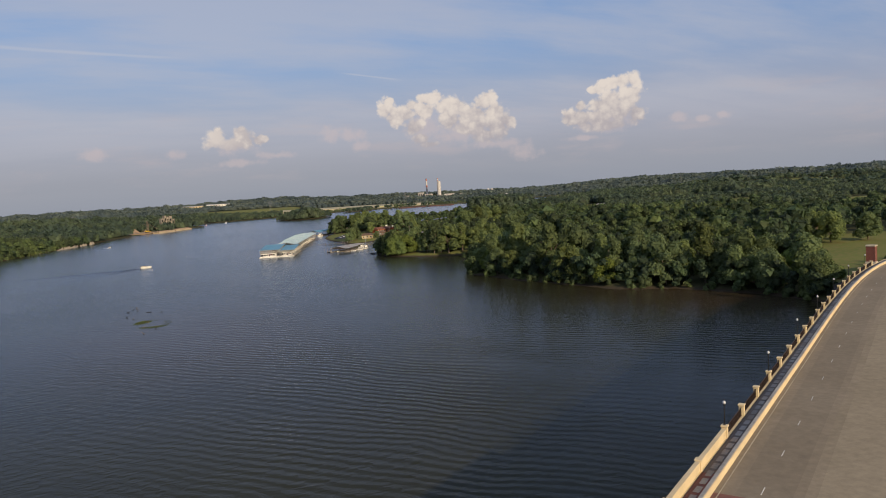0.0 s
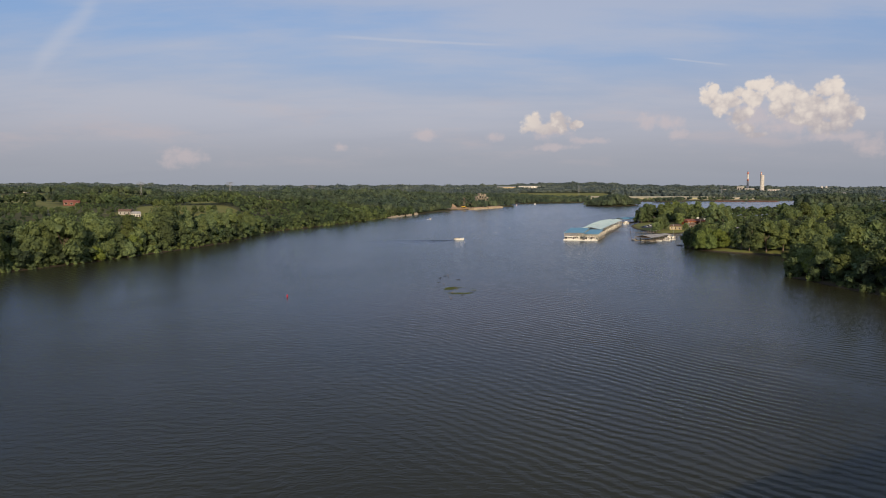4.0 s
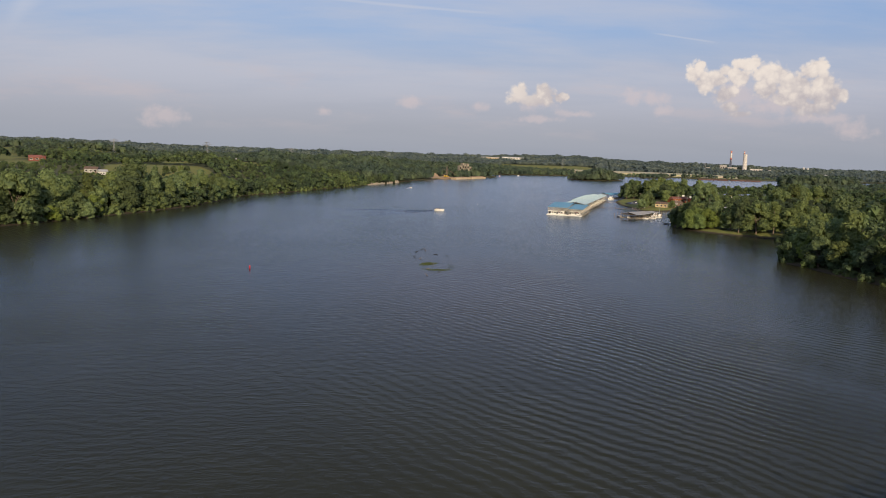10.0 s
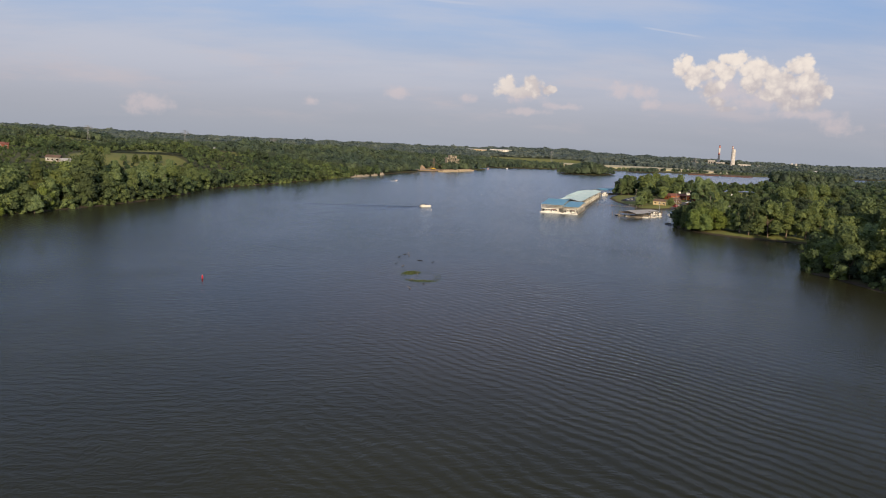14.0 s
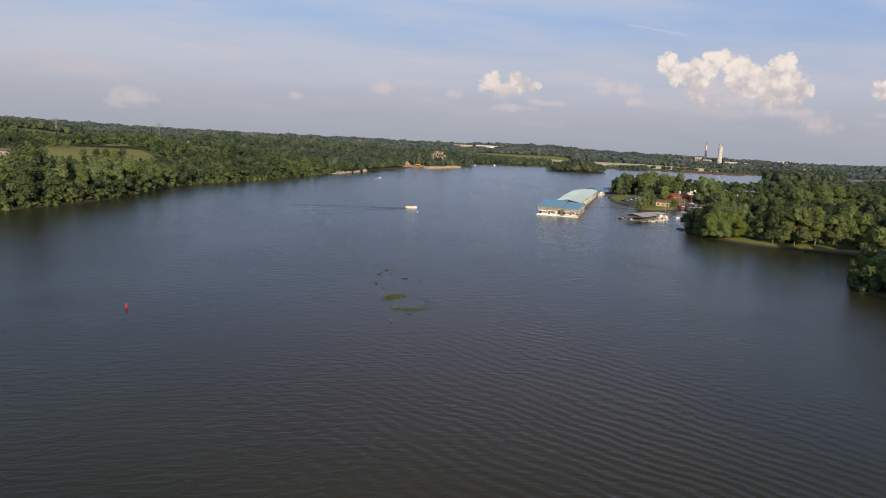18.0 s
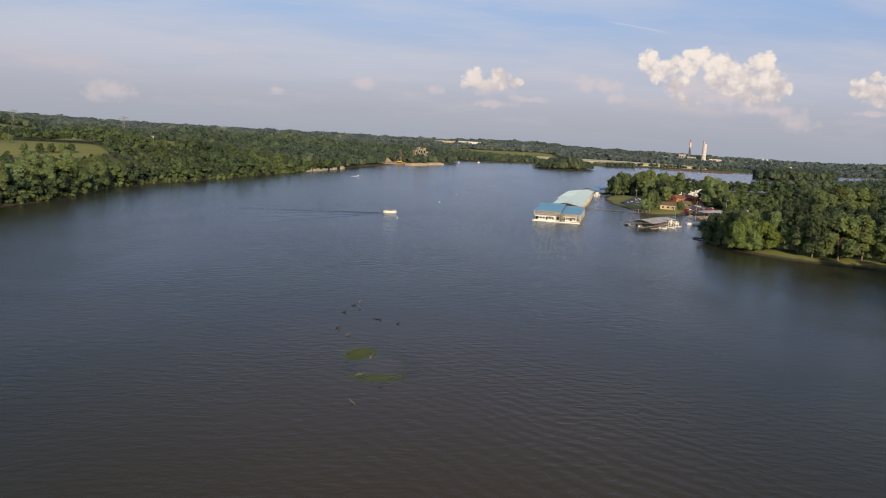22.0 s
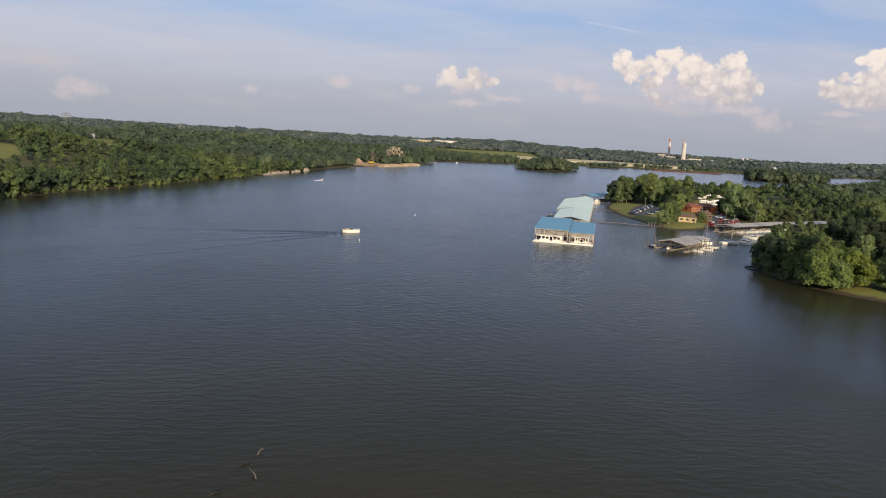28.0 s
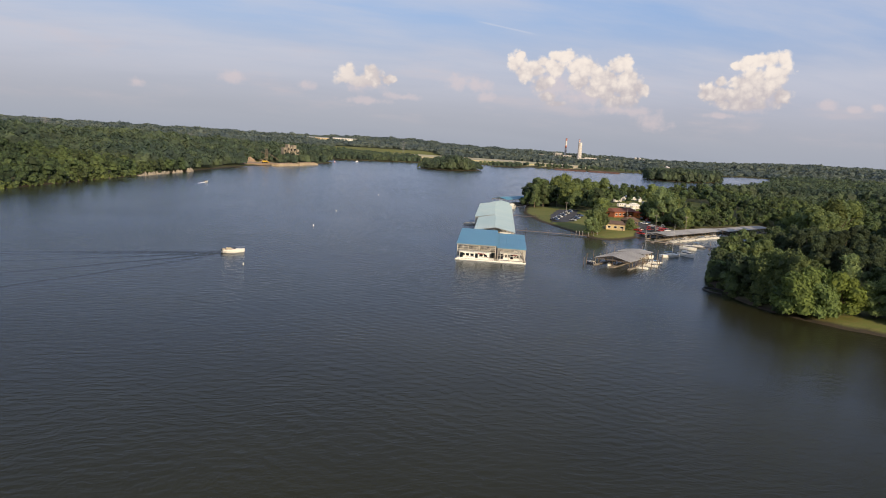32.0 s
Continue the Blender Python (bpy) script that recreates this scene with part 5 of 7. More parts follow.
def covered_dock(m, name_label, bays, spacing, group):
    """bays: (u0, u1, v0, v1, eave, rise, roof material). Local x runs along the dock, y across it."""
    t = thing("covered_dock", m, name_label, "boat dock", group)
    for u0, u1, v0, v1, eave, rise, roof in bays:
        bm = bmesh.new()
        if roof is BLUE_ROOF and u1 - u0 < 50:
            cross_roof(bm, u0, u0 + (u1 - u0) * 0.8, u1, v0, v1, eave, rise)
        else:
            roof_sheets(bm, u0, u1, v0, v1, eave, rise)
        part("roof", bm, roof, t)
        n = max(2, int(round((u1 - u0) / spacing)))
        for j in range(n + 1):
            u = u0 + 0.5 + (u1 - u0 - 1) * j / n
            across = roof is BLUE_ROOF and u1 - u0 < 50
            um = u0 + (u1 - u0) * 0.8
            under = eave + rise * ((u - u0) / (um - u0) if u < um else (u1 - u) / (u1 - um)) - 0.2
            for v in (v0 + 0.5, (v0 + v1) / 2, v1 - 0.5):
                top = under if across else (eave - 0.1 if abs(v - (v0 + v1) / 2) > 1 else eave + rise - 0.15)
                bm = bmesh.new()
                add_box(bm, (0.22, 0.22, top + 0.5), (u, v, -0.5))
                part("post", bm, STEEL if roof is not GREY_ROOF else RUSTY, t)
            bm = bmesh.new()
            add_box(bm, (0.14, v1 - v0 - 1, 0.3), (u, (v0 + v1) / 2, eave - 0.45))
            for s in (-1, 1):
                if across:
                    add_tube(bm, (u, (v0 + v1) / 2 + s * (v1 - v0) * 0.46, eave - 0.3), (u, (v0 + v1) / 2 + s * (v1 - v0) * 0.25, under - 0.1), 0.07, 0.07, 5)
                    add_tube(bm, (u, (v0 + v1) / 2, eave - 0.3), (u, (v0 + v1) / 2 + s * (v1 - v0) * 0.25, under - 0.1), 0.07, 0.07, 5)
                    continue
                a = ((v0 + v1) / 2 + s * (v1 - v0 - 1) / 2, eave - 0.2)
                add_tube(bm, (u, a[0], a[1]), (u, (v0 + v1) / 2, eave + rise - 0.3), 0.07, 0.07, 5)
                add_tube(bm, (u, a[0] - s * (v1 - v0) * 0.2, eave - 0.2), (u, (v0 + v1) / 2 + s * (v1 - v0) * 0.13, eave + rise * 0.7), 0.05, 0.05, 5)
            part("truss", bm, STEEL if roof is not GREY_ROOF else RUSTY, t)
        for v, w in ((v0 + 0.6, 1.1), ((v0 + v1) / 2, 2.0), (v1 - 0.6, 1.1)):
            part("walkway", box_bm((u1 - u0, w, 0.5), ((u0 + u1) / 2, v, -0.05), 0, 0.03), PLANK, t)
    return t


MAIN = pose(92, 594, 0, 0, 0, math.degrees(math.atan2(0.949, 0.316)))          # x along the dock, y to its left
main_dock = covered_dock(MAIN, "long floating covered dock with blue and faded teal metal roofs", [
    (0, 46, -14.6, 1.2, 5.9, 2.0, BLUE_ROOF), (1.5, 46, -26.2, -14.5, 5.0, 1.7, BLUE_ROOF), (48, 112, -22.5, -3.6, 6.2, 1.9, TEAL_ROOF), (112.5, 208, -22.5, -1.6, 6.2, 1.9, TEAL_ROOF),
    (209, 243, -21.5, -9.5, 5.6, 1.2, TEAL_ROOF)], 6.5, "marina docks")
# railings and upper gallery at the end facing down the river
for u in (0.35, 3.6, 7.0):
    for v0, v1, top in ((-14.2, 0.8, 5.75), (-25.8, -15.2, 4.85)):
        bm = bmesh.new()
        n = 7 if v0 > -20 else 5
        for z in (top, top - 0.95, top - 1.9, top - 2.6):
            add_box(bm, (0.13, v1 - v0, 0.13), (u, (v0 + v1) / 2, z - 0.13))
        for k in range(n + 1):
            v = v0 + (v1 - v0) * k / n
            add_box(bm, (0.14, 0.14, top + 0.2), (u, v, -0.2))
            if k < n:
                w = (v1 - v0) / n
                add_tube(bm, (u, v, top - 0.95), (u, v + w / 2, top - 0.1), 0.05, 0.05, 5)
                add_tube(bm, (u, v + w / 2, top - 0.1), (u, v + w, top - 0.95), 0.05, 0.05, 5)
                add_tube(bm, (u, v, top - 1.9), (u, v + w, top - 0.95), 0.04, 0.04, 5)
        part("front_frame", bm, PALE_STEEL, main_dock, "pale painted open frame with lattice bracing")
part("upper_deck", box_bm((6.5, 15.2, 0.18), (3.7, -6.7, 3.05)), PLANK, main_dock, "grey upper deck")
part("float_edge", box_bm((0.5, 27.4, 0.55), (-3.1, -12.4, -0.1), 0, 0.05), GEL, main_dock, "white float edge")


def house_boat(m, length, label):
    t = thing("house_boat", m, label, "boat", "boats in the marina")
    part("hull", box_bm((length, 4.6, 1.1), (0, 0, -0.3), 0, 0.2), GEL, t)
    part("cabin", box_bm((length * 0.8, 4.0, 2.3), (-length * 0.03, 0, 0.8), 0, 0.08), GEL, t)
    part("waterline_stripe", box_bm((length * 0.99, 4.64, 0.22), (0, 0, 0.28)), NAVY, t, "dark painted stripe")
    part("cabin_stripe", box_bm((length * 0.79, 4.04, 0.14), (-length * 0.03, 0, 1.35)), RUSTY, t, "rust-red stripe")
    for side in (-1, 1):
        for k in range(6):
            if k == 3:
                part("door", box_bm((1.1, 0.08, 1.8), (-length * 0.33 + k * length * 0.12, side * 2.0, 0.95)), PANE, t, "dark sliding door")
            else:
                part("window", box_bm((length * 0.088, 0.08, 0.95), (-length * 0.33 + k * length * 0.12, side * 2.0, 1.65), 0, 0.02), PANE, t)
    part("roof_deck", box_bm((length * 0.86, 4.4, 0.14), (-length * 0.03, 0, 3.1), 0, 0.04), GEL, t)
    for side in (-1, 1):
        part("awning", box_bm((length * 0.2, 0.5, 0.35), (length * 0.16, side * 2.2, 2.55), 0, 0.05), AWNING, t, "dark red canvas awning")
        # flat dark panel in place of the shade inside a porch
        part("porch", box_bm((length * 0.09, 0.12, 1.9), (-length * 0.37, side * 2.03, 0.9)), PANE, t, "dark panel painted for the shade of an open porch")
    bm = bmesh.new()
    for side in (-1, 1):
        add_box(bm, (length * 0.8, 0.06, 0.06), (-length * 0.03, side * 2.05, 4.0))
        for k in range(12):
            add_box(bm, (0.05, 0.05, 0.85), (-length * 0.42 + k * length * 0.071, side * 2.05, 3.2))
    part("roof_rail", bm, STEEL, t)
    bm = bmesh.new()
    for k in range(9):
        add_box(bm, (0.32, 0.8, 0.08), (length * 0.25 + k * 0.3, -2.5, 2.9 - k * 0.26))
    part("stairs", bm, GEL, t)
    return t


house_boat(MAIN @ pose(-0.5, -6.5, 0, 0, 0, -90), 14.5, "white two-deck houseboat moored across the end of the covered dock")
house_boat(MAIN @ pose(2.6, -20.3, 0, 0, 0, -90), 9.5, "white houseboat under the lower blue roof")
r = random.Random(5)
for k in range(19):
    u = 40 + k * 10.4
    v0, v1 = (-25.5 if u < 40 else -20.8), (-1.0 if u < 47 else (-4.5 if u < 112 else -3.0))
    for v, turn in ((v0 + 3.6, 90), (v1 - 3.6, -90)):
        if u > 209 and v > -12 or (v > -8 and r.random() < 0.3):
            continue
        ln = r.uniform(6.5, 9.0)
        cruiser(MAIN @ pose(u + r.uniform(-1, 1), v, 0, 0, 0, turn + r.uniform(-3, 3)), ln, "white cabin cruiser moored in a covered slip", "boats in the marina", None, False)
pontoon_boat(MAIN @ pose(128, 1.8, 0, 0, 0, 85), "pontoon boat with a dark canopy tied outside the dock", "boats in the marina")
covered_dock(pose(196, 862, 0, 0, 0, 40.5), "far floating dock with a bright blue metal roof", [(0, 58, -7.0, 7.0, 4.8, 1.4, BLUE_ROOF)], 6.5, "marina docks")
cruiser(pose(199, 838, 0, 0, 0, 55), 12.0, "white cabin cruiser moored beside the blue-roofed dock", "boats in the marina")


def gangway(a, b, width, label):
    d = Vector(b) - Vector(a)
    t = thing("gangway", pose((a[0] + b[0]) / 2, (a[1] + b[1]) / 2, 0, 0, 0, math.degrees(math.atan2(d.y, d.x))), label, "gangway", "gangways to the docks")
    n = int(d.length / 2.4)
    base = None
    for k in range(n):
        x = -d.length / 2 + (k + 0.5) * d.length / n
        if base is None:
            base = part("plank_section", box_bm((d.length / n - 0.06, width, 0.16), (0, 0, 0)), RUSTY, t)
            base.matrix_local = Matrix.Translation((x, 0, 0.55))
        else:
            q = new("plank_section", base.data)
            q.parent = t
            q.matrix_local = Matrix.Translation((x, 0, 0.55))
    for side in (-1, 1):
        bm = bmesh.new()
        add_box(bm, (d.length, 0.035, 0.035), (0, side * width / 2, 1.45))
        for k in range(n + 1):
            add_box(bm, (0.035, 0.035, 0.85), (-d.length / 2 + k * d.length / n, side * width / 2, 0.65))
        part("handrail", bm, IRON, t)
    for k in range(0, n + 1, 5):
        bm = bmesh.new()
        add_tube(bm, (-d.length / 2 + k * d.length / n, width / 2 + 0.25, -3), (-d.length / 2 + k * d.length / n, width / 2 + 0.25, 2.2), 0.16, 0.15, 8)
        part("mooring_pile", bm, RUSTY, t)
    return t


gangway((133, 700), (186, 676), 1.6, "narrow floating walkway from the long dock to the lawn")
gangway((168, 778), (194, 770), 1.8, "short walkway between the long dock and the point")
gangway((205, 846), (226, 872), 1.6, "walkway to the blue-roofed dock")

def q_tilt(k):
    return (-2.0, 1.5, 0.0, 2.5)[k % 4]


# the small weathered boathouse and the boats round it
SHED = pose(144.5, 584, 0, 0, 0, 43)
covered_dock(SHED, "weathered boathouse with grey sheet-metal roofs on timber piles", [(1.5, 14, -14.5, 0.5, 3.2, 1.6, GREY_ROOF), (14.6, 24, -13.5, 0.0, 3.4, 1.4, GREY_ROOF), (24.6, 36, -12.5, -0.5, 3.9, 0.7, GREY_ROOF)], 3.6, "marina docks")
for x, y, turn, ln, fly, label in ((5.0, 2.8, 90, 6.5, False, "small runabout under a blue cover beside the boathouse"), (6.5, -4.5, 180, 7, False, "white runabout inside the boathouse"),
                                   (10.5, -16.5, -88, 7.0, False, "white runabout tied outside the boathouse"), (19.5, -17.0, -85, 8.5, True, "white cabin cruiser tied outside the boathouse"),
                                   (30.0, -16.0, -75, 8.0, False, "white runabout at the boathouse walkway"), (42.0, -7.0, -50, 12.5, True, "large white cabin cruiser with a flybridge")):
    cruiser(SHED @ pose(x, y, 0, 0, 0, turn), ln * 0.66, label, "boats in the marina", NAVY if "blue" in label else None, fly, None if fly else (CANVAS, GREY_CANVAS, TAN)[int(x) % 3])
for k, (x, y) in enumerate(((-1, 3.5), (4, 4.5), (9, 3.6), (15, 3.2), (21, 2.4), (28, 1.8), (6, -18), (12, -19.5), (18, -20), (24, -19), (31, -18), (37, -14), (40, -9), (39, -2))):
    t = thing("mooring_post", SHED @ pose(x, y, 0, q_tilt(k), 0, 0), "weathered timber mooring pile beside the boathouse", "post", "mooring posts")
    bm = bmesh.new()
    add_tube(bm, (0, 0, -3), (0, 0, 3.2 + 0.9 * (k % 3)), 0.17, 0.13, 8)
    part("shaft", bm, RUSTY, t)
    part("iron_band", box_bm((0.38, 0.38, 0.1), (0, 0, 2.2)), BLACK, t)
sail_boat(pose(196, 613, 0, 0, 0, 10), 10.5, "white sailing boat with a bare tall mast and furled blue sail", "boats in the marina")
sail_boat(pose(185, 617, 0, 0, 0, 40), 8.0, "small white sailing boat with a bare mast", "boats in the marina")
cruiser(pose(206, 616, 0, 0, 0, -75), 9.0, "white cabin cruiser with a dark hardtop in the cove", "boats in the marina", None, True)
cruiser(pose(222, 640, 0, 0, 0, -60), 8.5, "white runabout tied to the cove dock", "boats in the marina", None, False)
pontoon_boat(pose(233, 648, 0, 0, 0, -50), "pontoon boat tied to the cove dock", "boats in the marina")
cruiser(pose(213, 604, 0, 0, 0, -110), 10.0, "dark navy cabin cruiser under the trees of the cove", "boats in the marina", NAVY, True)
cruiser(pose(226, 622, 0, 0, 0, -110), 8.0, "dark navy boat moored by the wooded bank", "boats in the marina", NAVY, True)

# long dock with a flat grey roof in the cove
LONG = pose(228, 663, 0, 0, 0, 31.5)
covered_dock(LONG, "long low covered dock with a grey metal roof in the cove", [(0, 68, 4, 17, 3.4, 0.7, GREY_ROOF), (70, 132, 2, 14, 3.2, 0.7, GREY_ROOF)], 4.6, "marina docks")
for k in range(13):
    cruiser(LONG @ pose(3 + k * 5.1, 2.4, 0, 0, 0, -90 + r.uniform(-6, 6)), r.uniform(4.6, 6.6), "white motor boat with its bow out of the covered slip", "boats in the marina", None, r.random() < 0.35, (None, GREY_CANVAS, CANVAS, None, TAN)[k % 5])
dock = thing("floating_dock", pose(214, 668, 0, 0, 0, -38), "grey plank dock with mooring piles reaching into the cove", "dock", "marina docks")
for k in range(17):
    part("plank_section", box_bm((2.3, 2.2, 0.3), (1.2 + k * 2.4, 0, 0.2)), PLANK, dock)
for k in range(6):
    bm = bmesh.new()
    add_tube(bm, (2 + k * 7.6, 1.4, -3), (2 + k * 7.6, 1.4, 3.4), 0.17, 0.14, 8)
    part("mooring_pile", bm, RUSTY, dock)
    part("finger_pier", box_bm((1.0, 7.0, 0.25), (4.5 + k * 7.0, -4.5, 0.15)), PLANK, dock)
for k, (x, y) in enumerate(((181, 683), (182, 681), (183, 679), (185.5, 677), (188, 676), (190, 676))):
    t = thing("mooring_post", pose(x, y, 0), "weathered grey timber mooring post standing in the water", "post", "mooring posts")
    bm = bmesh.new()
    add_tube(bm, (0, 0, -3), (0, 0, 2.2 + 0.2 * (k % 3)), 0.2, 0.17, 9)
    part("shaft", bm, PLANK, t)
    bm = bmesh.new()
    add_tube(bm, (0, 0, 2.2 + 0.2 * (k % 3)), (0, 0, 2.4 + 0.2 * (k % 3)), 0.22, 0.05, 9)
    part("cap", bm, GEL, t)

# ---- marina buildings, cars, trailers ----
STUCCO = mat("yellow_stucco", (0.50, 0.39, 0.22), 0.85, grain=3)
SHINGLE = mat("brown_shingles", (0.13, 0.085, 0.06), 0.9, grain=3, second=(0.10, 0.07, 0.055), patch=0.4)
ORANGE = mat("orange_painted_boards", (0.50, 0.15, 0.035), 0.8, grain=3)
RUSTWOOD = mat("rust_brown_boards", (0.30, 0.10, 0.045), 0.85, grain=3)
RUSTROOF = mat("reddish_shingles", (0.19, 0.075, 0.05), 0.9, grain=3, second=(0.14, 0.06, 0.045), patch=0.4)
SIDING = mat("white_siding", (0.68, 0.66, 0.61), 0.7, grain=2, vary=0.1)
REDROOF = mat("red_metal_roof", (0.36, 0.06, 0.035), 0.5, grain=2)
OLD_RED = mat("faded_red_roof", (0.22, 0.085, 0.065), 0.8, grain=2)
TYRE = mat("tyre", (0.02, 0.02, 0.02), 0.9)


def ground_at(x, y):
    return float(land_height([(x, y)])[0])


def house(x, y, turn, size, wall, roof, label, windows=3, hip=0.25, rise=1.8, category="house", z=None):
    w, d, h = size
    t = thing("house", pose(x, y, (ground_at(x, y) if z is None else z) - 0.15, 0, 0, turn), label, category)
    part("wall", box_bm((w, d, h + 0.3), (0, 0, -0.3 + 0.3), 0, 0.02), wall, t)
    bm = bmesh.new()
    o = 0.5
    e = [(-w / 2 - o, -d / 2 - o), (w / 2 + o, -d / 2 - o), (w / 2 + o, d / 2 + o), (-w / 2 - o, d / 2 + o)]
    lo = [bm.verts.new((a, b, h + 0.25)) for a, b in e]
    mid = [bm.verts.new((a, b, h + 0.4)) for a, b in e]
    rg = [bm.verts.new((-w / 2 * (1 - hip) - o * (hip == 0), 0, h + 0.4 + rise)), bm.verts.new((w / 2 * (1 - hip) + o * (hip == 0), 0, h + 0.4 + rise))]
    bm.faces.new(lo[::-1])
    for i in range(4):
        bm.faces.new((lo[i], lo[(i + 1) % 4], mid[(i + 1) % 4], mid[i]))
    bm.faces.new((mid[0], mid[1], rg[1], rg[0])), bm.faces.new((mid[2], mid[3], rg[0], rg[1])), bm.faces.new((mid[1], mid[2], rg[1])), bm.faces.new((mid[3], mid[0], rg[0]))
    part("roof", bm, roof, t)
    for k in range(windows):
        u = -w / 2 + w * (k + 0.5) / windows
        f = part("window", box_bm((w / windows * 0.52, 0.12, h * 0.42), (u, -d / 2 - 0.02, h * 0.38)), SIDING, t)
        part("pane", box_bm((w / windows * 0.44, 0.06, h * 0.34), (u, -d / 2 - 0.07, h * 0.42)), PANE, f)
    part("door", box_bm((1.0, 0.1, 2.05), (w / 2 - 1.2, -d / 2 - 0.03, 0.15)), RUSTY, t)
    for s in (-1, 1):
        part("window", box_bm((0.1, 1.2, h * 0.4), (s * (w / 2 + 0.02), 0, h * 0.4)), PANE, t)
    return t


house(213, 702, -20, (10.5, 7.5, 3.0), STUCCO, SHINGLE, "yellow stucco lakeside cottage with a brown hipped roof and dark windows", 3)
house(252, 772, 22, (22, 10, 3.4), RUSTWOOD, RUSTROOF, "long rust-brown wooden marina restaurant with a reddish shingle roof", 6, 0.1, 2.2, "restaurant")
house(265, 767, 22, (6, 8, 3.2), ORANGE, REDROOF, "bright orange wooden annexe of the marina restaurant", 2, 0.1, 1.4)
house(235, 726, 20, (9, 6, 2.8), SHINGLE, SHINGLE, "small brown marina office with a low roof", 2)
house(428, 826, 20, (18, 8, 3.2), STUCCO, SHINGLE, "low tan house with a brown roof among the trees", 4, z=7)
house(463, 864, 20, (10, 8, 3.4), BRICK, REDROOF, "small house with a bright red roof among the trees", 2, z=7)


def trailer(x, y, turn, label):
    t = thing("travel_trailer", pose(x, y, ground_at(x, y), 0, 0, turn), label, "trailer", "trailers in the camp ground")
    part("body", box_bm((8.5, 2.5, 2.6), (0, 0, 0.6), 0, 0.18), SIDING, t)
    part("stripe", box_bm((8.2, 2.54, 0.25), (0, 0, 1.4)), TAN, t)
    for k in range(3):
        part("window", box_bm((1.1, 2.56, 0.6), (-2.8 + k * 2.6, 0, 1.95), 0, 0.02), PANE, t)
    for s in (-1, 1):
        bm = bmesh.new()
        add_tube(bm, (0.3, s * 1.05, 0.36), (0.3, s * 1.25, 0.36), 0.36, 0.36, 12)
        part("wheel", bm, TYRE, t)
    part("drawbar", box_bm((1.4, 0.15, 0.12), (4.8, 0, 0.55)), STEEL, t)


for x, y, a in ((294, 851, 20), (297, 835, 25), (303, 846, 20), (342, 946, 20), (352, 938, 30), (332, 925, 20), (345, 915, 60), (318, 905, 25), (296, 842, 15), (310, 862, 30), (372, 985, 40), (345, 864, 10), (288, 866, 70), (356, 942, 20), (330, 880, 75)):
    trailer(x, y, a, "white travel trailer parked among camp ground trees")
CAR_PAINT = {n: mat(n + "_car_paint", c, 0.3, 0.0, 0.05, spec=0.6, bump=0.0) for n, c in (("red", (0.32, 0.025, 0.02)), ("white", (0.7, 0.7, 0.68)), ("silver", (0.38, 0.39, 0.4)), ("black", (0.02, 0.02, 0.022)), ("blue", (0.04, 0.08, 0.2)))}
CARS = {}


def car(x, y, turn, tone, z=None):
    m = pose(x, y, ground_at(x, y) + 0.09 if z is None else z, 0, 0, turn)
    if tone in CARS:
        return copy_thing(CARS[tone], m)
    t = thing("car", m, tone + " car parked on the marina lot", "car", "parked cars")
    bm = bmesh.new()
    wedge(bm, -2.25, 2.25, 1.8, 0.35, 0.95, 0.08, 0.12, 0.96)
    part("body", bm, CAR_PAINT[tone], t)
    bm = bmesh.new()
    wedge(bm, -1.7, 1.1, 1.6, 0.95, 1.42, 0.5, 0.7, 0.98)
    part("glass_house", bm, PANE, t, "dark car windows")
    bm = bmesh.new()
    wedge(bm, -1.2, 0.42, 1.40, 1.42, 1.49, 0.05, 0.05, 1.0)
    part("roof", bm, CAR_PAINT[tone], t)
    for sx in (-1.4, 1.4):
        for sy in (-0.82, 0.82):
            bm = bmesh.new()
            add_tube(bm, (sx, sy - 0.1, 0.33), (sx, sy + 0.1, 0.33), 0.33, 0.33, 14)
            part("wheel", bm, TYRE, t)
    CARS[tone] = t
    return t


for k, (x, y) in enumerate(((227, 701), (230, 704), (233, 707), (222, 688), (228, 690), (234, 694), (241, 700), (245, 706), (251, 709), (243, 713), (249, 717), (255, 722), (250, 735), (255, 740), (262, 752), (274, 793), (278, 797), (270, 786), (286, 818), (290, 824))):
    car(x, y, 25 + 90 * (k % 3 == 0), ("red", "white", "black", "red", "silver", "white", "blue")[k % 7])
for k in range(14):
    car(192 + 2.9 * k, 742 + 4.6 * k, 118 + 4 * (k % 2), ("black", "blue", "silver", "black", "white")[k % 5])
for k in range(6):
    car(205 + 3.0 * k, 742 + 4.6 * k, -62, ("silver", "black", "blue")[k % 3])


for k, (x, y) in enumerate(((238, 689), (243, 693), (247, 696), (252, 701), (257, 706), (262, 712), (231, 684))):
    cruiser(pose(x, y, ground_at(x, y) + 0.25, 0, 0, -60 + 9 * (k % 3)), 5.2 + 0.5 * (k % 3), "small motor boat laid up on the shore lot", "boats laid up ashore", CAR_PAINT["red"] if k % 3 == 1 else None, False)
for k, (x, y) in enumerate(((238, 706), (246, 711), (253, 716), (259, 728), (236, 699), (244, 718), (250, 725), (268, 783), (281, 801), (262, 760))):
    car(x, y, -40 + 90 * (k % 2), ("red", "silver", "red", "white", "black")[k % 5])


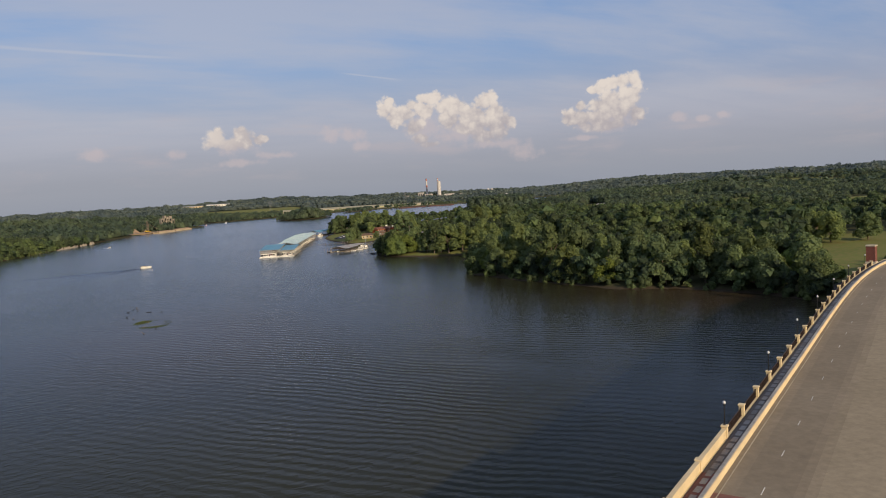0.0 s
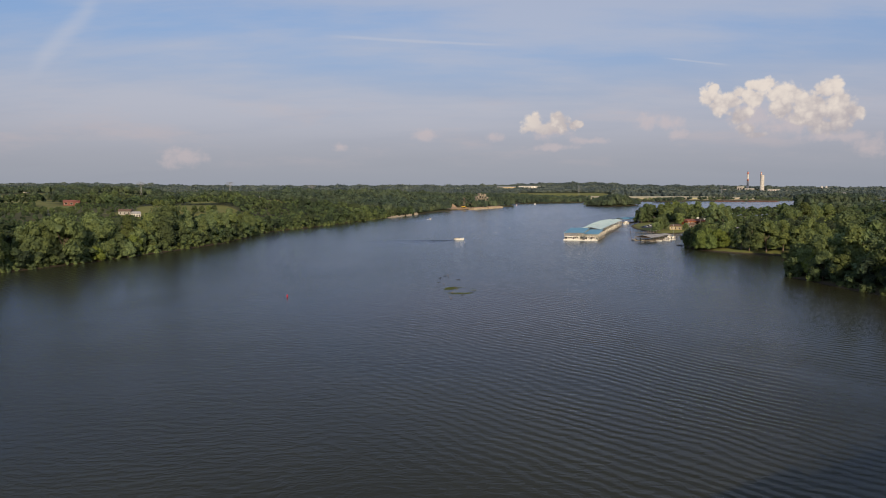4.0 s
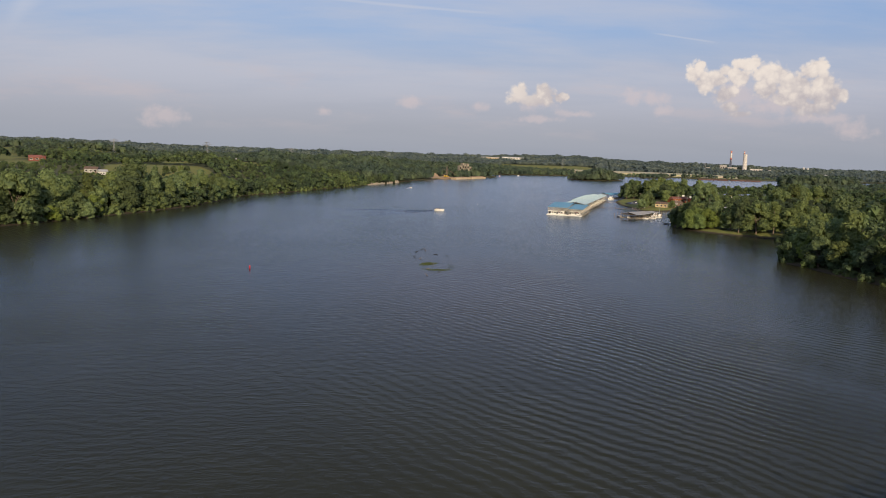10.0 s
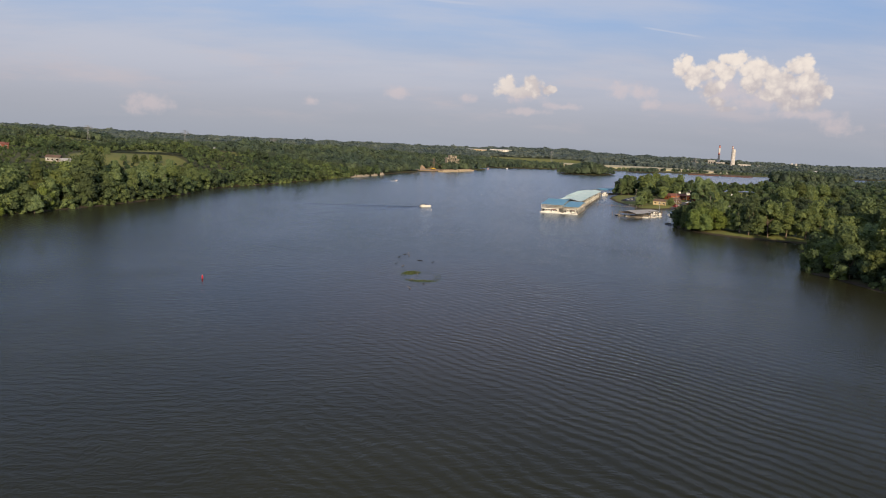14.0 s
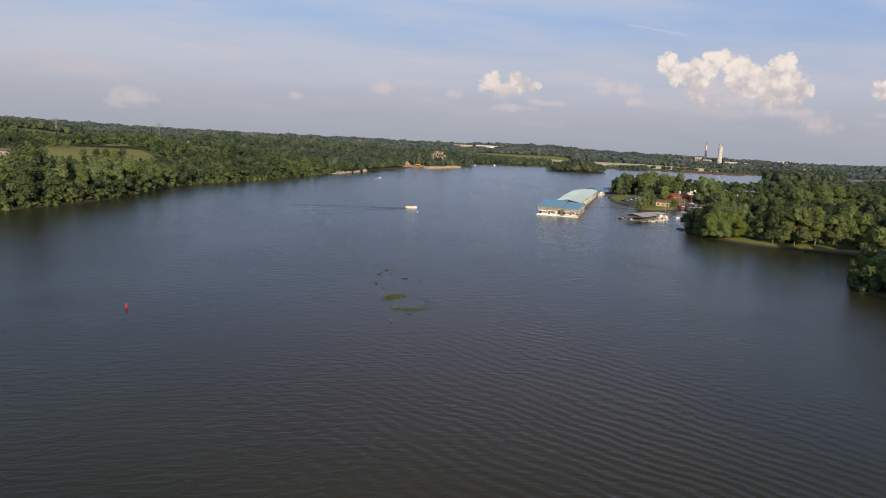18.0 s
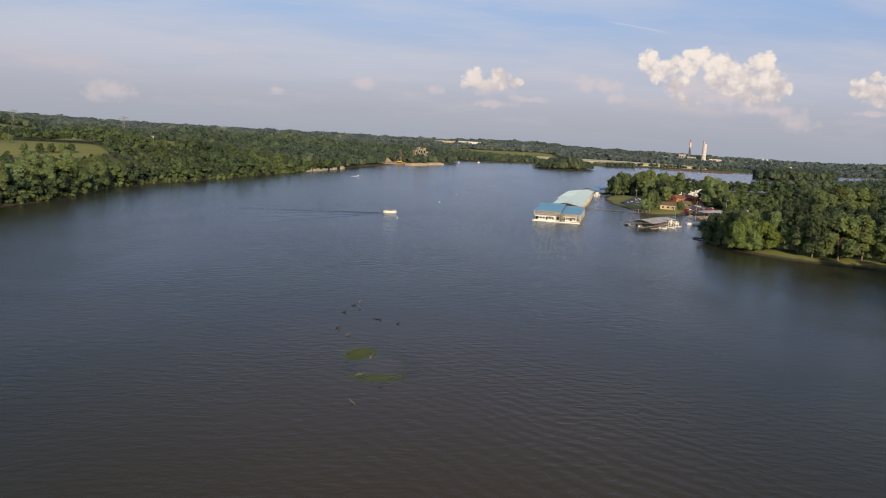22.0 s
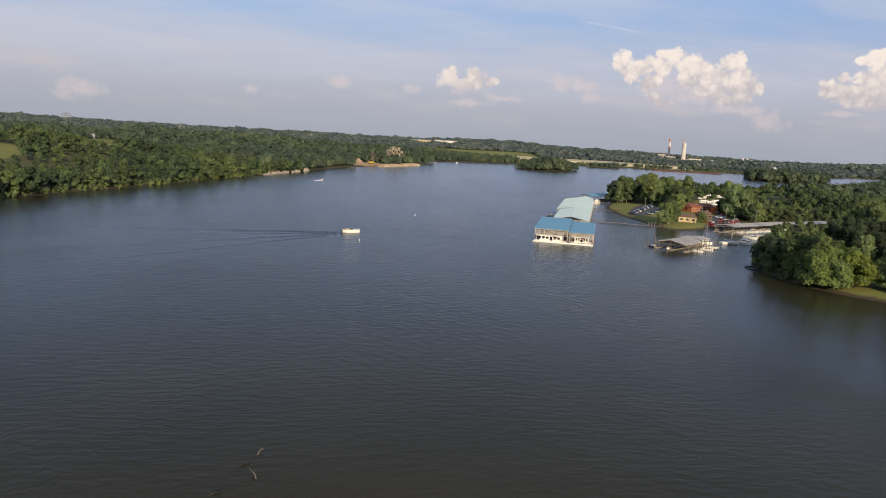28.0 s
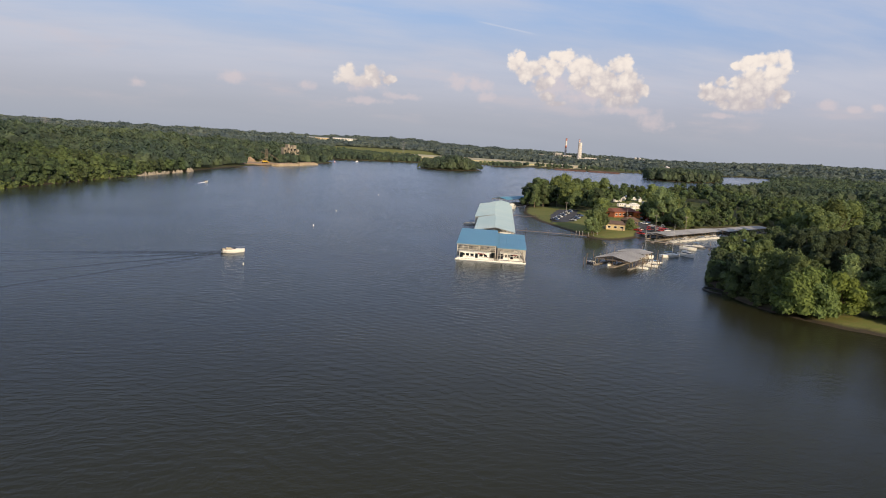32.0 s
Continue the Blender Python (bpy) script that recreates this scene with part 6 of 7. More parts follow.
def utility_pole(x, y, h=10):
    t = thing("utility_pole", pose(x, y, ground_at(x, y) - 0.2), "tall weathered wooden utility pole with a crossarm", "pole", "utility poles")
    bm = bmesh.new()
    add_tube(bm, (0, 0, 0), (0, 0, h), 0.16, 0.11, 8)
    part("shaft", bm, PLANK, t)
    part("crossarm", box_bm((2.2, 0.12, 0.14), (0, 0, h - 0.8)), PLANK, t)
    for s in (-0.9, 0.9):
        part("insulator", box_bm((0.1, 0.1, 0.2), (s, 0, h - 0.66)), SIDING, t)


for x, y, h in ((232, 690, 13), (256, 698, 14), (241, 741, 10), (210, 765, 10), (237, 846, 10)):
    utility_pole(x, y, h)

# ---- quarry, barges, power plant and distance ----
TANSOIL = mat("tan_bare_soil", (0.42, 0.33, 0.21), 0.95, grain=0.2, second=(0.34, 0.27, 0.18), patch=0.02)
ASHSOIL = mat("pale_ash_ground", (0.40, 0.345, 0.24), 0.95, grain=0.1, second=(0.36, 0.34, 0.18), patch=0.012)
OCHRE = mat("ochre_gravel", (0.30, 0.22, 0.145), 0.95, grain=0.4, second=(0.26, 0.18, 0.11), patch=0.05)
CHALK = mat("pale_limestone", (0.27, 0.235, 0.18), 0.9, grain=0.8, second=(0.18, 0.155, 0.12), patch=0.25)
RUST = mat("rust_red_steel", (0.090, 0.052, 0.044), 0.8, grain=0.8)
YELLOW = mat("yellow_machine_paint", (0.55, 0.36, 0.04), 0.6)
# red with the haze of distance mixed into its colour
STACKRED = mat("hazed_stack_red", (0.40, 0.17, 0.15), 0.7, grain=0.3)
STACKWHITE = mat("stack_white", (0.50, 0.48, 0.46), 0.7, grain=0.3)


def flat_area(name, outline, z, material, label):
    """A bare level area laid on the land."""
    bm = bmesh.new()
    add_prism(bm, outline, z - 3.0, z)
    return tagged(part(name, bm, material), label, "ground", kind="structure")


flat_area("ash_flat", ASH, 3.9, ASHSOIL, "pale tan ash ground on the far shore")
flat_area("ash_bank", [(400, 2330), (700, 2200), (850, 2190), (940, 2380), (790, 2580), (430, 2650)], 6.8, ASHSOIL, "raised pale tan ash bank behind the far shore")
flat_area("quarry_floor", QUARRY, 2.6, OCHRE, "bare ochre gravel floor of the riverside quarry")
flat_area("plant_yard", [(1250, 3550), (1560, 3450), (1830, 3800), (1800, 4180), (1500, 4240), (1330, 3900)], 4.6, TANSOIL, "bare yard of the distant power plant")


def laid_area(name, outline, cell, material, label):
    """A thin surface that follows the land."""
    o = np.array(outline, float)
    xs, ys = np.arange(o[:, 0].min(), o[:, 0].max() + cell, cell), np.arange(o[:, 1].min(), o[:, 1].max() + cell, cell)
    gx, gy = np.meshgrid(xs, ys)
    p = np.stack([gx.ravel(), gy.ravel()], 1)
    z = land_height(p) + 0.07
    nx = len(xs)
    i = (np.arange(len(ys) - 1)[:, None] * nx + np.arange(nx - 1)[None]).ravel()
    inside = signed(p[i] + cell / 2, outline) > 0
    q = i[inside]
    ob = raw(name, np.column_stack([p, z]), np.stack([q, q + 1, q + nx + 1, q + nx], 1).tolist(), material)
    return tagged(ob, label, "pavement", kind="structure")


laid_area("paved_bank", [(203, 156), (210, 174), (222, 185), (240, 194), (246, 186), (228, 169), (213, 156)], 1.5, DARK_ASPHALT, "dark paved bank slope beside the bridge end")
laid_area("gravel_lot", [(188, 735), (204, 738), (240, 812), (226, 816), (204, 776)], 1.5, DARK_ASPHALT, "dark asphalt parking lot on the marina point")
laid_area("gravel_lot", [(216, 684), (226, 680), (262, 716), (258, 745), (246, 742), (240, 722)], 1.5, DARK_ASPHALT, "dark asphalt parking lot above the cove")


def gravel_heap(x, y, rad, h, z):
    t = thing("gravel_heap", pose(x, y, z), "ochre heap of quarried gravel", "gravel heap", "quarry heaps")
    bm = bmesh.new()
    q = random.Random(int(x))
    rings = []
    for k in range(7):
        f = k / 6
        rings.append([bm.verts.new((math.cos(a) * rad * (1 - f) ** 0.8 * q.uniform(0.85, 1.15), math.sin(a) * rad * (1 - f) ** 0.8 * q.uniform(0.85, 1.15), h * f * q.uniform(0.9, 1.05)))
                      for a in (j * 6.283 / 20 for j in range(20))])
    for a, b in zip(rings, rings[1:]):
        for j in range(20):
            bm.faces.new((a[j], a[(j + 1) % 20], b[(j + 1) % 20], b[j]))
    bm.faces.new(rings[-1])
    part("gravel", bm, OCHRE, t)


gravel_heap(4, 1384, 10, 7, 2.4)
gravel_heap(-10, 1368, 9, 8, 2.4)
gravel_heap(-3, 1374, 12, 6, 2.4)
gravel_heap(24, 1398, 7, 4, 2.4)


PYLON = mat("dull_grey_steel", (0.26, 0.27, 0.28), 0.7, 0.3)


def lattice(bm, h, w0, w1, n, r=0.16):
    for s in ((-1, -1), (1, -1), (1, 1), (-1, 1)):
        add_tube(bm, (s[0] * w0, s[1] * w0, 0), (s[0] * w1, s[1] * w1, h), r, r * 0.8, 4)
    for k in range(n):
        a, b = k / n, (k + 1) / n
        wa, wb = w0 + (w1 - w0) * a, w0 + (w1 - w0) * b
        for s0, s1 in (((-1, -1), (1, -1)), ((1, -1), (1, 1)), ((1, 1), (-1, 1)), ((-1, 1), (-1, -1))):
            add_tube(bm, (s0[0] * wa, s0[1] * wa, h * a), (s1[0] * wb, s1[1] * wb, h * b), r * 0.5, r * 0.5, 3)


derrick = thing("quarry_derrick", pose(26, 1386, 2.4, 0, 0, 20) @ Matrix.Scale(0.72, 4), "tan steel quarry derrick with sloping conveyor booms", "crane")
bm = bmesh.new()
lattice(bm, 27, 2.0, 1.2, 7, 0.3)
part("tower", bm, RUSTY, derrick)
for a, b in (((-1, 0, 16), (-11, 0, 21)), ((1, 0, 20), (26, 2, 6)), ((1, 0, 9), (-16, -1, 4))):
    bm = bmesh.new()
    add_tube(bm, a, b, 0.5, 0.4, 6)
    part("conveyor", bm, RUSTY, derrick, "weathered brown conveyor boom")
digger = thing("loader", pose(24, 1368, 2.6, 0, 0, 40), "yellow quarry loader on the gravel floor", "loader")
part("body", box_bm((7, 3.2, 2.2), (0, 0, 1.0), 0, 0.2), YELLOW, digger)
part("cab", box_bm((2.2, 2.4, 2.0), (-0.5, 0, 3.2), 0, 0.15), PANE, digger)
part("bucket", box_bm((1.8, 3.6, 1.6), (5, 0, 0.5), 0, 0.2), YELLOW, digger)
for sx in (-2.3, 2.3):
    for sy in (-1.6, 1.6):
        bm = bmesh.new()
        add_tube(bm, (sx, sy - 0.4, 0.9), (sx, sy + 0.4, 0.9), 0.9, 0.9, 12)
        part("wheel", bm, TYRE, digger)
plant_silo = thing("quarry_bunker", pose(62, 1470, 3.4, 0, 0, 25), "weathered concrete loading bunker on tall legs at the quarry", "bunker")
for k, (w, h, x) in enumerate(((4.5, 20, -11), (4.0, 25, -5), (3.5, 22, -0.5), (5.0, 24, 5), (4.0, 18, 10.5))):
    part("bin", box_bm((w, 9, h - 9), (x, 0, 9), 0, 0.15), CHALK, plant_silo)
    for sx in (-0.4, 0.4):
        for sy in (-3.6, 3.6):
            part("leg", box_bm((0.9, 0.9, 9.2), (x + sx * w, sy, 0)), CHALK, plant_silo)
    # the bin is solid; this dark panel carries the shade of its mouth
    part("opening", box_bm((w * 0.5, 0.3, 4.0), (x, -4.5, h - 7 - 2 * (k % 2))), PANE, plant_silo, "dark panel painted for the shade of a bin opening")


def barge(x, y, turn, length, width, load, label):
    t = thing("barge", pose(x, y, 0, 0, 0, turn), label, "barge", "river barges")
    bm = bmesh.new()
    wedge(bm, -length / 2, length / 2, width, -0.8, 2.2, -1.5, -1.5, 1.0)
    bmesh.ops.recalc_face_normals(bm, faces=bm.faces[:])
    part("hull", bm, load[0], t)
    part("coaming", box_bm((length * 0.92, width * 0.8, 0.9), (0, 0, 2.1), 0, 0.1), load[0], t)
    bm = bmesh.new()
    for k in range(int(length / 9)):
        bmesh.ops.create_cone(bm, segments=10, radius1=width * 0.42, radius2=0.6, depth=1.6, cap_ends=True, matrix=Matrix.Translation((-length * 0.42 + k * 9, 0, 3.5)))
    part("cargo", bm, load[1], t)


barge(52, 1372, 63, 62, 11, (TANSOIL, OCHRE), "tan barge loaded with gravel moored at the quarry")
barge(84, 1438, 63, 66, 11, (TANSOIL, OCHRE), "tan barge loaded with gravel moored at the quarry")
barge(742, 1985, -12, 75, 13, (RUST, RUST), "long rust-red barge moored at the far shore")
barge(822, 1968, -12, 75, 13, (RUST, RUST), "long rust-red barge moored at the far shore")


def tow_boat(x, y, turn, tone, label):
    t = thing("tow_boat", pose(x, y, 0, 0, 0, turn) @ Matrix.Scale(0.28, 4), label, "boat")
    part("hull", box_bm((22, 8, 2.4), (0, 0, -0.6), 0, 0.4), tone, t)
    part("lower_deckhouse", box_bm((14, 6.5, 2.8), (-1, 0, 1.8), 0, 0.1), SIDING, t)
    part("upper_deckhouse", box_bm((9, 5.5, 2.6), (-0.5, 0, 4.6), 0, 0.1), tone, t)
    part("wheelhouse", box_bm((4.5, 4.5, 2.6), (1.5, 0, 7.2), 0, 0.1), SIDING, t)
    part("window_band", box_bm((4.6, 4.6, 0.9), (1.5, 0, 8.3)), PANE, t)
    bm = bmesh.new()
    add_tube(bm, (-4, 0, 7), (-4, 0, 12), 0.5, 0.5, 8)
    part("funnel", bm, BLACK, t)


tow_boat(146, 1640, 70, STACKRED, "red and white river tow boat at the far bank")
tow_boat(196, 1722, 40, SIDING, "white river tow boat at the far bank")


def smoke_stack(x, y, h, r0, r1, label):
    t = thing("smoke_stack", pose(x, y, 4.4), label, "chimney", "power plant stacks")
    n = 9
    for k in range(n):
        a, b = k / n, (k + 1) / n
        bm = bmesh.new()
        add_tube(bm, (0, 0, h * a), (0, 0, h * b), r0 + (r1 - r0) * a, r0 + (r1 - r0) * b, 20)
        part("band", bm, STACKRED if k in (5, 8) else STACKWHITE, t, "red band paled in colour for haze" if k in (5, 8) else "")
    bm = bmesh.new()
    add_tube(bm, (0, 0, h), (0, 0, h + 1.5), r1 + 0.6, r1 + 0.6, 20)
    part("rim", bm, RUST, t)


smoke_stack(1627, 4094, 112, 6.6, 4.4, "tall slender smoke stack with red and white bands")
tower = thing("boiler_tower", pose(1649, 3959, 4.4, 0, 0, -22), "massive pale concrete tower with a banded flue on top", "tower")
bm = bmesh.new()
add_tube(bm, (0, 0, 0), (0, 0, 92), 11.5, 10.0, 28)
part("shaft", bm, STACKWHITE, tower)
for k in range(4):
    bm = bmesh.new()
    add_tube(bm, (-5.5, 0, 92 + k * 4.2), (-5.5, 0, 92 + (k + 1) * 4.2), 3.9, 3.8, 16)
    part("flue_band", bm, STACKRED if k % 2 else STACKWHITE, tower)
bm = bmesh.new()
add_tube(bm, (0, 0, 92), (0, 0, 93.5), 10.6, 10.6, 28)
part("rim", bm, STACKWHITE, tower)


def plant_block(x, y, turn, size, tone, label):
    t = thing("plant_building", pose(x, y, 4.4, 0, 0, turn), label, "building", "power plant buildings")
    part("wall", box_bm(size, (0, 0, 0), 0, 0.4), tone, t)
    part("roof", box_bm((size[0] + 1.5, size[1] + 1.5, 1.2), (0, 0, size[2] + 0.003)), STEEL, t)
    for k in range(int(size[0] / 12)):
        part("window", box_bm((5, 0.6, size[2] * 0.25), (-size[0] / 2 + 8 + k * 12, -size[1] / 2 - 0.15, size[2] * 0.5)), PANE, t)


for x, y, a, s in ((1600, 4000, -20, (46, 30, 22)), (1575, 4060, -20, (36, 30, 32)), (1700, 3930, -20, (60, 30, 17)), (1770, 3900, -20, (34, 26, 14)), (1500, 4100, -20, (36, 30, 18)), (1620, 3860, -20, (28, 20, 12))):
    plant_block(x, y, a, s, STACKWHITE if x in (1700, 1770) else GREYSTONE, "pale industrial building at the foot of the power plant")


def silo_tank(x, y, z, rad, h, label, dome=True):
    t = thing("storage_tank", pose(x, y, z), label, "tank", "distant white tanks")
    bm = bmesh.new()
    add_tube(bm, (0, 0, 0), (0, 0, h), rad, rad, 20)
    part("shell", bm, STACKWHITE, t)
    bm = bmesh.new()
    add_tube(bm, (0, 0, h), (0, 0, h + rad * 0.45), rad * 1.02, rad * 0.15, 20)
    part("roof", bm, STACKWHITE, t)
    bm = bmesh.new()
    lattice(bm, h, 0.8, 0.8, 6, 0.15)
    part("ladder_tower", bm, STEEL, t).location = (rad + 1.2, 0, 0)


def pylon(x, y, h, turn):
    t = thing("power_pylon", pose(x, y, float(land_height([(x, y)])[0]), 0, 0, turn), "grey lattice power line pylon above the trees", "pylon", "power pylons")
    bm = bmesh.new()
    lattice(bm, h, h * 0.07, h * 0.02, 9, 0.15)
    part("mast", bm, PYLON, t)
    for k, w in ((0.78, 7), (0.88, 8.5), (0.97, 6)):
        bm = bmesh.new()
        add_tube(bm, (-w, 0, h * k), (w, 0, h * k), 0.16, 0.16, 4)
        add_tube(bm, (-w, 0, h * k), (0, 0, h * (k + 0.04)), 0.2, 0.2, 4)
        add_tube(bm, (w, 0, h * k), (0, 0, h * (k + 0.04)), 0.2, 0.2, 4)
        part("crossarm", bm, PYLON, t)


def land(x, y):
    return float(land_height([(x, y)])[0])


silo_tank(-180, 1435, land(-180, 1435), 4.0, 27 - land(-180, 1435), "white cylindrical tank standing above the west woods")
silo_tank(1416, 2689, 3, 10, 10, "large white storage tank on the far shore")
for k in range(3):
    silo_tank(1835 + k * 17, 3700 - k * 10, 4, 5.5, 34 - 8 * (k == 2), "group of white silos beside the power plant")
silo_tank(1839, 1693, 14, 7, 14, "pale blue water tank on the wooded hill")
for x, y, h, a in ((-411, 1385, 30, 30), (-578, 1384, 25, 30), (-275, 1475, 25, 30), (-880, 1390, 30, 30), (-120, 1900, 30, 30), (420, 2440, 40, 20), (900, 2480, 40, 20), (1500, 1750, 40, 50)):
    pylon(x, y, h, a)

# farms on the west bank
for x, y, a, s, wall, roof, lab in ((-442, 862, 25, (17, 9, 4.5), BRICK, OLD_RED, "red barn with a faded red roof in the fields"), (-309, 702, 10, (11, 8, 3.2), GREYSTONE, SHINGLE, "white farmhouse beside a green field"),
                                    (-297, 697, 40, (7, 6, 2.8), SIDING, GREY_ROOF, "small white farm shed"), (-313, 1193, 15, (12, 8, 3.5), SIDING, GREY_ROOF, "white house among the trees"),
                                    (-812, 1395, 15, (26, 12, 5), SIDING, GREY_ROOF, "long white farm building on the hill"), (-700, 1450, 15, (24, 12, 5), CANVAS, SHINGLE, "long dark farm building on the hill")):
    house(x, y, a, s, wall, roof, lab, 3, 0.0, 2.0)
for a, ln in ((4.25, 110), (6.05, 120)):
    x, y = 4250 * math.sin(radians(a)), 4250 * math.cos(radians(a))
    house(x, y, -a, (ln, 40, 11), SIDING if a > 5 else STUCCO, GREY_ROOF, "very long pale shed on the far hillside", 8, 0.0, 3.0, "warehouse")
house(655, 940, 30, (24, 10, 4.5), SIDING, GREY_ROOF, "long white house beyond the east woods", 5, 0.0, 2.0)
for x, y, a, s, wall, roof, lab in ((660, 480, 30, (26, 10, 4), STUCCO, SHINGLE, "tan farm building beyond the east woods"), (640, 520, 30, (12, 9, 4), SIDING, GREY_ROOF, "white house beyond the east woods"),
                                    (432, 330, 40, (9, 6, 2.6), OCHRE, SHINGLE, "sunlit tan barn behind the field trees")):
    house(x, y, a, s, wall, roof, lab, 4, 0.0, 2.0)

# pale rock faces on the west bank
q = random.Random(8)
for k, (x, y) in enumerate(((-80, 1006), (-75, 1022), (-70, 1040), (-66, 1052), (-61, 1068), (-58, 1082), (-50, 1110), (-112, 905), (-98, 950), (-176, 640), (-150, 756))):
    t = thing("rock_outcrop", pose(x - 1.0, y, -0.4, 0, 0, 70 + q.uniform(-12, 12)), "pale weathered limestone outcrop at the waterline", "rock", "bank rocks")
    big = q.uniform(0.75, 1.2) if k < 7 else 0.5
    for j in range(5):
        bm = bmesh.new()
        bmesh.ops.create_icosphere(bm, subdivisions=2, radius=1)
        sx, sy, sz = q.uniform(1.0, 2.0) * big, q.uniform(0.8, 1.6) * big, q.uniform(1.0, 4.2) * big
        for v in bm.verts:
            n = 1 + q.uniform(-0.2, 0.2)
            v.co = Vector((v.co.x * sx * n + (j - 2) * 2.5 * big, v.co.y * sy * n, max(v.co.z, -0.2) * sz * (1 + q.uniform(-0.15, 0.15))))
        part("boulder", bm, CHALK, t)

# ---- on the water ----
RED_BUOY = mat("red_buoy_paint", (0.42, 0.012, 0.03), 0.5)
MOSS = mat("water_weed", (0.045, 0.068, 0.020), 0.9, grain=3, second=(0.062, 0.072, 0.026), patch=0.5)
DRIFT = mat("pale_driftwood", (0.13, 0.11, 0.088), 0.9, grain=4, per_object=0.3)
WETWOOD = mat("wet_dark_wood", (0.022, 0.020, 0.018), 0.6, grain=4)


def channel_buoy(x, y):
    t = thing("channel_buoy", pose(x, y, 0, 4, 2) @ Matrix.Scale(0.54, 4), "red cone-topped channel buoy floating upright", "buoy")
    bm = bmesh.new()
    add_tube(bm, (0, 0, -0.5), (0, 0, 1.5), 0.45, 0.42, 14)
    part("float", bm, RED_BUOY, t)
    bm = bmesh.new()
    add_tube(bm, (0, 0, 1.5), (0, 0, 2.3), 0.42, 0.10, 14)
    part("nun_top", bm, RED_BUOY, t)
    bm = bmesh.new()
    add_tube(bm, (0, 0, 2.3), (0, 0, 2.45), 0.12, 0.12, 8)
    part("lifting_ring", bm, STEEL, t)


channel_buoy(-64, 286)
for x, y in ((11, 568), (42, 683), (61, 762), (109, 905), (160, 968)):
    t = thing("marker_buoy", pose(x, y, 0, 3, -2) @ Matrix.Scale(0.48, 4), "small white marker buoy floating off the marina", "buoy", "white marker buoys")
    bm = bmesh.new()
    add_tube(bm, (0, 0, -0.6), (0, 0, 1.35), 0.34, 0.3, 12)
    part("float", bm, GEL, t)
    bm = bmesh.new()
    add_tube(bm, (0, 0, 0.75), (0, 0, 0.9), 0.325, 0.322, 12)
    part("band", bm, YELLOW, t, "orange band")
    bm = bmesh.new()
    add_tube(bm, (0, 0, 1.35), (0, 0, 1.5), 0.2, 0.08, 10)
    part("top", bm, GEL, t)
cruiser(pose(7, 594, -0.05, 0, 0, 20), 8.2, "cream open motor boat with a dark windscreen under way", "", None, False, None, True)
cruiser(pose(-26, 960, 0, 0, -4, 70), 6.0, "small white speedboat throwing spray behind it", "", None, False, None, True)


def weed_islet():
    """A ring of flooded grass round a muddy pool."""
    q = np.random.RandomState(4)
    t = thing("weed_islet", pose(3.8, 305.5, 0), "flooded ring of green water grass on a mud shoal", "islet")
    n = 15000
    a = q.uniform(0, 6.283, n)
    rr = q.uniform(0.55, 1.12, n)
    x, y = np.cos(a) * 6.4 * rr, np.sin(a) * 10.5 * rr
    thick = np.clip(1.25 * np.exp(-((x + 3.6) ** 2 / 14 + (y - 6) ** 2 / 20)) + 0.7 * np.exp(-((x - 0.5) ** 2 / 30 + (y + 8.5) ** 2 / 10)) + 0.2 * np.exp(-((x - 6) ** 2 / 5 + y ** 2 / 50)) + 0.03, 0, 1)
    keep = (q.uniform(0, 1, n) < thick) & ((rr > 0.74) | (thick > 0.55))
    x, y, th = x[keep], y[keep], thick[keep]
    h = 0.04 + 0.16 * th * q.uniform(0.5, 1.2, len(x))
    b = q.uniform(0, 6.283, len(x))
    dx, dy = np.cos(b) * 0.055, np.sin(b) * 0.055
    lx, ly = q.normal(0, 0.14, len(x)), q.normal(0, 0.14, len(x))
    z = np.zeros(len(x)) - 0.05
    v = np.stack([np.stack([x - dx, y - dy, z], 1), np.stack([x + dx, y + dy, z], 1), np.stack([x + lx, y + ly, h], 1)], 1).reshape(-1, 3)
    grass = raw("water_grass", v, (np.arange(len(x))[:, None] * 3 + np.arange(3)).tolist(), MOSS, t)
    for cx, cy, ax, ay, seed in ((-3.4, 6.0, 3.9, 4.6, 1), (0.4, -9.0, 5.2, 2.2, 2)):
        w = np.random.RandomState(seed)
        ring = [(cx + math.cos(k / 28 * 6.283) * ax * w.uniform(0.75, 1.15), cy + math.sin(k / 28 * 6.283) * ay * w.uniform(0.75, 1.15)) for k in range(28)]
        bm = bmesh.new()
        c = bm.verts.new((cx, cy, 0.015))
        vs = [bm.verts.new((px, py, -0.12)) for px, py in ring]
        ms = [bm.verts.new((cx + (px - cx) * 0.75, cy + (py - cy) * 0.75, -0.01)) for px, py in ring]
        for k in range(28):
            bm.faces.new((c, ms[k], ms[(k + 1) % 28])), bm.faces.new((ms[k], vs[k], vs[(k + 1) % 28], ms[(k + 1) % 28]))
        part("mud_bank", bm, MOSS, t)


weed_islet()


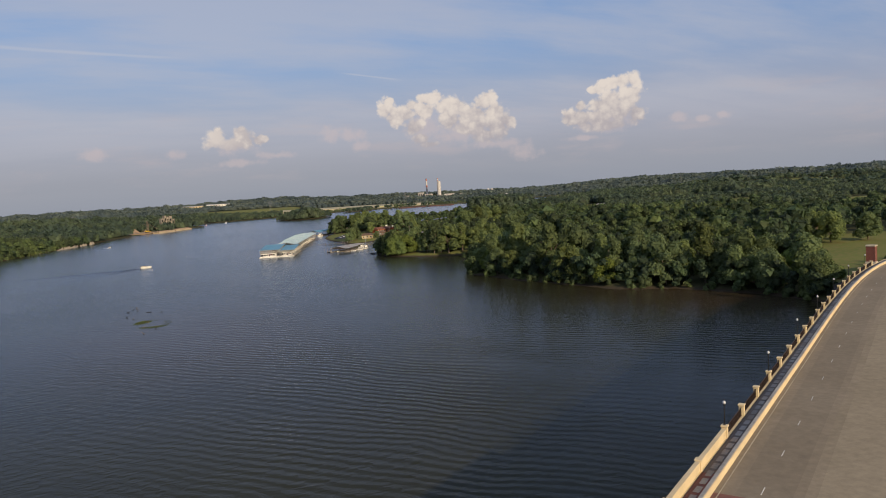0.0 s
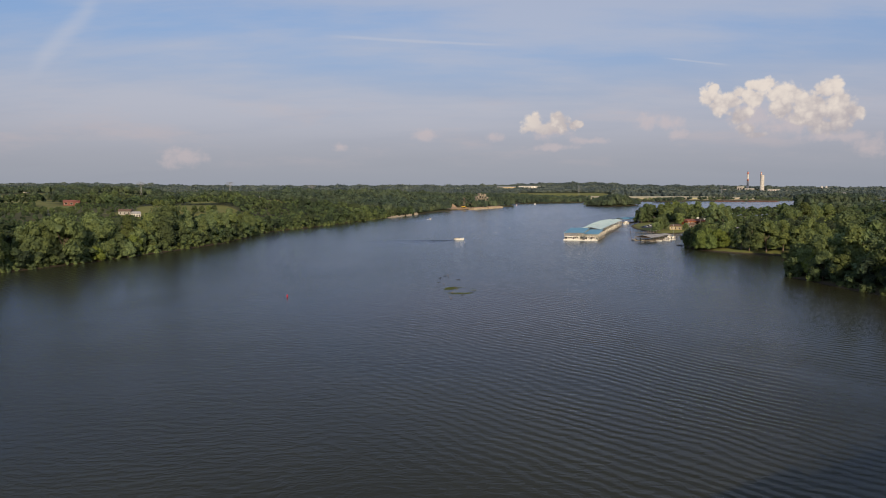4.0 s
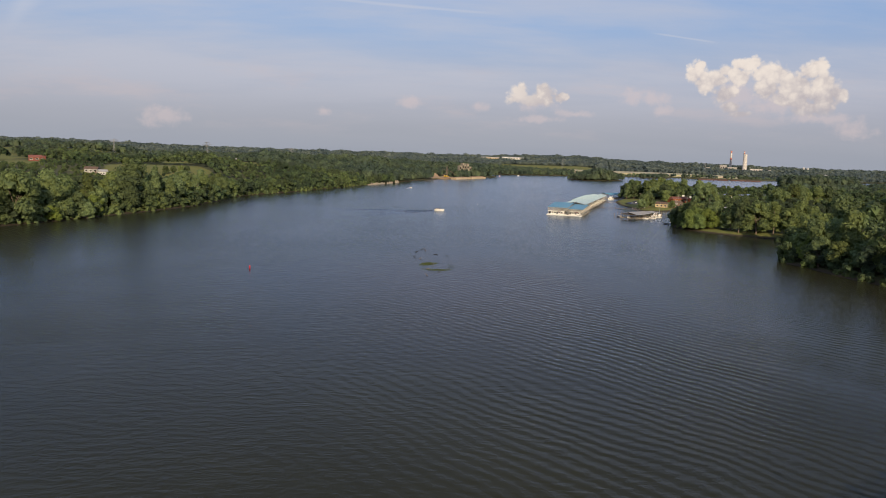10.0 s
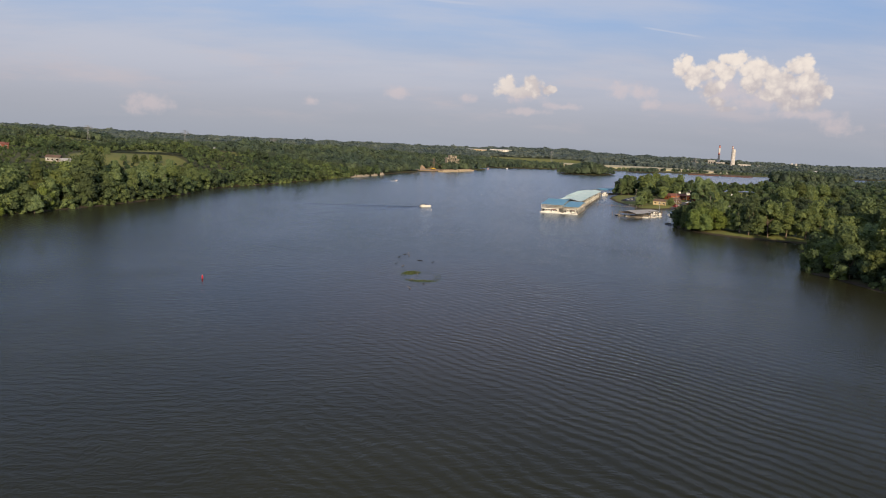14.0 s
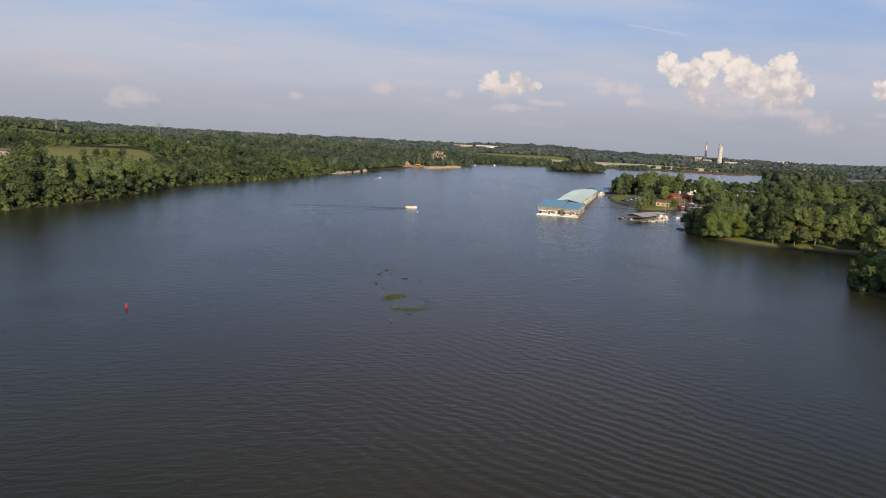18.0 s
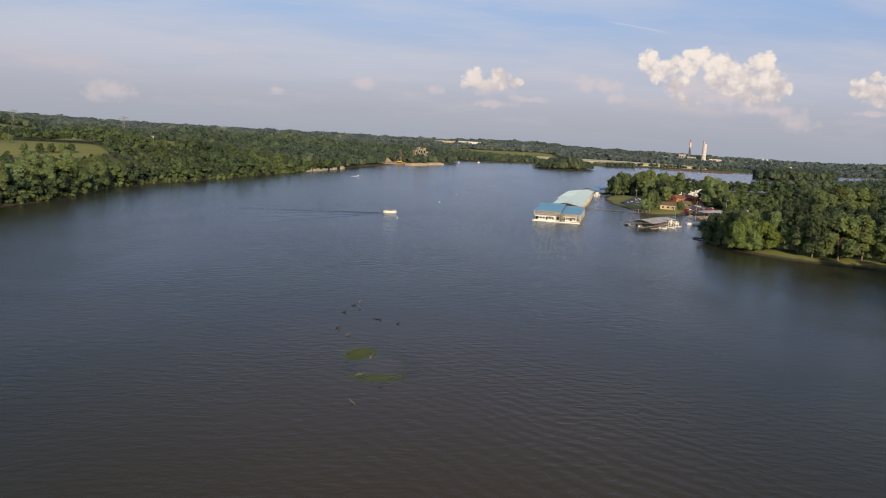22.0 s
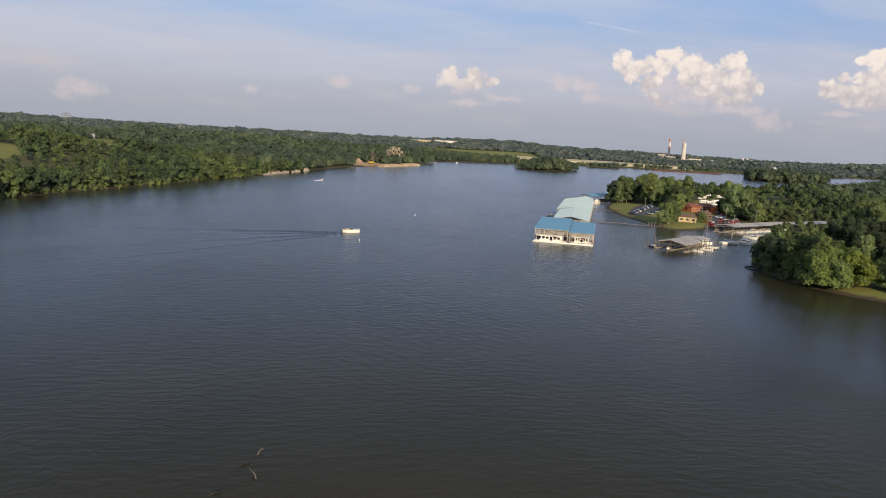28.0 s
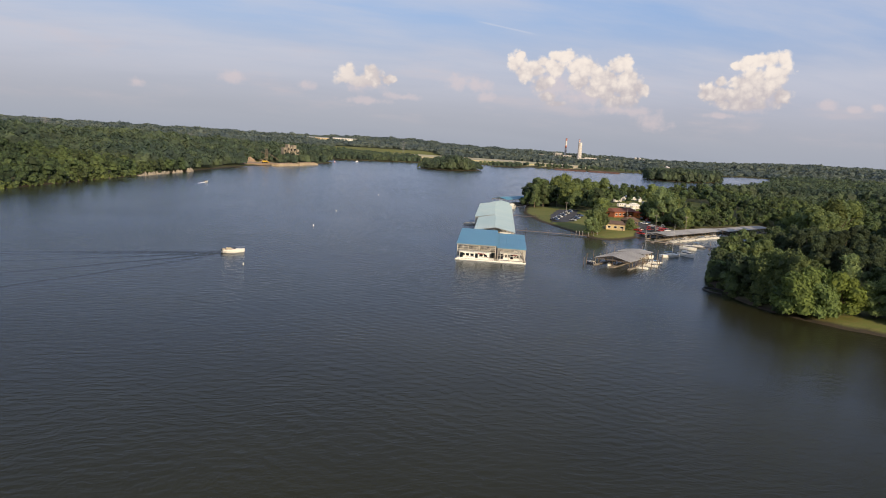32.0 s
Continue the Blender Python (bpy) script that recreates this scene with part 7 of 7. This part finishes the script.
def snag(x, y, turn, length, up, material, label, forks=2):
    length *= 0.5
    up *= 0.5
    t = thing("driftwood", pose(x, y, -0.1, 0, 0, turn), label, "driftwood", "snags in the shallows")
    q = random.Random(int(x * 13 + y * 7))
    bm = bmesh.new()
    pts = [Vector((-length / 2, 0, 0)), Vector((-length * 0.1, q.uniform(-0.3, 0.3), 0.15 + up * 0.4)), Vector((length / 2, q.uniform(-0.5, 0.5), up))]
    for a, b, r0, r1 in ((pts[0], pts[1], 0.13, 0.10), (pts[1], pts[2], 0.10, 0.04)):
        add_tube(bm, a, b, r0, r1, 7)
    part("log", bm, material, t)
    for k in range(forks):
        bm = bmesh.new()
        a = pts[1].lerp(pts[2], q.uniform(0, 0.6))
        add_tube(bm, a, a + Vector((q.uniform(0.3, 1.4), q.uniform(-1.0, 1.0), q.uniform(0.2, 0.9))), 0.06, 0.02, 5)
        part("branch", bm, material, t)


for x, y, a, n, up, m, lab in ((-5, 346.5, 20, 3.0, 0.5, WETWOOD, "dark wet log with stubs breaking the water"), (-3, 354.5, 50, 3.6, 0.3, WETWOOD, "dark sunken branch at the surface"), (-1.2, 358, 60, 2.6, 1.0, DRIFT, "pale branch sticking out of the water"),
                               (-1, 351, 110, 2.2, 1.1, DRIFT, "pale forked branch sticking out of the water"), (8, 337, 70, 2.0, 0.5, WETWOOD, "dark stub of a sunken tree"), (3.5, 340.5, -20, 5.5, 0.15, WETWOOD, "long dark sunken log"),
                               (-5.5, 331, 10, 1.6, 0.6, WETWOOD, "dark root stub above the water"), (-3, 325, 30, 1.5, 0.5, DRIFT, "pale root stub above the water"), (0.5, 297.5, 15, 2.4, 0.7, DRIFT, "weathered tan log stranded on the weed"),
                               (2.5, 309, 100, 2.6, 1.1, DRIFT, "white bleached branch on the weed islet"), (0.3, 283, 120, 2.0, 0.5, DRIFT, "pale branch drifting on the water"), (4.5, 291.5, -10, 2.2, 0.1, WETWOOD, "thin dark branch sunken in the shallows")):
    snag(x, y, a, n, up, m, lab)
# fallen branches at the tip of the wooded point
for x, y, a, n in ((172, 541, 160, 9.0), (171, 530, 190, 6.0)):
    snag(x, y, a, n, 1.2, WETWOOD, "dark fallen tree lying in the shallows", 5)
ring = thing("drift_boom", pose(167.6, 536, 0.1), "dark curved drift boom of lashed logs off the wooded point", "driftwood")
for k in range(15):
    a0, a1 = radians(-60 + k * 20), radians(-60 + (k + 1) * 20.5)
    bm = bmesh.new()
    add_tube(bm, (math.cos(a0) * 3.4, math.sin(a0) * 5.6, 0), (math.cos(a1) * 3.4, math.sin(a1) * 5.6, 0), 0.34, 0.30, 8)
    part("log", bm, WETWOOD, ring)
stage = thing("landing_stage", pose(204.5, 459.6, 0, 0, 0, -17), "small dark floating landing stage by the wooded bank", "dock")
for k in range(5):
    part("plank_section", box_bm((1.3, 2.0, 0.3), (-2.8 + k * 1.4, 0, 0.05)), WETWOOD, stage)
for x in (-3.4, 3.4):
    bm = bmesh.new()
    add_tube(bm, (x, 1.1, -2), (x, 1.1, 1.5), 0.12, 0.1, 7)
    part("mooring_pile", bm, RUSTY, stage)


def wake(m, label, arms):
    """Low ridges that spread behind a boat."""
    bm = bmesh.new()
    for side in (-1, 1):
        for k in range(arms):
            spread_, start = (0.06 + 0.05 * k if side > 0 else 0.08 + 0.27 * k), 3 + 5 * k
            last = None
            for j in range(34):
                s = start + j * (2.6 + 0.5 * k)
                fade = (1 - j / 34) ** 0.6
                c = Vector((-s, side * (0.8 + s * spread_ + 0.4 * math.sin(s * 0.23 + k)), 0))
                w, h = 0.7 + 0.016 * s, 0.19 * fade
                row = [bm.verts.new(c + Vector((0, -w, -0.03))), bm.verts.new(c + Vector((0, 0, h))), bm.verts.new(c + Vector((0, w, -0.03)))]
                if last:
                    bm.faces.new((last[0], row[0], row[1], last[1])), bm.faces.new((last[1], row[1], row[2], last[2]))
                last = row
    for face in bm.faces:
        face.normal_update()
        if face.normal.z < 0:
            face.normal_flip()
    ob = part("wake", bm, WATER, None, "", True)
    ob.matrix_world = m
    tagged(ob, label, "wake", kind="stuff")


wake(pose(7, 594, 0, 0, 0, 18), "spreading wake ripples behind the motor boat", 3)
wake(pose(-26, 960, 0, 0, 0, 70), "spreading wake ripples behind the speedboat", 1)
FOAM = mat("white_foam", (0.8, 0.8, 0.8), 0.9, grain=6)
bm = bmesh.new()
q = random.Random(3)
for k in range(40):
    s = 3 + k * 0.35
    bmesh.ops.create_icosphere(bm, subdivisions=1, radius=0.25 + 0.2 * q.random(), matrix=Matrix.Translation((-s, q.uniform(-1, 1) * (0.6 + s * 0.08), 0.05)) @ Matrix.Diagonal((1.6, 1, 0.6 * max(0.2, 1 - s / 20), 1)))
ob = part("spray", bm, FOAM)
ob.matrix_world = pose(-26, 960, 0, 0, 0, 70)
tagged(ob, "white spray behind the speedboat", "spray", kind="stuff")
